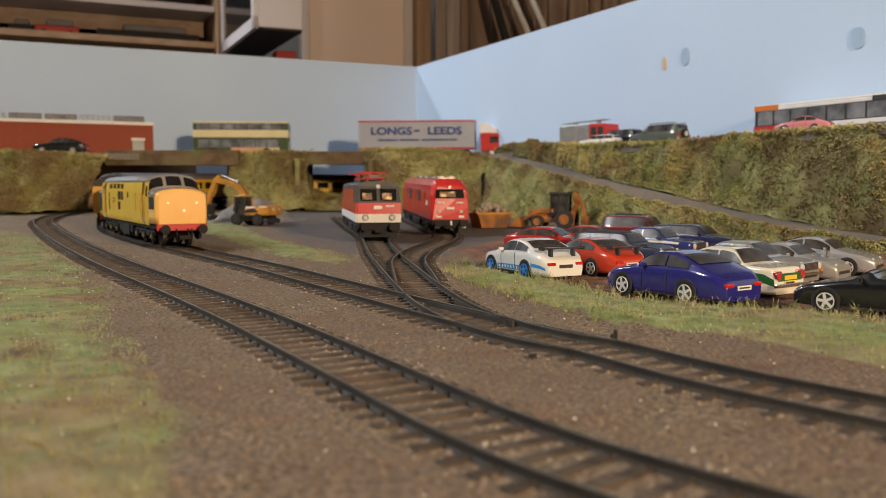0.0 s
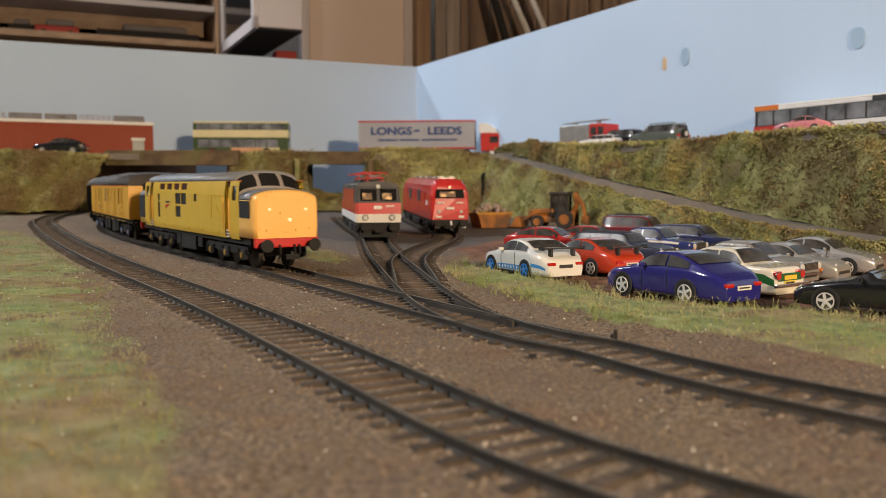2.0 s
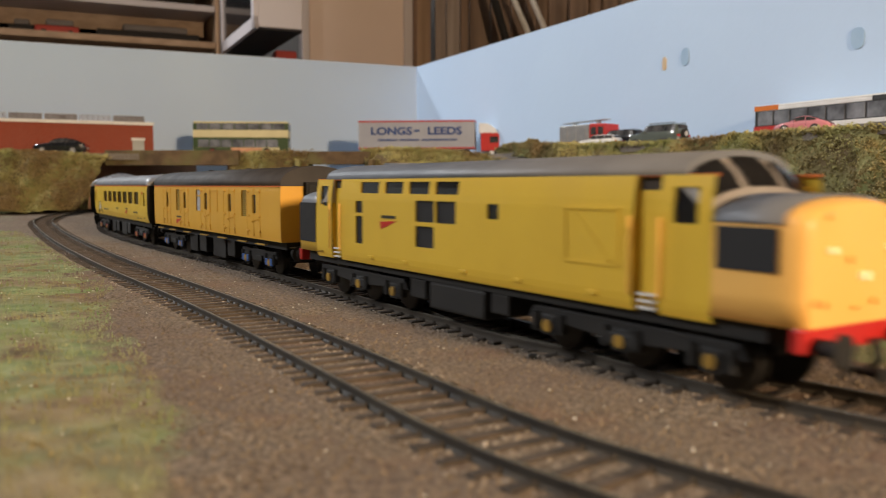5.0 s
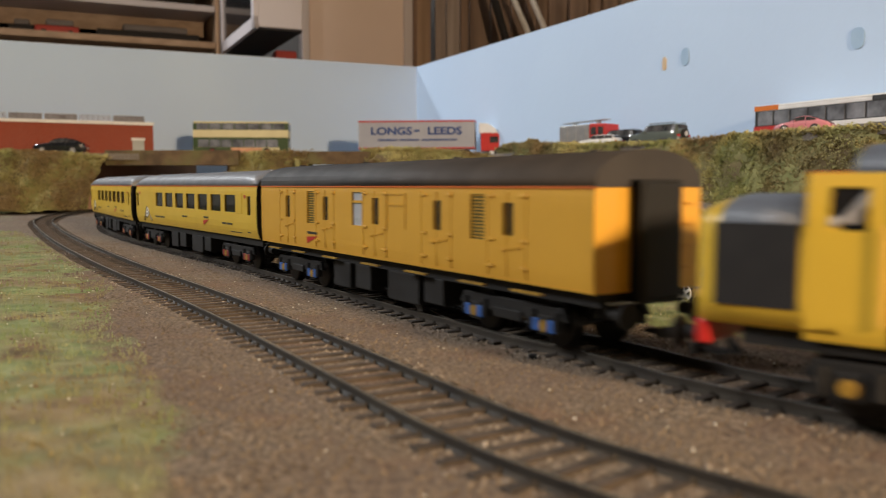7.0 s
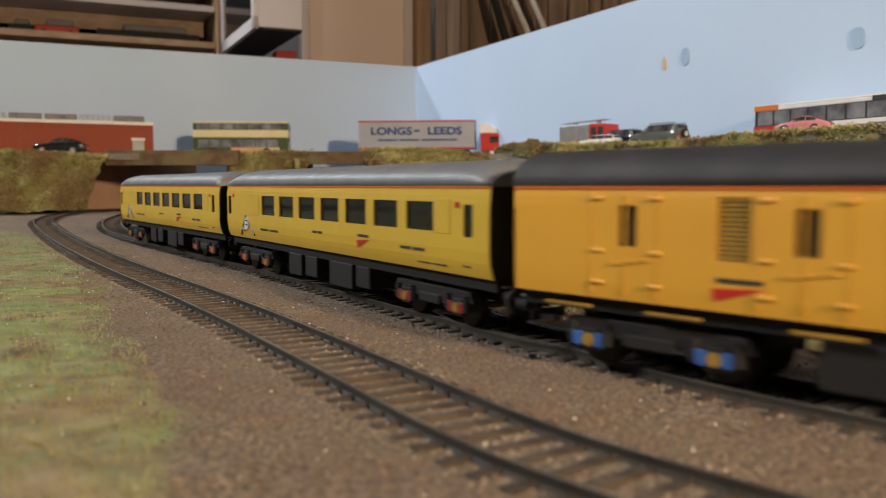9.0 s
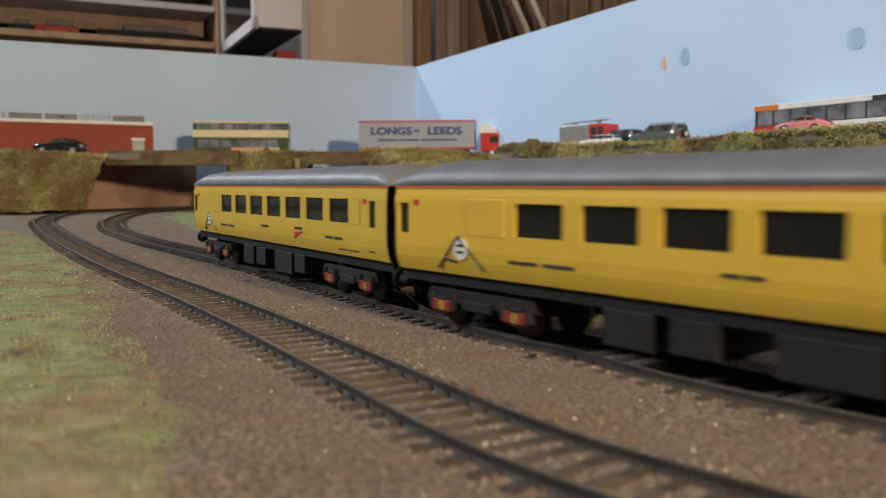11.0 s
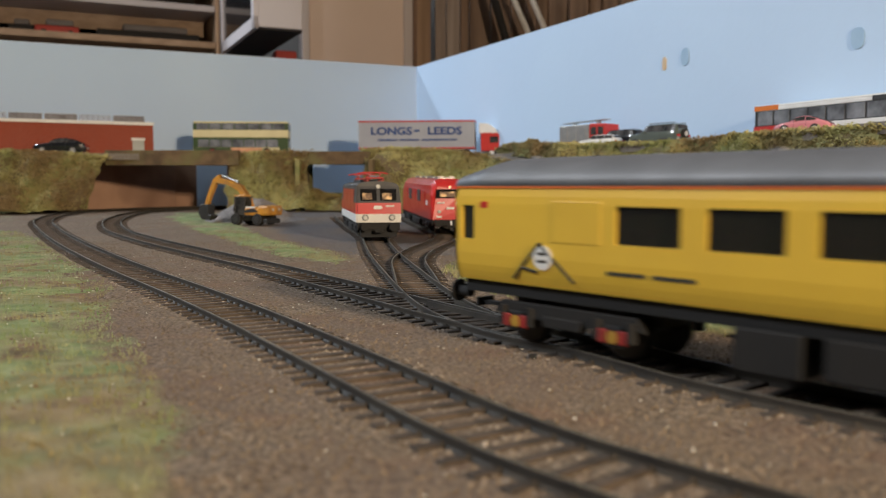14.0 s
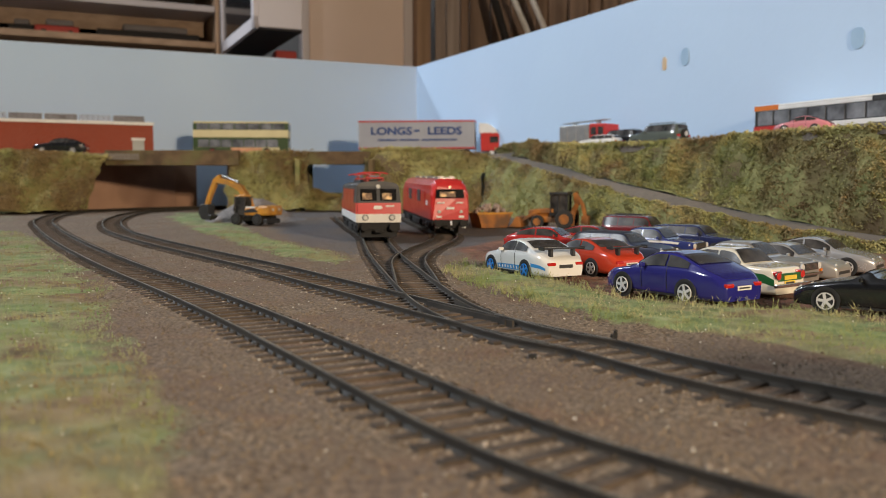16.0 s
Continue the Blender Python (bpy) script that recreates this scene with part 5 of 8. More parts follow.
locomotive = loco_37()
van = vehicle("brake_van", "yellow windowed brake van with dark roof and blue springs", 106, VAN_HOLES, van_side, M["van_yellow"], M["roof_dark"], 15.4, 47.4, True, 71, M["axle_yellow"], M["axle_blue"], van_extras)
coach_a = vehicle("passenger_coach", "yellow coach with seven dark windows and grey roof", 115, COACH_HOLES, coach_side, M["yellow"], M["roof_grey"], 15.0, 46.4, False, 80, M["axle_yellow"], M["spring_red"], coach_extras)
coach_b = copy_thing(coach_a, Matrix.Identity(4))
FRONT = [(0, 1.939), (1, 2.0215), (2, 2.107), (3, 2.196), (4, 2.290), (5, 2.387), (6, 2.485), (7, 2.581), (8, 2.676), (9, 2.769), (10, 2.861),
         (11.5, 2.997), (13, 3.133), (14.5, 3.2696), (15.2, 3.335), (16, 3.411)]
# vehicle and how far behind the train's front its two bogie centres ride
TRAIN = [(locomotive, 0.038, 0.162), (van, 0.2735, 0.4155), (coach_a, 0.498, 0.658), (coach_b, 0.738, 0.898)]

# ------------------------------------------------------------------ road vehicles
def paint(name, c, rough=0.22, coat=1.0, metal=0.0):
    if name not in M:
        M[name] = mat(name, c, tuple(v * 0.9 for v in c), scale=60, rough=rough, coat=coat, metal=metal, rvar=0.06)
    return M[name]


M["tyre"] = mat("tyre_rubber", (0.015, 0.015, 0.015), (0.028, 0.027, 0.025), scale=150, rough=0.8)
M["rim"] = mat("silver_rim", (0.72, 0.72, 0.70), (0.62, 0.62, 0.6), scale=80, rough=0.35, metal=0.15)
M["rim_blue"] = mat("blue_rim", (0.02, 0.25, 0.75), (0.02, 0.2, 0.6), scale=80, rough=0.4)
M["car_glass"] = mat("car_window", (0.018, 0.018, 0.019), (0.075, 0.070, 0.066), scale=110, rough=0.24, rvar=0.04)
M["car_glass"].node_tree.nodes["Principled BSDF"].inputs["Specular IOR Level"].default_value = 0.22
M["chrome"] = mat("chrome", (0.8, 0.8, 0.8), (0.7, 0.7, 0.7), scale=50, rough=0.15, metal=1.0)
M["tail_red"] = mat("tail_lamp_red", (0.55, 0.02, 0.015), (0.4, 0.015, 0.01), scale=90, rough=0.15, coat=0.8)
M["amber"] = mat("amber_lens", (0.75, 0.22, 0.02), (0.65, 0.18, 0.02), scale=90, rough=0.2)
M["lens"] = mat("clear_lens", (0.72, 0.72, 0.68), (0.5, 0.5, 0.48), scale=150, rough=0.12, coat=0.6)
M["plate_white"] = mat("plate_white", (0.75, 0.75, 0.70), (0.68, 0.68, 0.63), scale=60, rough=0.5)
M["plate_yellow"] = mat("plate_yellow", (0.72, 0.52, 0.06), (0.66, 0.47, 0.05), scale=60, rough=0.5)
M["trim_black"] = mat("trim_black", (0.02, 0.02, 0.02), (0.03, 0.03, 0.03), scale=90, rough=0.5)

SHAPES = {
    # length, width, ride, roof outline (share of length from the front, height), waist outline, wheels, wheel radius, cabin ends
    "coupe": dict(L=4.07, W=1.77, top=[(0, .50), (.02, .60), (.10, .72), (.24, .82), (.31, .90), (.40, 1.18), (.47, 1.28), (.56, 1.29), (.66, 1.22), (.80, 1.00), (.92, .82), (.98, .70), (1, .52)],
                  waist=[(0, .50), (.10, .68), (.28, .80), (.5, .86), (.75, .88), (.92, .78), (1, .52)], wheels=(.205, .735), r=.325, glass=(.30, .42, .635, .80), side=(.335, .76)),
    "saloon": dict(L=4.3, W=1.62, top=[(0, .55), (.01, .78), (.08, .82), (.28, .88), (.31, .92), (.40, 1.30), (.46, 1.38), (.62, 1.38), (.69, 1.32), (.77, .95), (.80, .92), (.97, .88), (1, .60)],
                   waist=[(0, .6), (.05, .80), (.3, .86), (.78, .90), (.97, .85), (1, .62)], wheels=(.18, .76), r=.30, glass=(.305, .43, .66, .78), side=(.33, .765)),
    "estate": dict(L=4.5, W=1.70, top=[(0, .55), (.01, .76), (.08, .84), (.27, .92), (.30, .95), (.38, 1.32), (.44, 1.40), (.80, 1.40), (.90, 1.33), (.965, .98), (.985, .85), (1, .60)],
                   waist=[(0, .6), (.05, .80), (.3, .90), (.9, .93), (.97, .85), (1, .62)], wheels=(.19, .78), r=.30, glass=(.295, .41, .90, .965), side=(.32, .93)),
    "hatch": dict(L=4.2, W=1.70, top=[(0, .50), (.015, .66), (.10, .76), (.28, .86), (.31, .90), (.41, 1.22), (.48, 1.31), (.64, 1.31), (.76, 1.20), (.92, .92), (.98, .85), (1, .58)],
                  waist=[(0, .55), (.05, .70), (.3, .82), (.8, .90), (.95, .86), (1, .6)], wheels=(.19, .76), r=.30, glass=(.305, .44, .70, .92), side=(.335, .84)),
    "offroad": dict(L=4.5, W=1.80, top=[(0, .65), (.01, .95), (.06, 1.05), (.25, 1.12), (.285, 1.16), (.355, 1.68), (.41, 1.76), (.90, 1.78), (.955, 1.70), (.985, 1.15), (1, .70)],
                    waist=[(0, .7), (.05, 1.02), (.3, 1.12), (.95, 1.12), (1, .75)], wheels=(.18, .76), r=.37, glass=(.28, .385, .945, .985), side=(.31, .95)),
    "open": dict(L=4.3, W=1.78, top=[(0, .48), (.02, .58), (.10, .70), (.26, .82), (.33, .88), (.41, 1.10), (.43, 1.12), (.45, .95), (.62, .93), (.66, 1.02), (.72, .98), (.90, .84), (.98, .72), (1, .52)],
                 waist=[(0, .48), (.10, .66), (.28, .80), (.5, .86), (.75, .88), (.92, .78), (1, .52)], wheels=(.20, .75), r=.33, glass=(.325, .42, .425, .445), side=(.34, .41)),
}


def car(name, label, shape, m, body, scale=1 / 77, rim=None, roof=None, rear_plate="plate_white", front_lens=True, extra=None, group="cars parked in the yard"):
    """A shaped body shell, with panes, wheels, lamps and bumpers as parts. Front along +x."""
    S = SHAPES[shape]
    L, W = S["L"] * scale, S["W"] * scale
    tx, tz = [p[0] for p in S["top"]], [p[1] * scale for p in S["top"]]
    wx, wz = [p[0] for p in S["waist"]], [p[1] * scale for p in S["waist"]]
    # soften the outlines' corners, most on the round coupes
    uu = np.linspace(0, 1, 241)
    kn = 15 if shape in ("coupe", "hatch", "open") else 7
    ker = np.hanning(kn + 2)[1:-1]
    ker /= ker.sum()

    def round_off(xs, zs):
        z = np.interp(uu, xs, zs)
        r = np.convolve(np.pad(z, kn // 2, mode="edge"), ker, mode="valid")
        w = np.clip(np.minimum(uu, 1 - uu) / 0.03, 0, 1)
        return r * w + z * (1 - w)

    tz, wz = round_off(tx, tz), round_off(wx, wz)
    marks = list(tx)
    tx = wx = uu
    zb = 0.16 * scale

    def half(u):
        e = max(0.0, abs(u - 0.5) * 2 - 0.58) / 0.42
        return W / 2 * (1 - (0.27 if shape in ("coupe", "open", "hatch") else 0.17) * e ** 2.4)

    def skin(u, q):
        """q 0 sill, 0.45 waist, 0.8 roof edge, 1 roof middle."""
        h = half(u)
        zt, zw = float(np.interp(u, tx, tz)), float(np.interp(u, wx, wz))
        zw = min(zw, zt - 0.015 * scale)
        lift = max(0.0, zt - zw)
        tum = 1 - 0.42 * min(1.0, lift / (0.5 * scale)) * 0.55
        if q <= 0.45:
            k = q / 0.45
            y = h * (0.93 + 0.07 * math.sin(min(1, k * 1.15) * math.pi * 0.62))
            return y if k < 0.98 else h * 0.965, zb + (zw - zb) * k
        if q <= 0.8:
            k = (q - 0.45) / 0.35
            return h * (0.965 + (tum * 0.93 - 0.965) * k), zw + (lift * 0.90) * k
        k = (q - 0.8) / 0.2
        y = h * tum * 0.93 * math.cos(k * math.pi / 2)
        return y, zw + lift * (0.90 + 0.10 * math.sin(k * math.pi / 2))

    T = empty(name, m, label, "car", group)
    us = sorted({*np.linspace(0, 1, 61), *marks})
    qs = [0, .08, .16, .25, .34, .41, .45, .5, .58, .66, .74, .8, .86, .92, 1.0]
    bm = bmesh.new()
    rows = []
    for u in us:
        r = []
        pts = [skin(u, q) for q in qs]
        for y, z in [(-a, c) for a, c in pts] + [(a, c) for a, c in pts[-2::-1]]:
            r.append(bm.verts.new(((0.5 - u) * L, y, z)))
        rows.append(r)
    for a, b in zip(rows, rows[1:]):
        for i in range(len(a) - 1):
            bm.faces.new((a[i], a[i + 1], b[i + 1], b[i])).smooth = True
        bm.faces.new((a[-1], a[0], b[0], b[-1]))
    bm.faces.new(rows[0])
    bm.faces.new(rows[-1][::-1])
    part("body", bm, body, T)

    def patch(nm, material, u0, u1, q0, q1, sides, off=0.00012, n=8, k=5, inset=0.0, lab=""):
        for sd in sides:
            b = bmesh.new()
            g = []
            for u in np.linspace(u0, u1, n):
                row = []
                for q in np.linspace(q0, q1, k):
                    y, z = skin(u, q)
                    y2, z2 = skin(u, min(1, q + 0.02))
                    y1, z1 = skin(u, max(0, q - 0.02))
                    tn = Vector((0, y2 - y1, z2 - z1))
                    nrm = Vector((0, tn.z, -tn.y))
                    nrm = nrm.normalized() if nrm.length > 1e-9 else Vector((0, 0, 1))
                    slope = (np.interp(min(1, u + .02), tx, tz) - np.interp(max(0, u - .02), tx, tz)) / (.04 * L)
                    row.append(b.verts.new(((0.5 - u) * L + (off * slope * 2.0 if q > 0.78 else 0), sd * (y + nrm.y * off), z + abs(nrm.z) * off + (off if q > 0.78 else 0))))
                g.append(row)
            for r, s in zip(g, g[1:]):
                for i in range(k - 1):
                    b.faces.new((r[i], r[i + 1], s[i + 1], s[i])).smooth = True
            part(nm, b, material, T, lab)

    g0, g1, g2, g3 = S["glass"]
    s0, s1 = S["side"]
    if roof is not None:
        patch("roof_panel", roof, g1 + 0.01, g2 - 0.005, 0.78, 1.0, (-1, 1), 0.0001)
    # windscreen and rear window: one sheet across both halves
    for nm, a, b_ in (("windscreen", g0 + 0.012, g1 - 0.012), ("rear_window", g2 + 0.012, g3 - 0.012)):
        bmw = bmesh.new()
        g = []
        for u in np.linspace(a, b_, 8):
            row = []
            for q in ((-.87, -.90, -.95, 1.0, .95, .90, .87) if nm == "rear_window" and shape == "coupe" else (-.835, -.88, -.94, 1.0, .94, .88, .835)):
                y, z = skin(u, abs(q))
                row.append(bmw.verts.new(((0.5 - u) * L + (0.0002 if nm == "windscreen" else -0.0002), y * (-1 if q < 0 else 1), z + 0.0002)))
            g.append(row)
        for r, s in zip(g, g[1:]):
            for i in range(6):
                bmw.faces.new((r[i], r[i + 1], s[i + 1], s[i])).smooth = True
        part(nm, bmw, M["car_glass"], T, "dark tinted glass")
    mid = (s0 + s1) / 2 + 0.02
    if shape != "open":
        spans = [(s0 + 0.012, mid - 0.008), (mid + 0.008, s1 - 0.012)]
        if shape in ("estate", "offroad"):
            t3 = (s1 - s0) / 3
            spans = [(s0 + 0.012, s0 + t3 - .006), (s0 + t3 + .006, s0 + 2 * t3 - .006), (s0 + 2 * t3 + .006, s1 - 0.012)]
        for a, b_ in spans:
            patch("side_window", M["car_glass"], a, b_, 0.49, 0.76, (-1, 1), 0.0003)
    # door seams and sill trim
    if shape != "open":
        for a in (s0 + 0.03, mid + 0.012):
            patch("door_seam", M["trim_black"], a, a + 0.005, 0.10, 0.47, (-1, 1), 0.00012, 2, 6)
    patch("sill_trim", M["trim_black"], 0.28, 0.68, 0.0, 0.04, (-1, 1), 0.00015, 6, 2)
    # wheels with arches
    for w in S["wheels"]:
        for sd in (-1, 1):
            r = S["r"] * 0.93 * scale
            x, y = (0.5 - w) * L, sd * (half(w) - 0.085 * scale)
            bmA = bmesh.new()
            cyl(bmA, r * 1.13, 0.03 * scale, pose(x, sd * (half(w) * 1.0), r * 1.03) @ X90, 28)
            part("wheel_arch", bmA, M["trim_black"], T)
            bmT = bmesh.new()
            cyl(bmT, r, 0.20 * scale, pose(x, y, r) @ X90, 28, bev=0.025 * scale)
            wh = part("wheel", bmT, M["tyre"], T)
            bmR = bmesh.new()
            cyl(bmR, r * 0.68, 0.02 * scale, pose(x, y + sd * 0.093 * scale, r) @ X90, 24)
            wr = part("rim_well", bmR, M["trim_black"], wh)
            bmS = bmesh.new()
            for k in range(5):
                box(bmS, -r * 0.11, r * 0.11, -0.012 * scale, 0.012 * scale, r * 0.08, r * 0.66, 0, pose(x, y + sd * 0.112 * scale, r) @ pose(0, 0, 0, 0, 72 * k + 11, 0))
            cyl(bmS, r * 0.17, 0.04 * scale, pose(x, y + sd * 0.112 * scale, r) @ X90, 14)
            for k in range(24):
                a0 = 2 * math.pi * k / 24
                box(bmS, -r * 0.095, r * 0.095, -0.013 * scale, 0.013 * scale, r * 0.62, r * 0.70, 0, pose(x, y + sd * 0.112 * scale, r) @ pose(0, 0, 0, 0, math.degrees(a0), 0))
            part("rim", bmS, rim or M["rim"], wh, "five-spoke rim")
    # lamps, plates, bumpers and mirrors
    for sd in (-1, 1):
        hw = half(0.03) * 0.66
        zf = float(np.interp(0.03, tx, tz))
        bmL = bmesh.new()
        cyl(bmL, 0.105 * scale, 0.05 * scale, pose(L * 0.478, sd * hw, zf * 0.90) @ pose(0, 0, 0, 0, 62, 0), 16, bev=0.01 * scale)
        part("headlamp", bmL, M["lens"], T, "clear round headlamp")
        zr = float(np.interp(0.97, wx, wz))
        bmL = bmesh.new()
        yr = half(0.985) * 0.80
        box(bmL, -L * 0.502, -L * 0.465, sd * (yr - 0.17 * scale), sd * (yr + 0.13 * scale), zr * 0.80, zr * 0.97, 0.03 * scale)
        part("tail_lamp", bmL, M["tail_red"], T, "red tail lamp")
        bmL = bmesh.new()
        um = s0 + 0.05
        ym, zm = skin(um, 0.47)
        box(bmL, (0.5 - um) * L - 0.04 * scale, (0.5 - um) * L + 0.05 * scale, sd * (ym - 0.02 * scale), sd * (ym + 0.17 * scale), zm + 0.0 * scale, zm + 0.12 * scale, 0.03 * scale)
        part("mirror", bmL, body, T)
    bmL = bmesh.new()
    box(bmL, -L * 0.503, -L * 0.49, -0.26 * scale, 0.26 * scale, 0.42 * scale, 0.53 * scale)
    pl = part("number_plate", bmL, M[rear_plate], T, "plain number plate")
    bmL = bmesh.new()
    box(bmL, -L * 0.5045, -L * 0.5025, -0.2 * scale, 0.2 * scale, 0.455 * scale, 0.495 * scale)
    part("plate_bar", bmL, M["trim_black"], pl)
    bmL = bmesh.new()
    box(bmL, L * 0.485, L * 0.502, -0.5 * scale, 0.5 * scale, 0.28 * scale, 0.40 * scale, 0.02 * scale)
    part("air_intake", bmL, M["trim_black"], T)
    if extra:
        extra(T, L, W, scale, skin, patch)
    return T


def spoiler(T, L, W, sc, skin, patch):
    b = bmesh.new()
    box(b, -0.47 * L, -0.40 * L, -W * 0.44, W * 0.44, 1.02 * sc, 1.06 * sc, 0.015 * sc)
    for s in (-1, 1):
        box(b, -0.46 * L, -0.42 * L, s * W * 0.22, s * W * 0.27, 0.78 * sc, 1.03 * sc)
        box(b, -0.475 * L, -0.40 * L, s * W * 0.43, s * W * 0.45, 0.99 * sc, 1.10 * sc)
    part("rear_wing", b, M["trim_black"], T, "black rear wing")


def stripes(T, L, W, sc, skin, patch):
    spoiler(T, L, W, sc, skin, patch)
    patch("side_stripe", M["stripe_blue"], 0.30, 0.66, 0.06, 0.17, (-1, 1), 0.0001, lab="blue side lettering stripe")
    patch("rear_stripe", M["stripe_blue"], 0.82, 0.97, 0.18, 0.26, (-1, 1), 0.0001)
    for k in range(7):
        patch("lettering", M["white"], 0.33 + 0.045 * k, 0.348 + 0.045 * k, 0.085, 0.145, (-1, 1), 0.0002, 3, 3)


def green_flash(T, L, W, sc, skin, patch):
    patch("side_flash", M["flash_green"], 0.52, 0.99, 0.20, 0.36, (-1, 1), 0.0001, lab="dark green side flash")
    b = bmesh.new()
    box(b, -0.503 * L, -0.494 * L, -W * 0.36, W * 0.36, 0.52 * sc, 0.74 * sc, 0.01 * sc)
    part("rear_panel", b, M["flash_green"], T, "dark green rear panel")
    b = bmesh.new()
    box(b, -0.508 * L, -0.502 * L, -0.3 * sc, 0.3 * sc, 0.56 * sc, 0.68 * sc)
    part("number_plate", b, M["plate_yellow"], T, "yellow number plate")
    for s in (-1, 1):
        b = bmesh.new()
        cyl(b, 0.105 * sc, 0.06 * sc, pose(-0.505 * L, s * W * 0.36, 0.68 * sc) @ Y90, 18, bev=0.02 * sc)
        part("round_tail_lamp", b, M["tail_red"], T, "round red tail lamp")
        b = bmesh.new()
        cyl(b, 0.125 * sc, 0.045 * sc, pose(-0.503 * L, s * W * 0.36, 0.68 * sc) @ Y90, 18)
        part("lamp_ring", b, M["chrome"], T, "chrome lamp ring")
    b = bmesh.new()
    box(b, -0.525 * L, -0.50 * L, -W * 0.47, W * 0.47, 0.36 * sc, 0.46 * sc, 0.02 * sc)
    part("bumper", b, M["chrome"], T, "chrome bumper")


def grille_front(T, L, W, sc, skin, patch):
    b = bmesh.new()
    box(b, 0.495 * L, 0.507 * L, -W * 0.30, W * 0.30, 0.52 * sc, 0.76 * sc, 0.02 * sc)
    g = part("grille", b, M["trim_black"], T)
    for k in range(6):
        b = bmesh.new()
        box(b, 0.507 * L, 0.511 * L, -W * 0.29, W * 0.29, (0.54 + 0.036 * k) * sc, (0.555 + 0.036 * k) * sc)
        part("grille_bar", b, M["chrome"], g)
    b = bmesh.new()
    box(b, 0.50 * L, 0.52 * L, -W * 0.47, W * 0.47, 0.36 * sc, 0.46 * sc, 0.02 * sc)
    part("bumper", b, M["chrome"], T, "chrome front bumper")
    for s in (-1, 1):
        b = bmesh.new()
        cyl(b, 0.12 * sc, 0.05 * sc, pose(0.50 * L, s * W * 0.385, 0.64 * sc) @ Y90, 16, bev=0.01 * sc)
        part("headlamp", b, M["lens"], T, "round headlamp")
        b = bmesh.new()
        box(b, 0.495 * L, 0.512 * L, s * W * 0.40, s * W * 0.48, 0.46 * sc, 0.54 * sc)
        part("indicator", b, M["amber"], T, "amber indicator")


def roof_rack(T, L, W, sc, skin, patch):
    for s in (-1, 1):
        b = bmesh.new()
        box(b, -0.42 * L, 0.08 * L, s * W * 0.34, s * W * 0.38, 1.78 * sc, 1.83 * sc, 0.01 * sc)
        part("roof_rail", b, M["trim_black"], T)
    b = bmesh.new()
    box(b, 0.494 * L, 0.506 * L, -W * 0.34, W * 0.34, 0.66 * sc, 0.86 * sc, 0.02 * sc)
    part("grille", b, M["trim_black"], T)


def spare_wheel(T, L, W, sc, skin, patch):
    roof_rack(T, L, W, sc, skin, patch)
    b = bmesh.new()
    cyl(b, 0.36 * sc, 0.18 * sc, pose(-0.515 * L, 0, 1.0 * sc) @ Y90, 24, bev=0.03 * sc)
    part("spare_wheel", b, M["tyre"], T)
    b = bmesh.new()
    cyl(b, 0.18 * sc, 0.02 * sc, pose(-0.537 * L, 0, 1.0 * sc) @ Y90, 18)
    part("spare_rim", b, M["rim"], T)


def white_stripe(T, L, W, sc, skin, patch):
    patch("side_stripe", M["white"], 0.04, 0.96, 0.36, 0.42, (-1, 1), 0.0001, lab="white waist stripe")
    grille_front(T, L, W, sc, skin, patch)


def seats_open(T, L, W, sc, skin, patch):
    for s in (-1, 1):
        b = bmesh.new()
        box(b, -0.14 * L, -0.07 * L, s * 0.12 * sc, s * 0.60 * sc, 0.75 * sc, 1.12 * sc, 0.05 * sc)
        part("seat", b, M["trim_black"], T)


M["stripe_blue"] = mat("stripe_blue", (0.05, 0.30, 0.68), (0.04, 0.25, 0.6), scale=60, rough=0.4)
M["flash_green"] = mat("flash_green", (0.02, 0.12, 0.035), (0.015, 0.09, 0.028), scale=60, rough=0.3, coat=0.5)


def stand(x, y, heading, z=None):
    return pose(x, y, surface(x, y) + 0.0001 if z is None else z, 0, 0, heading)


car("sports_car", "glossy dark blue sports coupe parked on red earth", "coupe", stand(0.0885, 0.3110, 123), paint("deep_blue_metallic", (0.022, 0.022, 0.19)), scale=1 / 71)
car("sports_car", "white sports coupe with blue wheels and black rear wing", "coupe", stand(0.0420, 0.3960, 117), paint("car_white", (0.80, 0.80, 0.77)), scale=1 / 72, rim=M["rim_blue"], rear_plate="trim_black", extra=stripes)
car("sports_car", "orange-red sports coupe with low black rear wing", "coupe", stand(0.0735, 0.4105, 121), paint("car_orange_red", (0.55, 0.055, 0.022)), scale=1 / 73, extra=spoiler)
car("saloon_car", "cream saloon car with dark green side flash", "saloon", stand(0.1150, 0.3410, 126), paint("car_cream", (0.74, 0.70, 0.58)), scale=1 / 73, rear_plate="plate_yellow", extra=green_flash)
car("saloon_car", "old silver grey saloon with chrome grille", "saloon", stand(0.1355, 0.370, -47), paint("car_silver_warm", (0.40, 0.38, 0.35), 0.3, 0.6, 0.5), extra=grille_front)
car("sports_car", "silver coupe parked nose towards the track", "coupe", stand(0.1600, 0.389, -45), paint("car_silver", (0.48, 0.48, 0.47), 0.28, 0.7, 0.5))
car("sports_car", "bright silver sports car with open air intakes", "coupe", stand(0.1840, 0.409, -40), paint("car_silver_cool", (0.52, 0.54, 0.57), 0.25, 0.8, 0.5), scale=1 / 73)
car("convertible", "black open sports car with silver wheels", "open", stand(0.1448, 0.2680, 139), paint("car_black", (0.010, 0.011, 0.014)), extra=seats_open)
car("hatchback", "red fastback coupe with pale windscreen", "hatch", stand(0.066, 0.515, -26), paint("car_red", (0.42, 0.03, 0.028)))
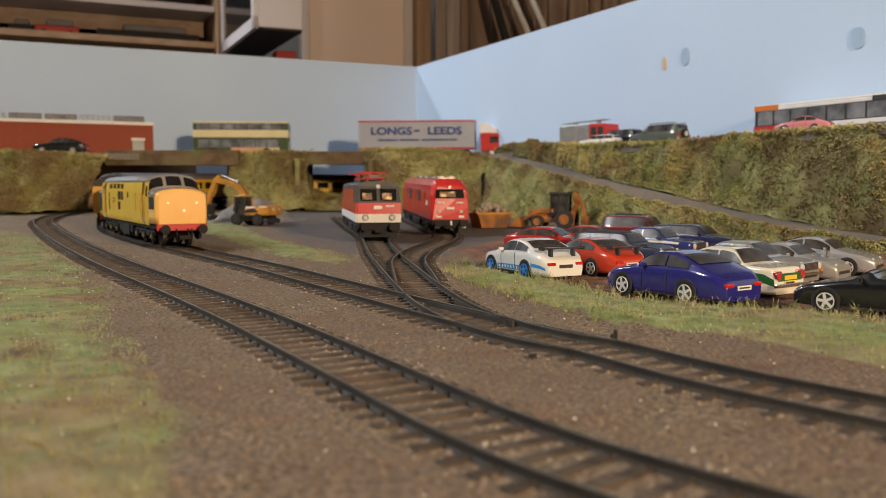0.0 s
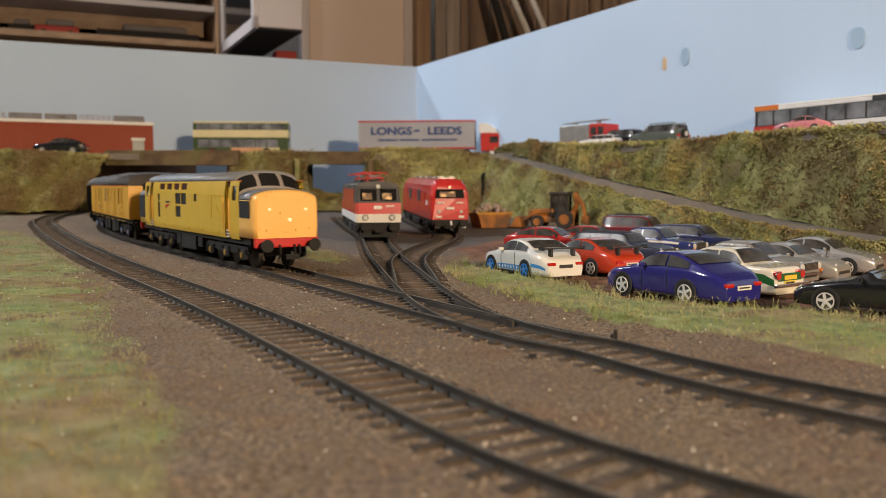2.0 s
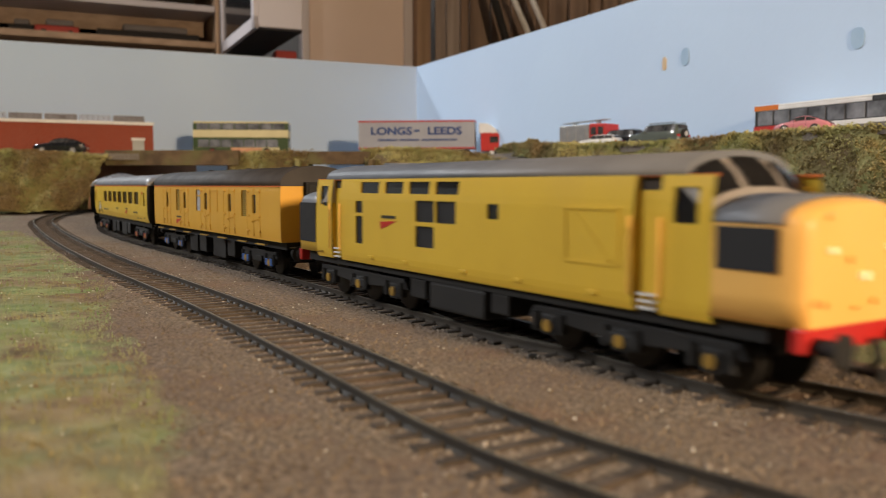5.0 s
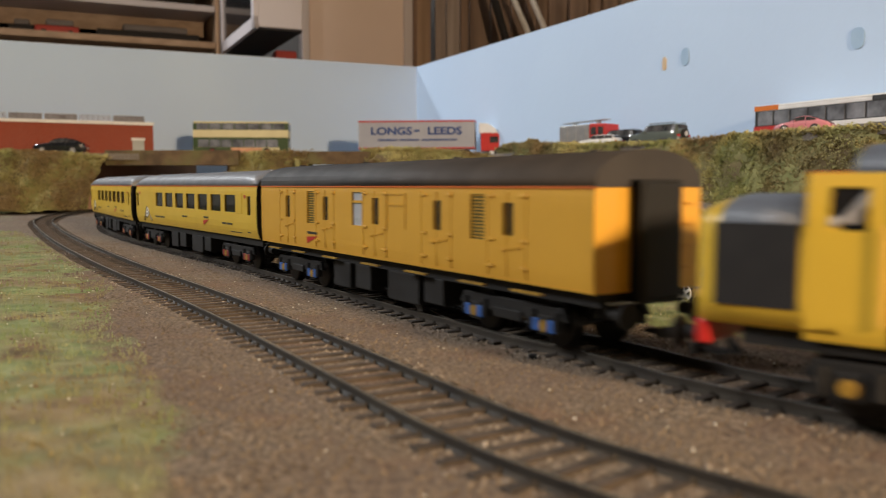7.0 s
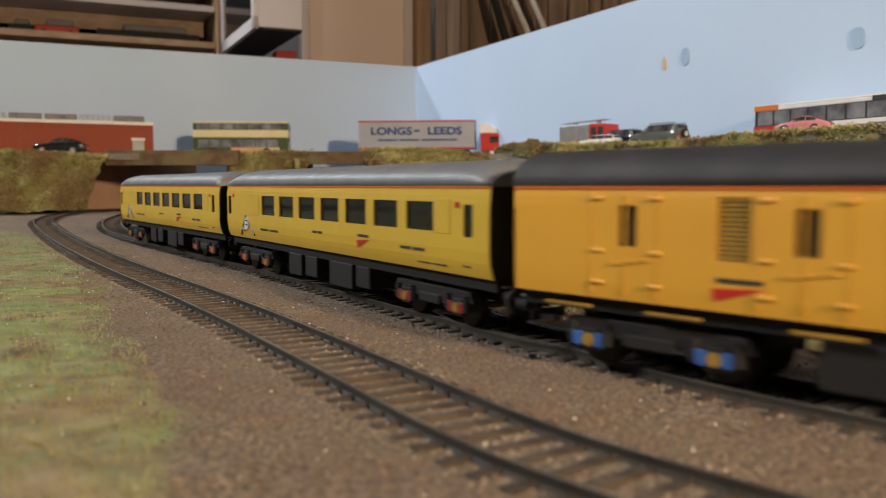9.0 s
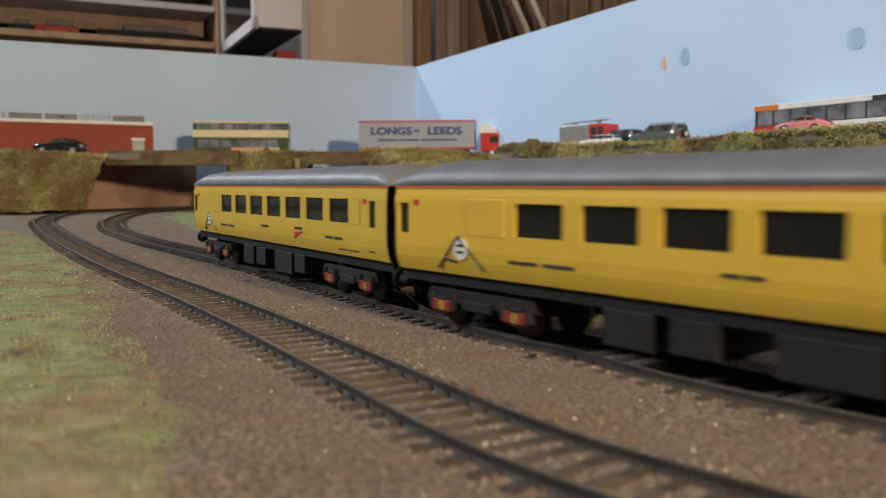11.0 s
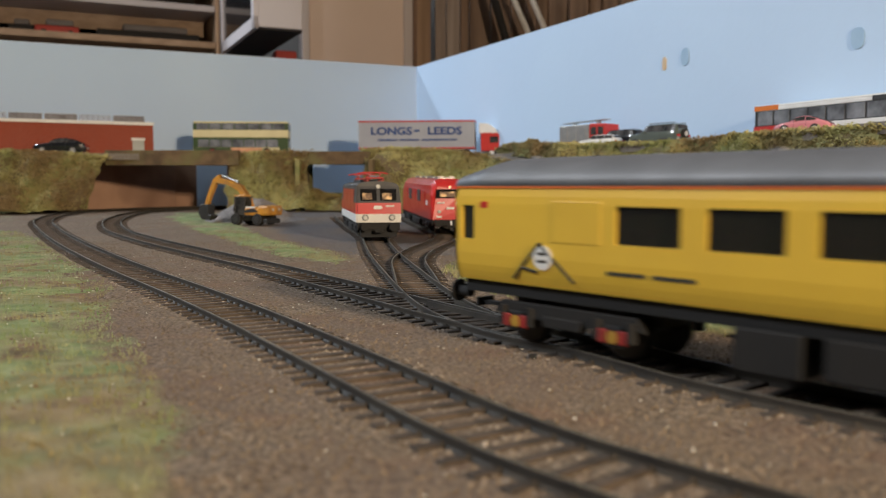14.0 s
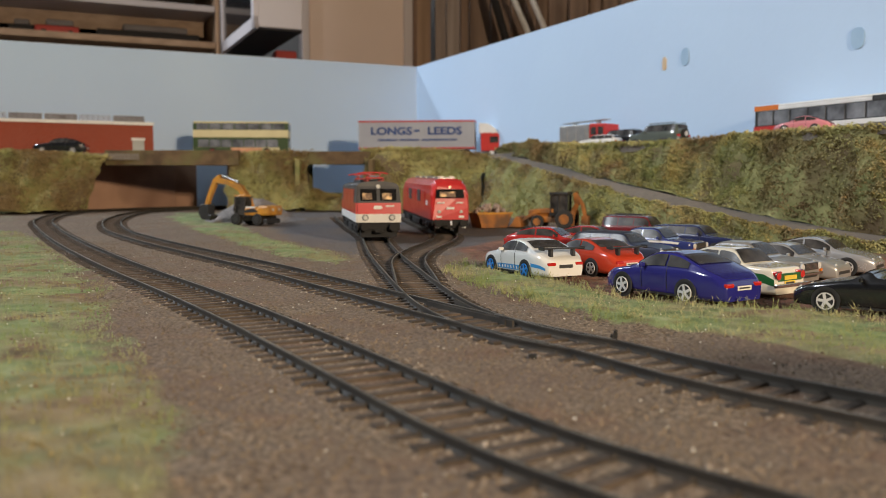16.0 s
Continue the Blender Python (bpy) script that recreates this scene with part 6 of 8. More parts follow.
car("hatchback", "dull red hatchback parked behind the coupes", "hatch", stand(0.100, 0.555, -24), paint("car_red_dull", (0.36, 0.03, 0.03)))
car("saloon_car", "dark blue estate with black bonnet and chrome grille", "estate", stand(0.098, 0.460, -42), paint("car_navy_dull", (0.03, 0.04, 0.08), 0.45, 0.2), roof=paint("car_roof_navy", (0.03, 0.035, 0.05), 0.6, 0.0), extra=grille_front)
car("saloon_car", "blue saloon with white waist stripe", "saloon", stand(0.124, 0.488, -40), paint("car_blue", (0.035, 0.05, 0.19)), extra=white_stripe)
car("estate_car", "navy blue estate car at the yard's edge", "estate", stand(0.157, 0.523, -40), paint("car_navy", (0.022, 0.03, 0.10)))
car("offroad_car", "maroon off-road car with roof rails", "offroad", stand(0.138, 0.583, -36), paint("car_maroon", (0.16, 0.02, 0.025)), scale=1 / 82, extra=roof_rack)
# on the upper road
car("saloon_car", "black car parked before the brick building", "hatch", stand(-0.492, 1.085, 190, UPPER), paint("car_black", (0.01, 0.011, 0.014)), scale=1 / 65, group="cars on the upper road")
car("offroad_car", "grey off-road car with spare wheel behind", "offroad", stand(0.2140, 0.835, 128, UPPER - 0.004), paint("car_grey_green", (0.10, 0.12, 0.105)), scale=1 / 75, extra=spare_wheel, group="cars on the upper road")
car("estate_car", "white car half hidden by the bank top", "estate", stand(0.168, 0.90, 135, UPPER - 0.002), paint("car_white", (0.8, 0.8, 0.77)), scale=1 / 92, group="cars on the upper road")
car("offroad_car", "black car beside the fire engine", "offroad", stand(0.195, 0.93, 132, UPPER - 0.001), paint("car_black", (0.01, 0.011, 0.014)), scale=1 / 82, group="cars on the upper road")
car("sports_car", "pink rounded coupe before the single-deck bus", "coupe", stand(0.2865, 0.668, 140, UPPER + 0.0005), paint("car_pink", (0.66, 0.25, 0.29)), scale=1 / 94, group="cars on the upper road")

# ------------------------------------------------------------------ parked locomotives
def on_siding(line, s, front, a, b):
    """Pose with the front at the given arc length; bogies ride a and b behind it."""
    pts = []
    for q in (front + a, front + b):
        x, y = np.interp(q, s, line[:, 0]), np.interp(q, s, line[:, 1])
        pts.append(np.array((x, y, float(ground_z(x, y)) + RAIL_TOP)))
    c, d = (pts[0] + pts[1]) / 2, pts[0] - pts[1]
    return pose(*c, 0, -math.degrees(math.atan2(d[2], np.hypot(d[0], d[1]))), math.degrees(math.atan2(d[1], d[0])))


M["oebb_red"] = mat("loco_red", (0.56, 0.03, 0.028), (0.50, 0.026, 0.025), scale=60, rough=0.32, coat=0.4)
M["loco_grey"] = mat("loco_dark_grey", (0.07, 0.07, 0.072), (0.05, 0.05, 0.052), scale=60, rough=0.5)
# cab light painted in: amber spots and a faint glow on flat plates
M["lit_cab"] = mat("lit_cab_interior", (0.80, 0.52, 0.24), (0.10, 0.05, 0.03), scale=170, rough=0.5, emit=0.10, lo=0.42, hi=0.56)
M["insulator"] = mat("red_brown_insulator", (0.35, 0.05, 0.035), (0.28, 0.04, 0.03), scale=90, rough=0.4)


def body_ring(bm, stations, closed_ends=True):
    """A shell through cross-sections, each (x, [(y, z), ...])."""
    rows = [[bm.verts.new((x * MM, y * MM, z * MM)) for y, z in sec] for x, sec in stations]
    n = len(rows[0])
    for a, b in zip(rows, rows[1:]):
        for i in range(n):
            bm.faces.new((a[i], a[(i + 1) % n], b[(i + 1) % n], b[i]))
    if closed_ends:
        bm.faces.new(rows[0])
        bm.faces.new(rows[-1][::-1])
    return bm


def electric_loco():
    i = int(np.argmin(np.abs(siding_a[:, 1] - 0.603)))
    T = empty("electric_locomotive", on_siding(siding_a, siding_a_s, siding_a_s[i], 0.035, 0.135),
              "red and white electric locomotive with folded pantographs and lit cab", "locomotive", "parked locomotives")
    H = 85.0  # half length

    def layer(name, z0, z1, w0, w1, x0, x1, material, label=""):
        bm = bmesh.new()
        body_ring(bm, [(s * xx, [(-w0 * k, z0), (w0 * k, z0), (w1 * k, z1), (-w1 * k, z1)]) for s, xx, k in ((-1, 0, 1),)] if False else
                  [(-x0 if j == 0 else x0, [(-w0, z0), (w0, z0), (w1, z1), (-w1, z1)]) for j in (0, 1)])
        for v in bm.verts:
            if v.co.z > (z0 + z1) / 2 * MM:
                v.co.x = math.copysign(x1 * MM, v.co.x)
        bmesh.ops.bevel(bm, geom=[e for e in bm.edges if abs(e.verts[0].co.z - e.verts[1].co.z) > 1e-5], offset=1.2 * MM, segments=2, affect="EDGES")
        return part(name, bm, material, T, label)

    layer("lower_body", 12.5, 18.6, 16.3, 16.4, H, H + 0.4, M["white"], "pale grey-white lower body band")
    layer("waist_body", 18.6, 26.6, 16.4, 16.4, H + 0.4, H, M["oebb_red"], "red waist band")
    layer("upper_body", 26.6, 38.4, 16.4, 15.4, H, H - 4.2, M["loco_grey"], "dark grey cab top")
    bm = bmesh.new()
    body_ring(bm, [(-62, [(-16.5, 26.4), (16.5, 26.4), (15.9, 36.4), (-15.9, 36.4)]), (62, [(-16.5, 26.4), (16.5, 26.4), (15.9, 36.4), (-15.9, 36.4)])])
    part("side_band", bm, M["oebb_red"], T, "red upper side")
    bm = bmesh.new()
    roof_shell(bm, -H + 4.5, H - 4.5, 15.2, 38.3, 42.2, 12, 0.0)
    part("roof", bm, M["loco_grey"], T)
    for sx in (1, -1):
        x = H - 1.6
        for y0, y1 in ((-13, -1.3), (1.3, 13)):
            bm = bmesh.new()
            f = [bm.verts.new((sx * (H + o) * MM, y * MM, z * MM)) for y, z, o in ((y0, 28.2, -0.35), (y1, 28.2, -0.35), (y1, 36.6, -3.4), (y0, 36.6, -3.4))]
            bm.faces.new(f)
            g = bmesh.ops.extrude_face_region(bm, geom=bm.faces[:])
            bmesh.ops.translate(bm, vec=(sx * 0.25 * MM, 0, 0), verts=[v for v in g["geom"] if isinstance(v, bmesh.types.BMVert)])
            w = part("windscreen", bm, M["pane_dark"], T)
            bm = bmesh.new()
            c = (y0 + y1) / 2
            f = [bm.verts.new((sx * (H + o) * MM, y * MM, z * MM)) for y, z, o in ((c - 4.4, 29.0, -0.2), (c + 2.6, 29.0, -0.2), (c + 2.6, 33.6, -1.9), (c - 4.4, 33.6, -1.9))]
            bm.faces.new(f)
            part("lit_interior", bm, M["lit_cab"] if sx > 0 else M["interior"], w, "warm lit cab interior")
        for s in (-1, 1):
            bm = bmesh.new()
            cyl(bm, 1.7 * MM, 1.2 * MM, pose(sx * (H + 0.5) * MM, s * 9.6 * MM, 16.0 * MM) @ Y90, 16, bev=0.2 * MM)
            part("headlamp", bm, M["lens"], T)
            bm = bmesh.new()
            cyl(bm, 2.3 * MM, 0.8 * MM, pose(sx * (H + 0.2) * MM, s * 9.6 * MM, 16.0 * MM) @ Y90, 16)
            part("lamp_ring", bm, M["loco_grey"], T)
        bm = bmesh.new()
        cyl(bm, 1.5 * MM, 2 * MM, pose(sx * (H - 3.0) * MM, 0, 38.4 * MM) @ Y90, 14, bev=0.2 * MM)
        part("top_lamp", bm, M["lens"], T)
        bar(T, "emblem", M["white"], sx * (H + 0.1), sx * (H + 0.7), -3.4, 2.4, 22.0, 24.6, 0.2, "white emblem block")
        bar(T, "number_bar", M["white"], sx * (H + 0.1), sx * (H + 0.6), 5.4, 11.0, 23.8, 24.8, 0, "pale number bar")
        bar(T, "buffer_beam", M["black"], sx * (H - 3), sx * (H + 0.2), -15.5, 15.5, 7.2, 12.5, 0.4)
        buffers(T, sx * H, sx, 9.4, 10.2)
        bm = bmesh.new()
        prism(bm, [((sx * (H - 4)) * MM, 2.5 * MM), ((sx * (H + 1)) * MM, 2.0 * MM), ((sx * (H - 1)) * MM, 7.3 * MM), ((sx * (H - 4)) * MM, 7.3 * MM)], -13 * MM, 13 * MM)
        part("snow_plough", bm, M["black"], T)
        # folded pantograph on four insulators
        px = sx * 48
        pg = None
        bm = bmesh.new()
        box(bm, (px - 12) * MM, (px + 12) * MM, -6.5 * MM, 6.5 * MM, 44.2 * MM, 45.2 * MM, 0.2 * MM)
        for s in (-1, 1):
            tube(bm, [((px - 11) * MM, s * 5 * MM, 45.2 * MM), ((px + 11) * MM, s * 3.6 * MM, 47.0 * MM)], 0.6 * MM)
            tube(bm, [((px + 11) * MM, s * 3.6 * MM, 47.0 * MM), ((px - 10) * MM, s * 6.5 * MM, 48.2 * MM)], 0.5 * MM)
        for o in (-10.5, -8.5):
            tube(bm, [((px + o) * MM, -12 * MM, 48.0 * MM), ((px + o) * MM, -8 * MM, 48.9 * MM), ((px + o) * MM, 8 * MM, 48.9 * MM), ((px + o) * MM, 12 * MM, 48.0 * MM)], 0.55 * MM)
        pg = part("pantograph", bm, M["oebb_red"], T, "folded red pantograph")
        for ax in (-9, 9):
            for s in (-1, 1):
                bm = bmesh.new()
                for k in range(3):
                    cyl(bm, 1.5 * MM, 0.7 * MM, pose((px + ax) * MM, s * 5.5 * MM, (41.6 + 1.0 * k) * MM), 10)
                cyl(bm, 0.9 * MM, 3.4 * MM, pose((px + ax) * MM, s * 5.5 * MM, 42.6 * MM), 8)
                part("insulator", bm, M["insulator"], pg)
    bm = bmesh.new()
    for x, w in ((0, 16), (22, 8), (-22, 8)):
        box(bm, (x - w) * MM, (x + w) * MM, -9 * MM, 9 * MM, 41 * MM, 43.6 * MM, 0.6 * MM)
    part("roof_equipment", bm, M["loco_grey"], T)
    bm = bmesh.new()
    tube(bm, [(-55 * MM, 3 * MM, 46 * MM), (0, 3 * MM, 46.4 * MM), (55 * MM, 3 * MM, 46 * MM)], 0.5 * MM)
    tube(bm, [(0, 3 * MM, 43 * MM), (0, 3 * MM, 46.4 * MM)], 0.6 * MM)
    part("roof_line", bm, M["steel"], T)
    bm = bmesh.new()
    box(bm, -H * 0.97 * MM, H * 0.97 * MM, -14 * MM, 14 * MM, 9 * MM, 12.6 * MM)
    box(bm, -20 * MM, 20 * MM, -15 * MM, 15 * MM, 3.5 * MM, 9.2 * MM, 0.8 * MM)
    part("underframe", bm, M["black"], T)
    for cx in (50, -50):
        bogie(T, cx, (-18, 18), 6.4, 14.6, M["black"])
    return T


def diesel_loco():
    i = int(np.argmin(np.abs(siding_b[:, 1] - 0.675)))
    T = empty("diesel_locomotive", on_siding(siding_b, siding_b_s, siding_b_s[i], 0.035, 0.165),
              "bright red rounded diesel locomotive parked on a siding", "locomotive", "parked locomotives")
    H = 100.0
    half = [(16.0, 12.0), (16.2, 22), (16.0, 33), (14.6, 39.5), (11.0, 43.6), (5.5, 45.0)]
    sec = [(-y, z) for y, z in half] + [(y, z) for y, z in half[::-1]]

    def squash(k, dz):
        return [(y * k, z - dz * max(0, (z - 24) / 20)) for y, z in sec]

    bm = bmesh.new()
    body_ring(bm, [(-H, squash(0.9, 5)), (-H + 2.5, squash(0.97, 2)), (-H + 12, sec), (H - 12, sec), (H - 2.5, squash(0.97, 2)), (H, squash(0.9, 5))])
    for v in bm.verts:
        if abs(v.co.x) > (H - 4) * MM and v.co.z > 27 * MM:
            v.co.x -= math.copysign(0.34 * (v.co.z - 27 * MM), v.co.x)
    for f in bm.faces:
        f.smooth = False
    part("body", bm, M["oebb_red"], T, "glossy red body shell")
    for sx in (1, -1):
        bm = bmesh.new()
        f = [bm.verts.new((sx * (H + 0.5 - 0.36 * (z - 27)) * MM, y * MM, z * MM)) for y, z in ((-11.8, 29.6), (11.8, 29.6), (11.0, 36.6), (-11.0, 36.6))]
        bm.faces.new(f)
        g = bmesh.ops.extrude_face_region(bm, geom=bm.faces[:])
        bmesh.ops.translate(bm, vec=(-sx * 0.8 * MM, 0, 0), verts=[v for v in g["geom"] if isinstance(v, bmesh.types.BMVert)])
        w = part("windscreen", bm, M["pane_dark"], T)
        bm = bmesh.new()
        f = [bm.verts.new((sx * (H + 0.7 - 0.36 * (z - 27)) * MM, y * MM, z * MM)) for y, z in ((-8.5, 30.4), (4.5, 30.4), (4.5, 34.6), (-8.5, 34.6))]
        bm.faces.new(f)
        part("lit_interior", bm, M["lit_cab"] if sx > 0 else M["interior"], w, "warm lit cab interior")
        for s in (-1, 1):
            bar(T, "grip_panel", M["white"], sx * (H - 0.2), sx * (H + 0.5), s * 4.8, s * 10.6, 25.2, 26.2, 0.1, "pale handrail plate")
            bar(T, "lower_panel", M["white"], sx * (H - 0.2), sx * (H + 0.5), s * 7.0, s * 11.4, 13.4, 15.2, 0.3, "white lamp cluster")
            bm = bmesh.new()
            cyl(bm, 1.3 * MM, 1.0 * MM, pose(sx * (H + 0.2) * MM, s * 9.0 * MM, 18.6 * MM) @ Y90, 14)
            part("headlamp", bm, M["lens"], T)
            bm = bmesh.new()
            box(bm, sx * (H - 1) * MM, sx * (H + 2.2) * MM, s * 9.4 * MM, s * 12.6 * MM, 5.2 * MM, 9.4 * MM, 0.5 * MM)
            part("coupling_guard", bm, M["white"], T, "white painted buffer")
        bar(T, "emblem", M["white"], sx * (H - 0.1), sx * (H + 0.4), -3.2, 3.2, 20.4, 22.2, 0.2, "pale emblem block")
        bm = bmesh.new()
        cyl(bm, 1.0 * MM, 1.0 * MM, pose(sx * (H - 3.2) * MM, 0, 38.2 * MM) @ Y90, 12)
        part("top_lamp", bm, M["lamp_on"] if sx > 0 else M["lens"], T)
        bar(T, "buffer_beam", M["black"], sx * (H - 4), sx * (H - 0.2), -15, 15, 7, 12.2, 0.4)
        buffers(T, sx * (H - 1), sx, 9.0, 10.2)
        bm = bmesh.new()
        tube(bm, [(sx * (H + 0.5) * MM, 0.5 * MM, 11 * MM), (sx * (H + 2.5) * MM, 0.5 * MM, 7 * MM), (sx * (H + 1) * MM, 0.5 * MM, 4.5 * MM)], 0.7 * MM)
        part("brake_hose", bm, M["white"], T, "pale brake hose")
    for s in (-1, 1):
        for x in (-60, -30, 0, 30, 58):
            bar(T, "side_grille", M["loco_grey"] if x in (-30, 30) else M["oebb_red"], x - 9, x + 9, s * 16.0, s * 16.5, 25, 35, 0.2)
        bar(T, "emblem", M["white"], 74, 82, s * 15.9, s * 16.35, 23, 27, 0.2, "pale side emblem")
    bm = bmesh.new()
    for x, w in ((-55, 14), (-15, 12), (25, 16), (62, 10)):
        box(bm, (x - w) * MM, (x + w) * MM, -6 * MM, 6 * MM, 44 * MM, 46.2 * MM, 0.5 * MM)
    part("roof_hatch", bm, M["steel"], T, "silver roof hatches")
    for x in (84, 70):
        for s in (-1, 1):
            bm = bmesh.new()
            cyl(bm, 1.1 * MM, 3 * MM, pose(x * MM, s * 4.5 * MM, 45.6 * MM) @ Y90, 10, r2=1.6 * MM)
            part("horn", bm, M["white"], T)
    bm = bmesh.new()
    box(bm, -H * 0.97 * MM, H * 0.97 * MM, -14 * MM, 14 * MM, 9 * MM, 12.2 * MM)
    box(bm, -26 * MM, 26 * MM, -15 * MM, 15 * MM, 3.5 * MM, 9.2 * MM, 0.8 * MM)
    part("underframe", bm, M["black"], T)
    for cx in (65, -65):
        bogie(T, cx, (-16, 16), 6.2, 14.4, M["black"])
    return T


electric_loco()
diesel_loco()

# ------------------------------------------------------------------ diggers, skip and gravel
M["digger_yellow"] = mat("machine_yellow", (0.62, 0.30, 0.03), (0.52, 0.24, 0.025), scale=70, rough=0.45, c3=(0.36, 0.18, 0.04), scale2=60)
M["gravel"] = mat("grey_gravel_heap", (0.17, 0.15, 0.14), (0.30, 0.27, 0.25), scale=420, rough=0.95, bump=0.001)


def limb(parent, name, pts, w0, w1, depth, material):
    """A tapered boom through side-view points."""
    bm = bmesh.new()
    P = [Vector((a, 0, c)) for a, c in pts]
    rows = []
    for i, p in enumerate(P):
        d = (P[min(i + 1, len(P) - 1)] - P[max(i - 1, 0)]).normalized()
        n = Vector((-d.z, 0, d.x))
        w = w0 + (w1 - w0) * i / (len(P) - 1)
        rows.append([bm.verts.new(p + n * w * s + Vector((0, depth * e, 0))) for s, e in ((1, 1), (1, -1), (-1, -1), (-1, 1))])
    for a, b in zip(rows, rows[1:]):
        for i in range(4):
            bm.faces.new((a[i], a[(i + 1) % 4], b[(i + 1) % 4], b[i]))
    bm.faces.new(rows[0])
    bm.faces.new(rows[-1][::-1])
    return part(name, bm, material, parent)


def excavator():
    x, y = -0.189, 0.835
    T = empty("excavator", pose(x, y, surface(x, y) + 0.0005, 0, 0, 158), "orange-yellow wheeled excavator with bent digging arm", "excavator")
    T.scale = (0.9, 0.9, 0.9)
    Y = M["digger_yellow"]
    b = bmesh.new()
    box(b, -0.020, 0.020, -0.008, 0.008, 0.0045, 0.009, 0.001)
    box(b, -0.026, -0.020, -0.013, 0.013, 0.002, 0.007, 0.0008)
    part("chassis", b, M["trim_black"], T)
    for ax in (-0.014, 0.014):
        for s in (-1, 1):
            b = bmesh.new()
            cyl(b, 0.0065, 0.007, pose(ax, s * 0.0115, 0.0065) @ X90, 22, bev=0.0008)
            w = part("wheel", b, M["tyre"], T)
            b = bmesh.new()
            cyl(b, 0.0034, 0.0006, pose(ax, s * 0.0152, 0.0065) @ X90, 16)
            part("hub", b, M["trim_black"], w)
    b = bmesh.new()
    box(b, -0.027, 0.004, -0.014, 0.014, 0.0105, 0.0195, 0.002)
    box(b, -0.029, -0.014, -0.0142, 0.0142, 0.0105, 0.0215, 0.0025)
    up = part("upper_body", b, Y, T, "orange engine housing")
    for s in (-1, 1):
        b = bmesh.new()
        prism(b, [(-0.016, 0.0145), (0.002, 0.0135), (0.002, 0.0165), (-0.010, 0.0185)], s * 0.0140, s * 0.0146)
        part("side_panel", b, M["trim_black"], up)
        b = bmesh.new()
        box(b, -0.012, 0.0, s * 0.0141, s * 0.0147, 0.0188, 0.0205)
        part("name_bar", b, M["white"], up, "white side stripe")
    for y0 in (0.006, -0.006):
        b = bmesh.new()
        cyl(b, 0.0016, 0.001, pose(-0.0294, y0, 0.017) @ Y90, 12)
        part("rear_lamp", b, M["lens"], up)
    b = bmesh.new()
    prism(b, [(0.002, 0.0105), (0.016, 0.0105), (0.018, 0.017), (0.0145, 0.0315), (0.003, 0.0315)], 0.0015, 0.0135, 0.0008)
    cab = part("cab", b, M["car_glass"], T, "dark glazed cab")
    b = bmesh.new()
    box(b, 0.002, 0.0155, 0.001, 0.014, 0.0312, 0.033, 0.0006)
    part("cab_roof", b, Y, cab)
    for q in ((0.0025, 0.0015), (0.0025, 0.0135), (0.0155, 0.0135), (0.0155, 0.0015)):
        b = bmesh.new()
        tube(b, [(q[0], q[1], 0.0105), (q[0] - 0.0005, q[1], 0.0315)], 0.0007)
        part("cab_post", b, M["trim_black"], cab)
    b = limb(T, "boom", [(0.006, 0.014), (0.010, 0.028), (0.020, 0.041), (0.035, 0.047), (0.050, 0.049)], 0.0042, 0.0026, 0.003, Y)
    b.location.y = -0.004
    a = limb(T, "stick", [(0.046, 0.053), (0.053, 0.049), (0.062, 0.030), (0.066, 0.020)], 0.003, 0.0022, 0.0024, Y)
    a.location.y = -0.004
    b = bmesh.new()
    tube(b, [(0.022, -0.004, 0.047), (0.044, -0.004, 0.0545)], 0.0014)
    part("hydraulic_ram", b, M["steel"], T)
    b = bmesh.new()
    prism(b, [(0.060, 0.022), (0.071, 0.022), (0.074, 0.013), (0.070, 0.005), (0.060, 0.004), (0.054, 0.009), (0.060, 0.011)], -0.010, 0.002, 0.0006)
    part("bucket", b, M["trim_black"], T, "black digging bucket")
    return T


def heap(name, x, y, rx, ry, h, material, label, seed):
    bm = bmesh.new()
    n, m = 40, 16
    rows = []
    for j in range(m + 1):
        r = j / m
        row = []
        for i in range(n):
            t = 2 * math.pi * i / n
            px, py = x + rx * r * math.cos(t), y + ry * r * math.sin(t)
            z = h * (math.cos(math.pi * min(1, r)) * 0.5 + 0.5) * (1 + 0.25 * noise.noise(Vector((px * 60, py * 60, seed)))) + 0.0007 * noise.noise(Vector((px * 400, py * 400, seed)))
            row.append(bm.verts.new((px, py, float(ground_z(px, py)) - 0.0008 + z)))
        rows.append(row)
    for a, b in zip(rows, rows[1:]):
        for i in range(n):
            bm.faces.new((a[i], a[(i + 1) % n], b[(i + 1) % n], b[i]))
    bmesh.ops.remove_doubles(bm, verts=bm.verts[:], dist=1e-6)
    for f in bm.faces:
        f.smooth = True
    return tagged(part(name, bm, material), label, "gravel heap")


M["digger_rust"] = mat("rusty_machine_orange", (0.40, 0.15, 0.022), (0.28, 0.10, 0.02), scale=90, rough=0.6, c3=(0.14, 0.07, 0.03), scale2=70)


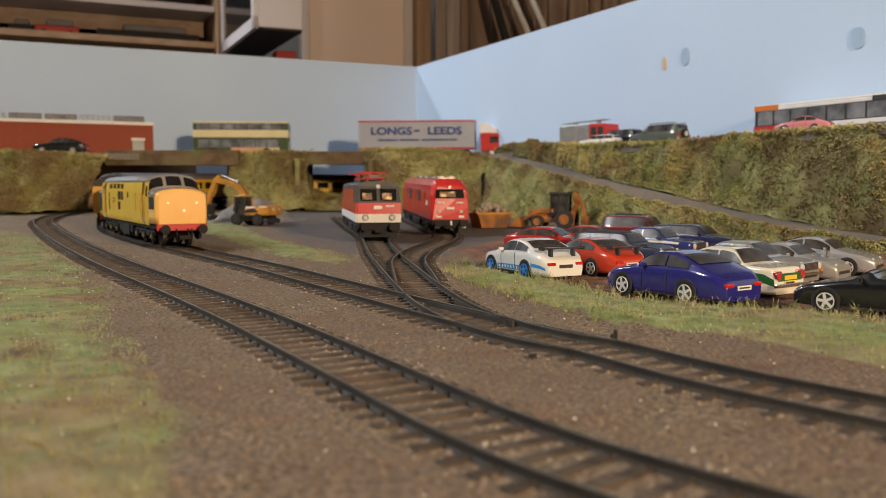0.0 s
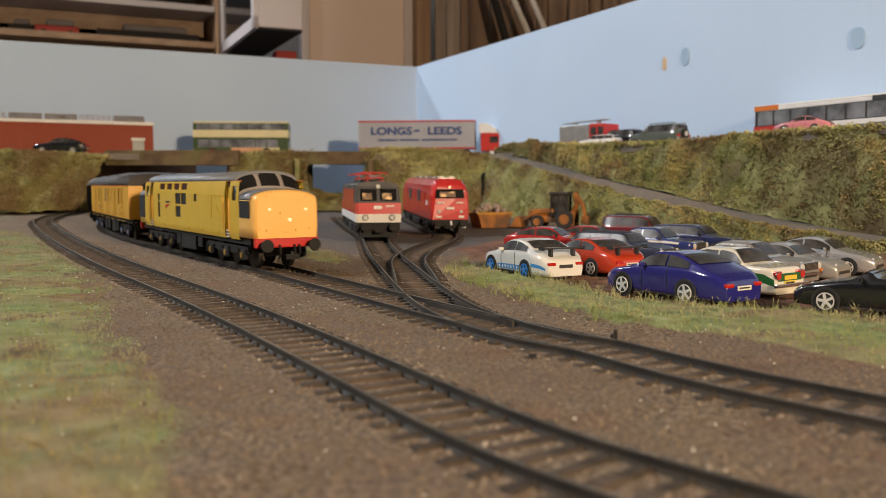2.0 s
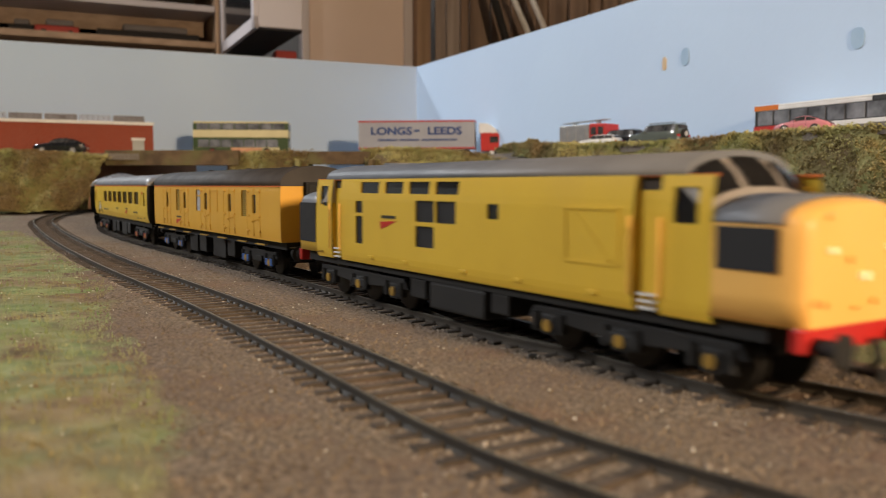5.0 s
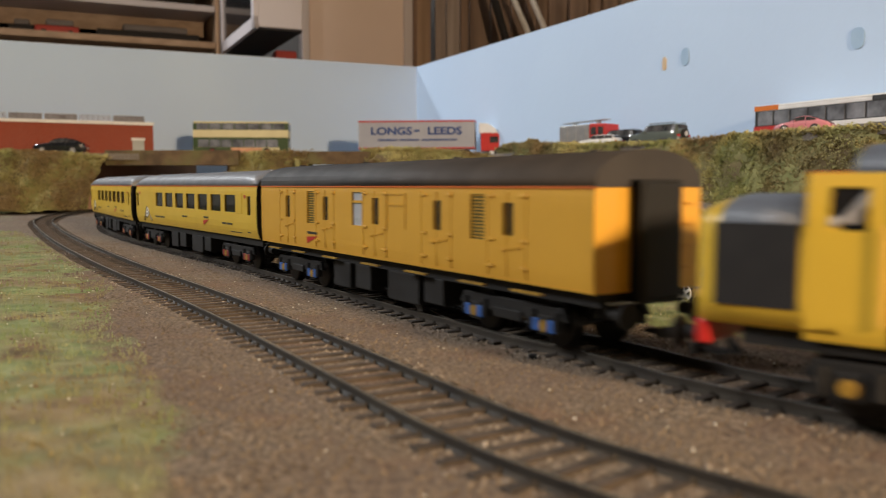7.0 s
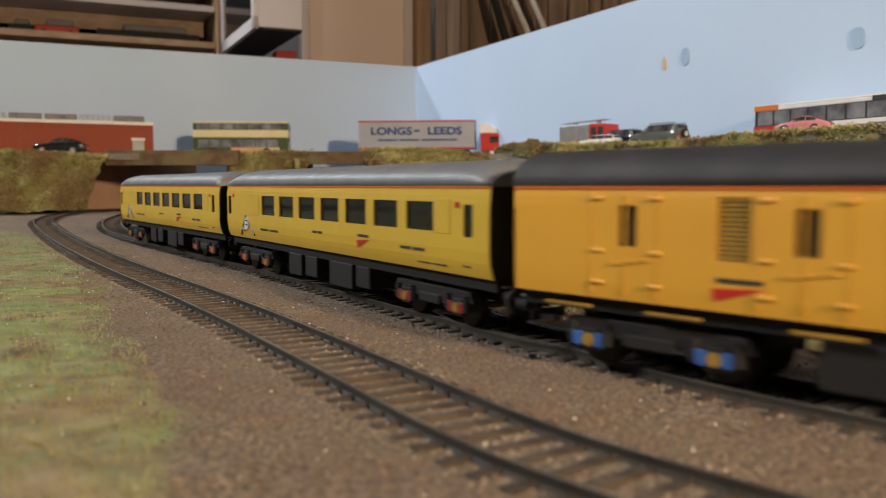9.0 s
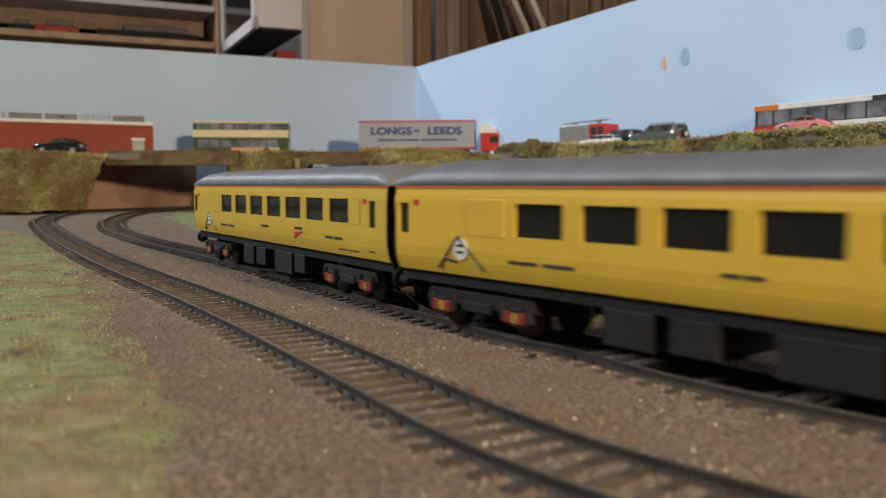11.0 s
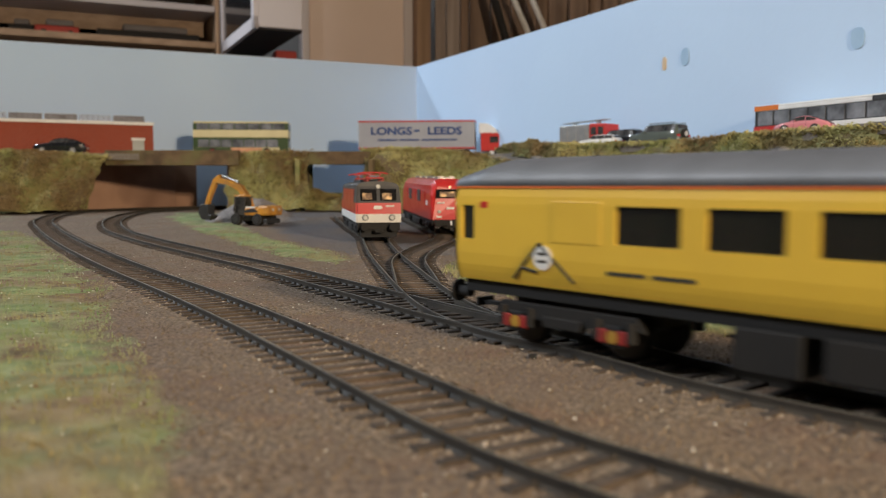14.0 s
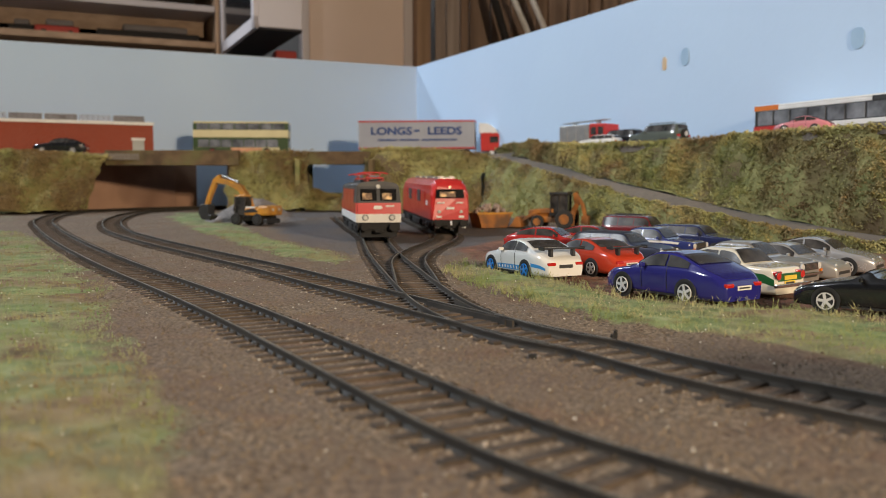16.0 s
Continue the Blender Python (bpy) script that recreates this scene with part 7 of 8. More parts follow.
def backhoe():
    x, y = 0.108, 0.79
    T = empty("backhoe_loader", pose(x, y, surface(x, y) + 0.0003, 0, 0, 160), "weathered orange backhoe loader with black cab frame", "digger")
    Y = M["digger_rust"]
    T.scale = (0.92, 0.92, 0.92)
    for ax, r, w in ((-0.010, 0.0095, 0.006), (0.018, 0.0068, 0.005)):
        for s in (-1, 1):
            b = bmesh.new()
            cyl(b, r, w, pose(ax, s * 0.0125, r) @ X90, 24, bev=0.0008)
            k = part("wheel", b, M["tyre"], T)
            b = bmesh.new()
            cyl(b, r * 0.55, 0.0006, pose(ax, s * (0.0125 + w / 2), r) @ X90, 16)
            part("hub", b, Y, k)
    b = bmesh.new()
    box(b, -0.014, 0.028, -0.0085, 0.0085, 0.006, 0.012, 0.001)
    prism(b, [(0.004, 0.011), (0.029, 0.011), (0.029, 0.0185), (0.006, 0.021)], -0.007, 0.007, 0.001)
    part("bonnet", b, Y, T)
    b = bmesh.new()
    box(b, -0.0115, 0.0045, -0.0095, 0.0095, 0.0125, 0.0345, 0.0006)
    cab = part("cab_glass", b, M["car_glass"], T, "dark glazed cab")
    b = bmesh.new()
    box(b, -0.0135, 0.0065, -0.0112, 0.0112, 0.0343, 0.0368, 0.0006)
    part("cab_roof", b, M["trim_black"], cab)
    for px in (-0.012, -0.003, 0.005):
        for s in (-1, 1):
            b = bmesh.new()
            tube(b, [(px, s * 0.0098, 0.012), (px, s * 0.0098, 0.0345)], 0.0008)
            part("cab_post", b, M["trim_black"], cab)
    for s in (-1, 1):
        limb(T, "loader_arm", [(0.002, 0.018), (0.020, 0.017), (0.036, 0.007)], 0.0018, 0.0014, 0.0012, Y).location.y = s * 0.009
    b = bmesh.new()
    prism(b, [(0.034, 0.001), (0.048, 0.001), (0.044, 0.005), (0.040, 0.012), (0.035, 0.011)], -0.016, 0.016, 0.0005)
    part("front_bucket", b, Y, T)
    limb(T, "boom", [(-0.014, 0.010), (-0.020, 0.024), (-0.019, 0.036)], 0.0028, 0.002, 0.002, Y)
    limb(T, "stick", [(-0.018, 0.036), (-0.026, 0.024), (-0.029, 0.012)], 0.0022, 0.0016, 0.0018, Y)
    b = bmesh.new()
    prism(b, [(-0.033, 0.013), (-0.026, 0.013), (-0.025, 0.006), (-0.032, 0.003)], -0.005, 0.005, 0.0004)
    part("rear_bucket", b, Y, T)
    for s in (-1, 1):
        b = bmesh.new()
        box(b, -0.020, -0.0165, s * 0.011, s * 0.0135, 0.0005, 0.018, 0.0004)
        part("stabiliser", b, Y, T)
    return T


def skip():
    x, y = 0.045, 0.80
    T = empty("skip", pose(x, y, surface(x, y) + 0.0004, 0, 0, 24), "rusty yellow skip heaped with rubble", "skip")
    b = bmesh.new()
    o = [(-0.014, 0.0), (0.014, 0.0), (0.018, 0.014), (-0.018, 0.014)]
    prism(b, o, -0.0105, 0.0105, 0.0004)
    part("tub", b, M["digger_rust"], T)
    for y0 in (-0.0112, 0.0104):
        b = bmesh.new()
        box(b, -0.0186, 0.0186, y0, y0 + 0.0008, 0.0128, 0.0146)
        part("rim_rail", b, M["digger_yellow"], T)
    r2 = random.Random(3)
    for k in range(38):
        b = bmesh.new()
        bmesh.ops.create_icosphere(b, subdivisions=1, radius=r2.uniform(0.0016, 0.0034))
        for v in b.verts:
            v.co *= r2.uniform(0.7, 1.2)
        u = r2.uniform(-1, 1)
        w = r2.uniform(-1, 1)
        part("rubble", b, M["rubble"], T).location = (u * 0.015, w * 0.009, 0.0140 + 0.0075 * (1 - u * u) * (1 - w * w))
    return T


M["rubble"] = mat("broken_rubble", (0.22, 0.14, 0.10), (0.33, 0.26, 0.21), scale=80, rough=0.95, rand=0.4)
excavator()
heap("gravel_mound", -0.205, 0.905, 0.062, 0.055, 0.024, M["gravel"], "low heap of pale grey gravel", 4)
backhoe()
skip()

# ------------------------------------------------------------------ buses, lorry and building
def wheel_pair(T, x, y, r, w=0.0035, rim=None):
    for s in (-1, 1):
        b = bmesh.new()
        cyl(b, r, w, pose(x, s * y, r) @ X90, 22, bev=0.0004)
        k = part("wheel", b, M["tyre"], T)
        b = bmesh.new()
        cyl(b, r * 0.6, 0.0006, pose(x, s * (y + w / 2), r) @ X90, 16)
        part("hub", b, rim or M["rim"], k)


def bus(name, label, m, L, W, H, bands, rows, roof, wheels, hub, extra=None):
    """A bus body of stacked coloured bands, with each window a pane of its own."""
    T = empty(name, m, label, "bus")
    for z0, z1, mt, inset in bands:
        b = bmesh.new()
        box(b, -L / 2 + inset, L / 2 - inset, -W / 2 + inset, W / 2 - inset, z0, z1, 0.0006)
        part("body_band", b, mt, T)
    b = bmesh.new()
    box(b, -L / 2 + 0.0004, L / 2 - 0.0004, -W / 2 + 0.0004, W / 2 - 0.0004, H - 0.0028, H, 0.0013)
    part("roof", b, roof, T)
    for z0, z1, x0, x1, n, gap in rows:
        st = (x1 - x0) / n
        for k in range(n):
            for s in (-1, 1):
                b = bmesh.new()
                box(b, x0 + k * st + gap, x0 + (k + 1) * st - gap, s * (W / 2 - 0.0004), s * (W / 2 + 0.00025), z0, z1, 0.0003)
                part("window", b, M["bus_glass"], T)
        for s in (-1, 1):
            b = bmesh.new()
            box(b, s * (L / 2 - 0.0004), s * (L / 2 + 0.0003), -W / 2 + 0.002, W / 2 - 0.002, z0, z1, 0.0003)
            part("end_window", b, M["bus_glass"], T)
    for x in wheels:
        wheel_pair(T, x, W / 2 - 0.0014, 0.0062, 0.0035, hub)
    if extra:
        extra(T)
    return T


M["bus_glass"] = mat("bus_window", (0.07, 0.072, 0.078), (0.27, 0.28, 0.30), scale=45, rough=0.12)
M["cream"] = mat("bus_cream", (0.70, 0.62, 0.36), (0.64, 0.56, 0.32), scale=40, rough=0.4)
M["bus_green"] = mat("bus_green", (0.05, 0.085, 0.03), (0.04, 0.07, 0.025), scale=40, rough=0.4)
M["advert"] = mat("orange_advert", (0.62, 0.26, 0.14), (0.70, 0.40, 0.22), scale=160, rough=0.5)
M["bus_orange"] = mat("bus_orange", (0.72, 0.20, 0.03), (0.66, 0.17, 0.025), scale=40, rough=0.4)
M["bus_red"] = mat("bus_red", (0.50, 0.03, 0.025), (0.44, 0.025, 0.02), scale=40, rough=0.4)


def dd_extra(T):
    for s in (-1, 1):
        b = bmesh.new()
        box(b, -0.0135, 0.029, s * 0.0158, s * 0.0163, 0.0058, 0.0123)
        part("advertisement", b, M["advert"], T, "faded orange advertisement panel")
        b = bmesh.new()
        box(b, 0.054, 0.0665, s * 0.0158, s * 0.0162, 0.004, 0.017)
        part("corner_panel", b, M["bus_green"], T, "dark green corner panel")


def rear_skirt(T):
    for s in (-1, 1):
        b = bmesh.new()
        box(b, -0.0660, -0.0138, s * 0.0158, s * 0.0162, 0.0065, 0.0125)
        part("skirt_panel", b, M["bus_green"], T, "dark green skirt panel")
    dd_extra(T)


p = at(430, 278, 1.205)
bus("double_decker_bus", "cream and green double-deck bus on the bridge road", pose(p[0], p[1], UPPER, 0, 0, 4), 0.133, 0.032, 0.0493,
    [(0.004, 0.0062, M["bus_green"], 0.0003), (0.0062, 0.0128, M["cream"], 0.0), (0.0128, 0.0268, M["bus_green"], 0.0002), (0.0268, 0.0375, M["cream"], 0.0), (0.0375, 0.0470, M["bus_green"], 0.0002)],
    [(0.0133, 0.0240, -0.060, 0.052, 7, 0.0006), (0.0380, 0.0465, -0.062, 0.062, 7, 0.0007)], M["cream"], (-0.040, 0.036), M["bus_red"], rear_skirt)


def sd_extra(T):
    for s in (-1, 1):
        b = bmesh.new()
        box(b, -0.067, -0.0405, s * 0.0153, s * 0.0157, 0.0325, 0.0367)
        part("orange_panel", b, M["bus_orange"], T, "orange rear roof panel")
        b = bmesh.new()
        box(b, -0.067, -0.0405, s * 0.0153, s * 0.0157, 0.006, 0.0190)
        part("red_panel", b, M["bus_red"], T, "red rear side panel")
        b = bmesh.new()
        box(b, 0.0, 0.045, s * 0.0153, s * 0.0157, 0.0085, 0.0115)
        part("orange_stripe", b, M["bus_orange"], T, "orange skirt stripe")
        b = bmesh.new()
        box(b, 0.050, 0.062, s * 0.0153, s * 0.0158, 0.032, 0.0358)
        part("destination_box", b, M["trim_black"], T)
    b = bmesh.new()
    box(b, -0.0674, -0.0668, -0.014, 0.014, 0.006, 0.036)
    part("rear_panel", b, M["bus_red"], T, "red rear end")


pa, pb = np.array(at(1344, 245, 0.745)[:2]), np.array(at(1572, 245, 0.632)[:2])
c = (pa + pb) / 2
way = math.degrees(math.atan2(*(pb - pa)[::-1]))
bus("single_decker_bus", "white, orange and red single-deck bus along the board", pose(c[0] + 0.012, c[1] + 0.006, UPPER - 0.008, 0, 0, way), 0.1335, 0.031, 0.0372,
    [(0.004, 0.019, M["white"], 0.0), (0.019, 0.0325, M["trim_black"], 0.0002), (0.0320, 0.0350, M["white"], 0.0)],
    [(0.0195, 0.0315, -0.0635, 0.063, 7, 0.0010)], M["white"], (-0.036, 0.042), None, sd_extra)


def text_on(T, body, size, m, material, name="lettering"):
    cu = bpy.data.curves.new(name, "FONT")
    cu.body, cu.size, cu.extrude, cu.align_x = body, size, 0.00015, "CENTER"
    cu.offset = 0.00042
    tmp = bpy.data.objects.new("tmp", cu)
    scene.collection.objects.link(tmp)
    me = bpy.data.meshes.new_from_object(tmp.evaluated_get(bpy.context.evaluated_depsgraph_get()))
    bpy.data.objects.remove(tmp)
    me.materials.clear()
    me.materials.append(material)
    ob = new(name, me)
    ob.parent = T
    ob.matrix_local = m
    return tagged(ob, "dark blue painted lettering")


def lorry():
    p, q = np.array(at(637, 272, 1.24)[:2]), np.array(at(842, 272, 1.22)[:2])
    c = (p + q) / 2
    way = math.degrees(math.atan2(*(q - p)[::-1]))
    T = empty("articulated_lorry", pose(c[0], c[1] + 0.015, UPPER, 0, 0, way), "grey box lorry with dark blue lettering and red cab", "lorry")
    L = float(np.hypot(*(q - p)))
    b = bmesh.new()
    box(b, -L / 2, L / 2, -0.016, 0.016, 0.012, 0.0525, 0.0005)
    part("trailer_box", b, M["lorry_grey"], T, "pale grey trailer box")
    for z in (0.0515, 0.0125):
        b = bmesh.new()
        box(b, -L / 2 - 0.0003, L / 2 + 0.0003, -0.0164, 0.0164, z, z + 0.0022)
        part("edge_rail", b, M["bus_red"], T, "red edge rail")
    b = bmesh.new()
    box(b, -L / 2 + 0.004, L / 2 - 0.01, -0.008, 0.008, 0.007, 0.0122)
    part("chassis", b, M["trim_black"], T)
    for x in (-L / 2 + 0.02, -L / 2 + 0.034, -L / 2 + 0.048, L / 2 - 0.012):
        wheel_pair(T, x, 0.0135, 0.0058)
    text_on(T, "LONGS", 0.0150, pose(-L * 0.215, -0.01645, 0.0335, 90, 0, 0) @ Matrix.Diagonal((1.25, 1, 1, 1)), M["letter_blue"])
    text_on(T, "LEEDS", 0.0150, pose(L * 0.245, -0.01645, 0.0335, 90, 0, 0) @ Matrix.Diagonal((1.25, 1, 1, 1)), M["letter_blue"])
    b = bmesh.new()
    box(b, -0.003, 0.005, -0.0166, -0.0158, 0.0375, 0.0405)
    part("emblem", b, M["letter_blue"], T)
    for k, (x0, x1) in enumerate(((-0.33, -0.16), (-0.14, 0.03), (0.05, 0.35))):
        b = bmesh.new()
        box(b, x0 * L, x1 * L, -0.0166, -0.0158, 0.0245, 0.0267)
        part("lettering_bar", b, M["letter_blue"], T)
    # tractor
    b = bmesh.new()
    prism(b, [(0, 0.009), (0.030, 0.009), (0.032, 0.018), (0.029, 0.032), (0.024, 0.035), (0, 0.035)], -0.0155, 0.0155, 0.0012, pose(L / 2 + 0.009, 0, 0))
    cab = part("cab", b, M["bus_red"], T, "red lorry cab")
    b = bmesh.new()
    prism(b, [(-0.003, 0.034), (0.025, 0.0345), (0.021, 0.042), (0.010, 0.0488), (-0.003, 0.0495)], -0.0145, 0.0145, 0.0016, pose(L / 2 + 0.009, 0, 0))
    part("air_deflector", b, M["white"], cab, "white air deflector")
    b = bmesh.new()
    box(b, L / 2 + 0.0385, L / 2 + 0.0402, -0.0125, 0.0125, 0.021, 0.030, 0.0003, pose(0, 0, 0))
    part("windscreen", b, M["car_glass"], cab)
    for s in (-1, 1):
        b = bmesh.new()
        box(b, L / 2 + 0.022, L / 2 + 0.034, s * 0.0152, s * 0.0158, 0.021, 0.030, 0.0003)
        part("side_window", b, M["car_glass"], cab)
    wheel_pair(T, L / 2 + 0.025, 0.0135, 0.006)
    return T


M["lorry_grey"] = mat("trailer_grey", (0.36, 0.36, 0.38), (0.32, 0.32, 0.34), scale=30, rough=0.5)
M["letter_blue"] = mat("letter_blue", (0.02, 0.06, 0.20), (0.02, 0.05, 0.17), scale=60, rough=0.5)
lorry()


def fire_engine():
    T = empty("fire_engine", pose(0.170, 0.965, UPPER - 0.001, 0, 0, -52), "red fire engine with silver shutters and roof ladder", "fire engine")
    T.scale = (0.86, 0.86, 0.86)
    b = bmesh.new()
    box(b, -0.045, 0.008, -0.0145, 0.0145, 0.006, 0.034, 0.0008)
    part("body", b, M["shutter"], T)
    for x in (-0.040, -0.024, -0.008):
        for s in (-1, 1):
            b = bmesh.new()
            box(b, x - 0.003, x + 0.010, s * 0.0143, s * 0.0149, 0.014, 0.031)
            sh_ = part("shutter", b, M["shutter"], T, "silver roller shutter")
            for k in range(8):
                b = bmesh.new()
                box(b, x - 0.003, x + 0.010, s * 0.0149, s * 0.01505, 0.0145 + 0.002 * k, 0.0154 + 0.002 * k)
                part("slat", b, M["shutter"], sh_)
    b = bmesh.new()
    prism(b, [(0.009, 0.006), (0.036, 0.006), (0.037, 0.018), (0.034, 0.034), (0.009, 0.035)], -0.0145, 0.0145, 0.001)
    cab = part("cab", b, M["bus_red"], T)
    for s in (-1, 1):
        for x in (0.012, 0.024):
            b = bmesh.new()
            box(b, x, x + 0.009, s * 0.0143, s * 0.0149, 0.020, 0.030, 0.0003)
            part("side_window", b, M["car_glass"], cab)
    b = bmesh.new()
    box(b, -0.044, 0.008, -0.0148, -0.0142, 0.009, 0.0125)
    part("check_band", b, M["axle_yellow"], T, "yellow reflective band")
    b = bmesh.new()
    for s in (-0.0035, 0.0035):
        tube(b, [(-0.048, s, 0.038), (0.03, s, 0.040)], 0.0007)
    for k in range(11):
        tube(b, [(-0.044 + 0.007 * k, -0.0035, 0.0382 + 0.00018 * k), (-0.044 + 0.007 * k, 0.0035, 0.0382 + 0.00018 * k)], 0.0005)
    box(b, -0.03, -0.028, -0.004, 0.004, 0.033, 0.0382)
    box(b, 0.012, 0.014, -0.004, 0.004, 0.034, 0.0392)
    part("ladder", b, M["shutter"], T, "silver roof ladder")
    for x in (-0.028, 0.022):
        wheel_pair(T, x, 0.0128, 0.0062)
    return T


M["shutter"] = mat("shutter_silver", (0.48, 0.48, 0.47), (0.38, 0.38, 0.38), scale=80, rough=0.35, metal=0.7)
fire_engine()


def brick_building():
    a = np.array(at(272, 272, 1.17)[:2])
    T = empty("brick_building", pose(a[0], a[1], UPPER, 0, 0, ROOM_TURN), "long low red brick building with pale roof lights", "building")
    L, D, H = 0.40, 0.075, 0.042
    b = bmesh.new()
    for q in ((-L, -0.0275, 0, 0.004, 0, H), (-L, 0, D - 0.004, D, 0, H), (-0.004, 0, 0.004, D - 0.004, 0, H), (-L, -L + 0.004, 0.004, D - 0.004, 0, H), (-0.0275, -0.012, 0, 0.004, 0.021, H), (-0.012, 0, 0, 0.004, 0, H)):
        box(b, *q)
    part("wall", b, M["brick"], T, "red brick wall")
    d = part("door", box(bmesh.new(), -0.0275, -0.012, 0.001, 0.003, 0, 0.021), M["door_grey"], T, "pale grey door")
    b = bmesh.new()
    box(b, -0.0285, -0.011, -0.0008, 0.0, 0.021, 0.0245)
    part("lintel", b, M["white"], d, "white lintel")
    b = bmesh.new()
    box(b, -L, 0.001, -0.001, 0.003, H, H + 0.0045, 0.0004)
    part("coping", b, M["white"], T, "white coping band")
    b = bmesh.new()
    box(b, -L, 0.0, 0.003, D, H, H + 0.001)
    part("roof_deck", b, M["box_grey"], T)
    n = 9
    for k in range(n):
        x0 = -0.006 - (k + 1) * (L - 0.01) / n
        b = bmesh.new()
        w = (L - 0.01) / n - 0.003
        prism(b, [(0.012, H + 0.001), (0.030, H + 0.0145), (0.034, H + 0.0145), (0.052, H + 0.001)], 0, w, 0, pose(x0, 0, 0) @ pose(0, 0, 0, 0, 0, 90) @ Matrix.Diagonal((1, -1, 1, 1)))
        rl = part("roof_light", b, M["glazing_pale" if k in (1, 4) else "glazing_dark"], T, "sloping roof light")
        for j in range(6):
            b = bmesh.new()
            xx = x0 + w * (j + 0.5) / 6
            tube(b, [(xx, 0.0118, H + 0.0012), (xx, 0.0298, H + 0.0149)], 0.0004, 4)
            part("glazing_bar", b, M["box_grey"], rl)
    b = bmesh.new()
    box(b, -0.26, -0.215, -0.0008, 0.002, 0, 0.024)
    part("garage_door", b, M["bus_green"], T, "dark green garage door")
    return T


def brick_material():
    m = mat("red_brick", (0.36, 0.075, 0.035), (0.28, 0.06, 0.03), scale=40, rough=0.85)
    n, l = m.node_tree.nodes, m.node_tree.links
    bt = n.new("ShaderNodeTexBrick")
    bt.inputs["Scale"].default_value = 260
    bt.inputs["Color1"].default_value, bt.inputs["Color2"].default_value, bt.inputs["Mortar"].default_value = (0.38, 0.075, 0.035, 1), (0.29, 0.055, 0.028, 1), (0.34, 0.12, 0.075, 1)
    mp = n.new("ShaderNodeMapping")
    mp.inputs["Rotation"].default_value = (math.pi / 2, 0, 0)
    tc = [x for x in n if x.type == "TEX_COORD"][0]
    l.new(tc.outputs["Object"], mp.inputs["Vector"])
    l.new(mp.outputs["Vector"], bt.inputs["Vector"])
    l.new(bt.outputs["Color"], n["Principled BSDF"].inputs["Base Color"])
    return m


M["brick"] = brick_material()
M["door_grey"] = mat("door_grey", (0.42, 0.45, 0.44), (0.36, 0.39, 0.38), scale=40, rough=0.5)
M["glazing_pale"] = mat("pale_glazing", (0.50, 0.52, 0.55), (0.44, 0.46, 0.5), scale=30, rough=0.25)
M["glazing_dark"] = mat("dusty_glazing", (0.20, 0.17, 0.15), (0.27, 0.24, 0.22), scale=60, rough=0.3)
brick_building()


# ------------------------------------------------------------------ loose cover: grains, grass and scrub
def scatter(name, label, category, P, shape, size, material, tilt=0.5, parent=None):
    """Many small pieces in one mesh: P places, shape(k) a list of triangles in unit size."""
    rs = np.random.RandomState(len(P) % 977)
    base = [np.array(shape(k)) for k in range(6)]      # each n x 3 x 3
    V = []
    for i, p in enumerate(P):
        b = base[i % 6]
        a, c = rs.uniform(0, 2 * math.pi), rs.uniform(-tilt, tilt)
        ca, sa, cc, sc = math.cos(a), math.sin(a), math.cos(c), math.sin(c)
        R = np.array(((ca, -sa * cc, sa * sc), (sa, ca * cc, -ca * sc), (0, sc, cc)))
        s = size * rs.uniform(0.55, 1.35)
        V.append((b.reshape(-1, 3) @ R.T) * s + p)
    V = np.vstack(V)
    F = np.arange(len(V)).reshape(-1, 3)
    me = bpy.data.meshes.new(name)
    me.from_pydata(V.tolist(), [], F.tolist())
    me.materials.append(material)
    me.update()
    ob = new(name, me)
    return tagged(ob, label, category, kind="stuff")


def grain(k):
    """A chipped stone: an uneven octahedron."""
    r = random.Random(k)
    q = [np.array(v) * r.uniform(0.6, 1.2) for v in ((1, 0, 0), (0, 1, 0), (-1, 0, 0), (0, -1, 0), (0, 0, 0.8), (0, 0, -0.6))]
    return [(q[i], q[(i + 1) % 4], q[4]) for i in range(4)] + [(q[(i + 1) % 4], q[i], q[5]) for i in range(4)]


def blades(k):
    """A tuft of thin leaning blades."""
    r = random.Random(k + 40)
    out = []
    for _ in range(5):
        a, l, ln = r.uniform(0, 6.28), r.uniform(0.6, 1.3), r.uniform(0.2, 0.8)
        d = np.array((math.cos(a), math.sin(a), 0))
        w = np.array((-d[1], d[0], 0)) * 0.055
        o = np.array((r.uniform(-.3, .3), r.uniform(-.3, .3), 0))
        mid = o + d * ln * 0.35 * l + np.array((0, 0, 0.62 * l))
        tip = o + d * ln * l + np.array((0, 0, l * (1 - 0.25 * ln)))
        out += [(o - w, o + w, mid), (mid - w * 0.7, mid + w * 0.7, tip)]
    return out


def leaves(k):
    """A small ragged spray of leaf flock."""
    r = random.Random(k + 90)
    out = []
    for _ in range(9):
        c = np.array((r.uniform(-1, 1), r.uniform(-1, 1), r.uniform(0, 1.1))) * 0.75
        e = np.array([[r.uniform(-.42, .42) for _ in range(3)] for _ in range(3)])
        out.append((c + e[0], c + e[1], c + e[2]))
    return out


rs = np.random.RandomState(11)


def places(n, x0, x1, y0, y1, keep, near=1.0):
    y = y0 + (y1 - y0) * rs.uniform(0, 1, n) ** near
    x = x0 + (x1 - x0) * rs.uniform(0, 1, n)
    k = keep(x, y)
    x, y = x[k], y[k]
    return np.array([(a, b, surface(a, b)) for a, b in zip(x, y)])


def in_view(x, y, m=0.06):
    return np.abs(x) < 0.56 * y + m


track_gap = lambda x, y: line_distance(x, y, [main_line, outer_line, siding_a, siding_b])


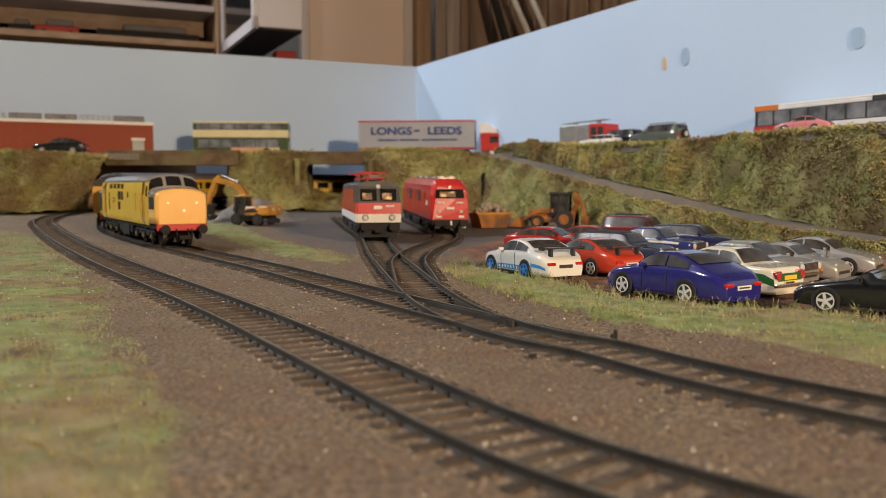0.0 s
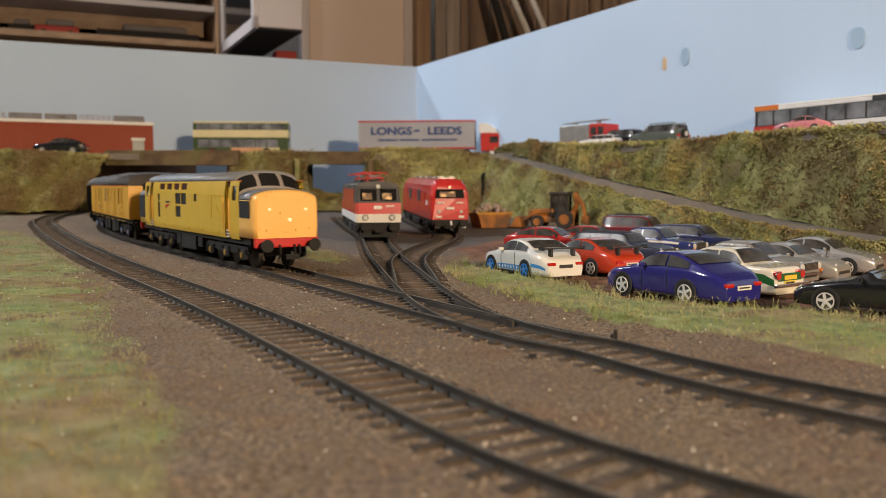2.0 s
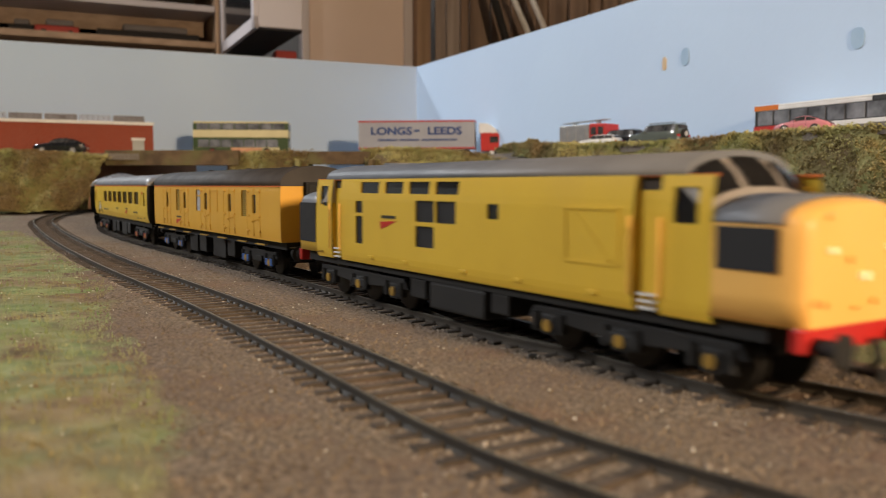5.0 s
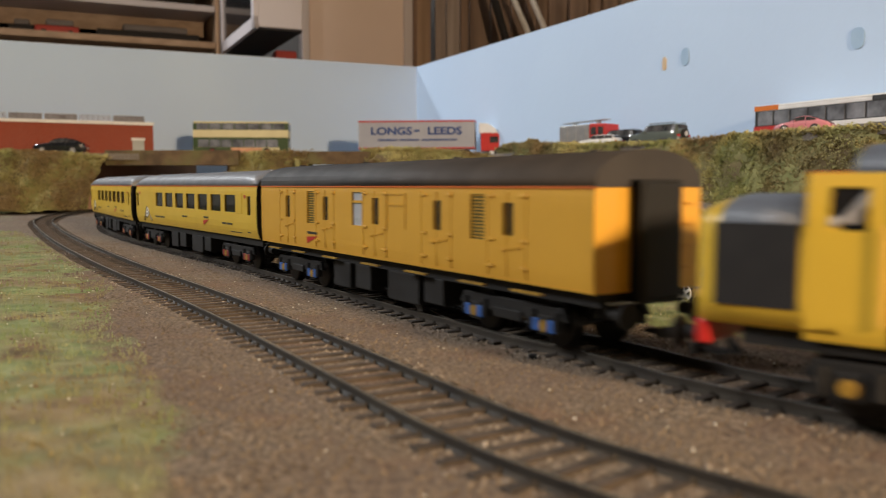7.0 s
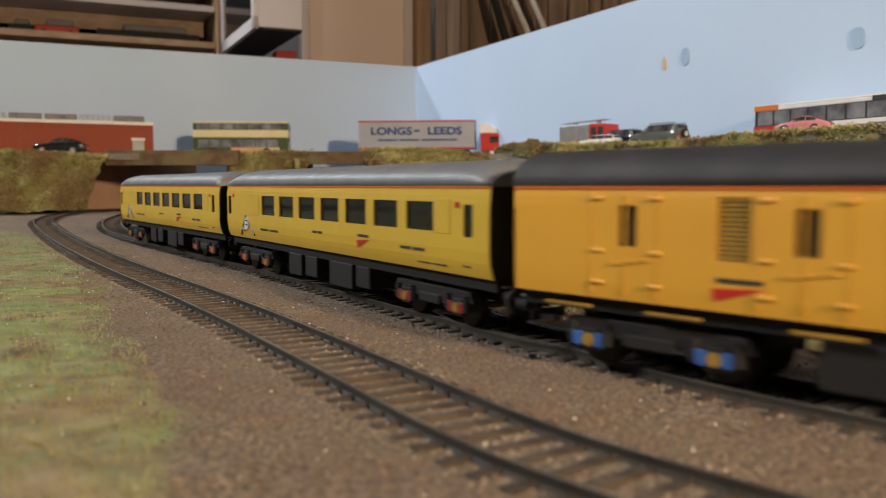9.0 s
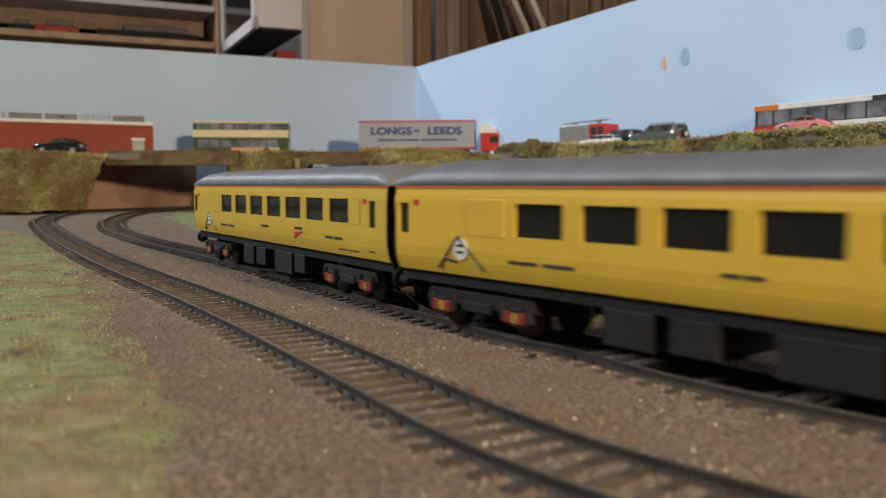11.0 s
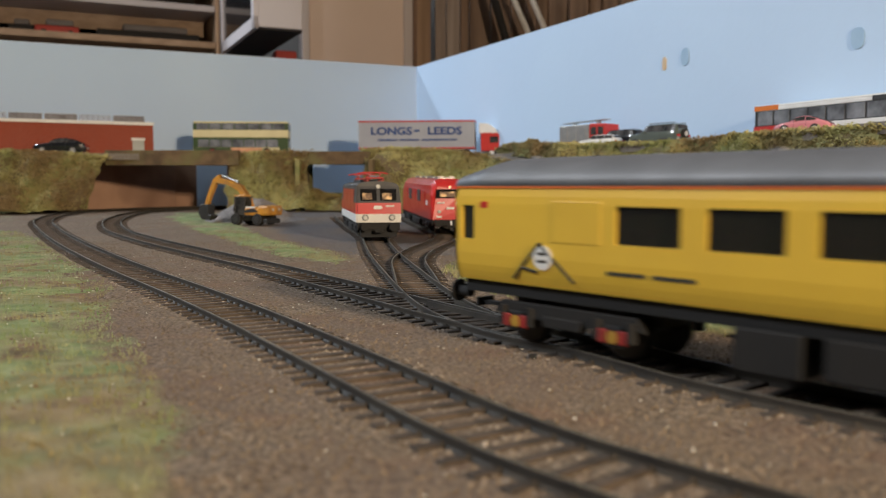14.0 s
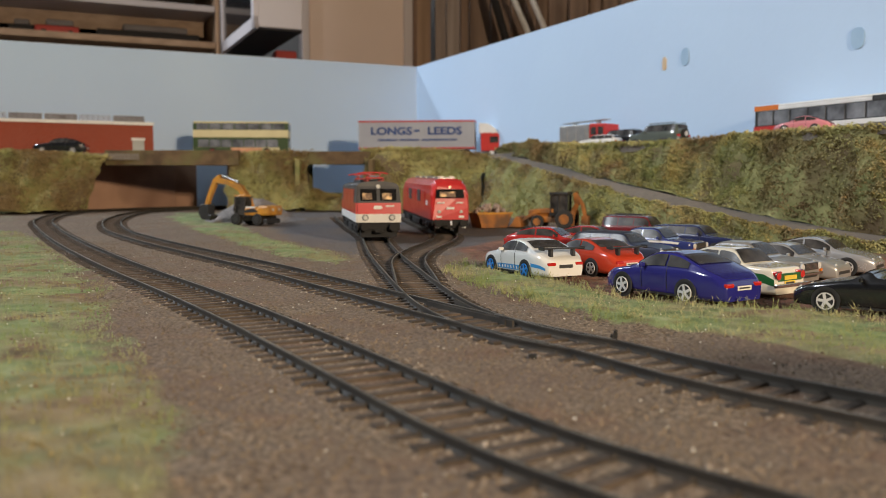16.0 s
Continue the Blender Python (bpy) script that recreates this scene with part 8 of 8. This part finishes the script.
def bare(x, y):
    g, yd, rd = ground_masks(x, y)
    d = track_gap(x, y)
    return in_view(x, y) & (g < 0.55) & (yd < 0.6) & (d > 0.0098) | (in_view(x, y) & (d > 0.0098) & (rs.uniform(0, 1, x.shape) < 0.05))


def between(x, y):
    d = track_gap(x, y)
    return in_view(x, y) & (d < 0.0165) & (np.abs(d - 0.0087) > 0.0011)


scatter("ballast_grains", "loose brown ballast grains over the earth", "ballast", places(44000, -0.30, 0.26, 0.085, 0.62, bare, 1.5), grain, 0.00055, M["stone"])
scatter("track_ballast", "fine dark ballast between the sleepers", "ballast", places(30000, -0.30, 0.26, 0.085, 0.55, between, 1.3) - np.array((0, 0, 0.0001)), grain, 0.00055, M["stone_dark"])


def grassy(x, y):
    g, _, _ = ground_masks(x, y)
    n = np.array([noise.noise(Vector((a * 40, b * 40, 1.5))) for a, b in zip(x, y)])
    return in_view(x, y) & (g > 0.42 - 0.25 * n) & (track_gap(x, y) > 0.016)


def field(x, y):
    return grassy(x, y) & (x < 0)


def verge(x, y):
    return grassy(x, y) & (x > 0)


scatter("static_grass", "short green static grass in uneven patches", "grass", places(48000, -0.42, 0.0, 0.085, 0.75, field, 1.4), blades, 0.0014, M["blade"], 0.4)
scatter("verge_grass", "thin dry grass along the car park edge", "grass", places(15000, 0.0, 0.22, 0.15, 0.46, verge), blades, 0.0013, M["blade_dry"], 0.9)
edge = lambda x, y: (np.abs(inside(VERGE, x, y)) < 0.006) & (y > 0.25) & in_view(x, y)
scatter("long_grass", "long straw-coloured grass by the parked cars", "grass", places(2600, 0.0, 0.16, 0.25, 0.45, edge), blades, 0.0032, M["blade_dry"], 0.8)
spots = lambda x, y: in_view(x, y) & (track_gap(x, y) > 0.012)
scatter("bright_specks", "pale bright specks scattered over the ground", "debris", places(700, -0.3, 0.2, 0.1, 0.5, spots, 1.1) + np.array((0, 0, 0.0006)), grain, 0.00028, M["speck"])


def on_bank(R, n, seed, lift=0.0):
    r = np.random.RandomState(seed)
    m, k, _ = R.shape
    out = []
    for _ in range(n):
        u, v = r.uniform(0, m - 1.001), r.uniform(0, k - 1.001)
        i, j = int(u), int(v)
        a, b = u - i, v - j
        p = (R[i, j] * (1 - a) + R[i + 1, j] * a) * (1 - b) + (R[i, j + 1] * (1 - a) + R[i + 1, j + 1] * a) * b
        q = noise.noise(Vector(p) * 32) + 0.5 * noise.noise(Vector(p) * 90)
        if q > r.uniform(-0.9, 0.30):
            out.append(p + np.array((0, -0.4, 1.0)) * (lift + 0.0035 * max(0.0, q)))
    return np.array(out)


for nm, R, n, lab in (("scrub_upper", BR, 40000, "dense olive scrub on the upper bank"), ("scrub_lower", BL, 20000, "low olive scrub below the ramp"),
                      ("scrub_middle", BM_, 13000, "olive scrub behind the locomotives"), ("scrub_centre", BC, 6500, "brown-green scrub between the bridges"),
                      ("scrub_west", BW, 12000, "shaded scrub beside the bridge mouth"), ("scrub_low", BLOW, 3500, "dark scrub under the second bridge")):
    scatter(nm, lab, "scrub", on_bank(R, n, n), leaves, 0.0019 if nm != "scrub_lower" else 0.0016, M["bank_leaf"], 0.9)
    scatter(nm + "_dark", lab + ", in dark patches", "scrub", on_bank(R, n // 10, n + 5), leaves, 0.0020, M["bank_dark"], 0.9)
crest = np.vstack([lerp_line(crest_r[:8], 400), lerp_line(crest_m, 160), lerp_line(crest_c, 60), lerp_line(crest_w, 120)])
scatter("crest_grass", "ragged grass along the bank tops", "grass", np.repeat(crest, 5, axis=0) + rs.normal(0, 0.0025, (len(crest) * 5, 3)) * np.array((1, 1, 0.4)), leaves, 0.0026, M["bank_leaf"], 0.7)

# ------------------------------------------------------------------ sleepers
def sleeper_mesh(length):
    bm = bmesh.new()
    box(bm, -0.0012, 0.0012, -length / 2, length / 2, -0.0024, -0.0016)
    bmesh.ops.bevel(bm, geom=[e for e in bm.edges if abs(e.verts[0].co.z - e.verts[1].co.z) < 1e-6 and e.verts[0].co.z > -0.002], offset=0.00025, segments=1, affect="EDGES")
    me = bpy.data.meshes.new("sleeper")
    bm.to_mesh(me)
    bm.free()
    me.materials.append(M["sleeper"])
    return me


SLEEPER = sleeper_mesh(0.0285)
LONG = sleeper_mesh(0.036)
srng = random.Random(8)


def lay_sleepers(owner, line, s, pitch, lo, hi, most=300, mesh=None):
    _, d = normals(line)
    k, q = 0, lo
    while q < hi and k < most:
        x, y = np.interp(q, s, line[:, 0]), np.interp(q, s, line[:, 1])
        dx, dy = np.interp(q, s, d[:, 0]), np.interp(q, s, d[:, 1])
        ob = new("sleeper", mesh or SLEEPER)
        ob.parent = owner
        ob.matrix_local = pose(x, y, float(ground_z(x, y)) + RAIL_TOP - srng.uniform(0, 0.00035), 0, 0, math.degrees(math.atan2(dy, dx)) + srng.uniform(-1.2, 1.2))
        q += pitch
        k += 1


def s_at(line, s, y0, x_side=None):
    """Arc length where the line comes nearest to a place."""
    return float(s[np.argmin(np.hypot(line[:, 0] - y0[0], line[:, 1] - y0[1]))])


lay_sleepers(TRACKS["main"], main_line, main_s, 0.0068, s_at(main_line, main_s, (-0.35, 1.06)), s_at(main_line, main_s, (0.25, -0.1)))
lay_sleepers(TRACKS["outer"], outer_line, outer_s, 0.0068, s_at(outer_line, outer_s, (-0.43, 1.1)), s_at(outer_line, outer_s, (0.17, -0.1)))
lay_sleepers(TRACKS["siding_a"], siding_a, siding_a_s, 0.0068, 0.05, siding_a_s[-1])
lay_sleepers(TRACKS["siding_b"], siding_b, siding_b_s, 0.0068, 0.03, siding_b_s[-1])

# chairs that hold the rails, too small to pick apart
def rail_chairs(owner, line, s, pitch, lo, hi):
    nrm, d = normals(line)
    V, F = [], []
    q = lo
    while q < hi:
        p = np.array([np.interp(q, s, line[:, k]) for k in (0, 1)])
        t = np.array([np.interp(q, s, d[:, k]) for k in (0, 1)])
        m = np.array((-t[1], t[0]))
        z = float(ground_z(*p)) + RAIL_TOP
        for side in (1, -1):
            for o in (-1, 1):
                c = p + m * (side * (GAUGE / 2 + 0.00045) + o * 0.0012)
                i = len(V)
                for a, b, h in ((-1, -1, -0.0018), (1, -1, -0.0018), (1, 1, -0.0018), (-1, 1, -0.0018), (0, -o, -0.0012), (0, o * 0.2, -0.0013)):
                    V.append((*(c + t * a * 0.0007 + m * b * 0.0006), z + h))
                F += [(i, i + 1, i + 4), (i + 1, i + 2, i + 5, i + 4), (i + 2, i + 3, i + 5), (i + 3, i, i + 4, i + 5)]
        q += pitch
    ob = tagged(new("rail_chairs", mesh_from("rail_chairs", V, F, M["rail"])), kind="stuff")
    ob.parent = owner


rail_chairs(TRACKS["main"], main_line, main_s, 0.0068, s_at(main_line, main_s, (-0.2, 0.58)), s_at(main_line, main_s, (0.11, 0.10)))
rail_chairs(TRACKS["outer"], outer_line, outer_s, 0.0068, s_at(outer_line, outer_s, (-0.2, 0.48)), s_at(outer_line, outer_s, (0.06, 0.07)))


# point blades, check rails and the throw bar of the turnout
def blade_rail(owner, line, s, lo, hi, off, name):
    nrm, _ = normals(line)
    q = np.linspace(lo, hi, 40)
    p = np.c_[np.interp(q, s, line[:, 0]), np.interp(q, s, line[:, 1])]
    n = np.c_[np.interp(q, s, nrm[:, 0]), np.interp(q, s, nrm[:, 1])]
    bm = bmesh.new()
    rows = []
    for a, b in zip(p, n):
        z = float(ground_z(*a)) + RAIL_TOP - 0.0002
        c = a + b * off
        rows.append([bm.verts.new((*(c + b * o), z + h)) for o, h in ((-0.00035, 0), (0.00035, 0), (0.00035, -0.0022), (-0.00035, -0.0022))])
    for u, v in zip(rows, rows[1:]):
        for k in range(4):
            bm.faces.new((u[k], u[(k + 1) % 4], v[(k + 1) % 4], v[k]))
    bm.faces.new(rows[0])
    bm.faces.new(rows[-1][::-1])
    part(name, bm, M["rail"], owner)


m0 = s_at(main_line, main_s, (0.0015, 0.26))
blade_rail(TRACKS["main"], main_line, main_s, m0 - 0.025, m0 + 0.025, GAUGE / 2 - 0.0017, "check_rail")
blade_rail(TRACKS["siding_a"], siding_a, siding_a_s, 0.045, 0.095, -GAUGE / 2 + 0.0017, "check_rail")
for (x, y, w, h, nm) in ((0.0458, 0.2195, 0.0005, 0.0034, "point_lever"), (0.0440, 0.2150, 0.0005, 0.0030, "rail_joint"), (0.0215, 0.1985, 0.0010, 0.0010, "point_spring")):
    bm = bmesh.new()
    box(bm, x - w, x + w, y - w, y + w, surface(x, y) - 0.0005, surface(x, y) + h, 0.0003)
    part(nm, bm, M["black"], TRACKS["main"], "small black point fitting")

# ------------------------------------------------------------------ what moves
def on_line(s):
    x, y = np.interp(s, main_s, main_line[:, 0]), np.interp(s, main_s, main_line[:, 1])
    return np.array((x, y, float(ground_z(x, y)) + RAIL_TOP))


def ride(s_front, a, b):
    """Pose of a vehicle whose bogie centres lie a and b behind the train's front."""
    p, q = on_line(s_front - a), on_line(s_front - b)
    c, d = (p + q) / 2, p - q
    return pose(*c, 0, -math.degrees(math.atan2(d[2], np.hypot(d[0], d[1]))), math.degrees(math.atan2(d[1], d[0])))


def front_at(t):
    return float(np.interp(t, [r[0] for r in FRONT], [r[1] for r in FRONT]))


def motions():
    times = [i * 0.25 for i in range(65)]
    for vehicle, a, b in TRAIN:
        walk(vehicle, [(t, ride(front_at(t), a, b)) for t in times])


motions()
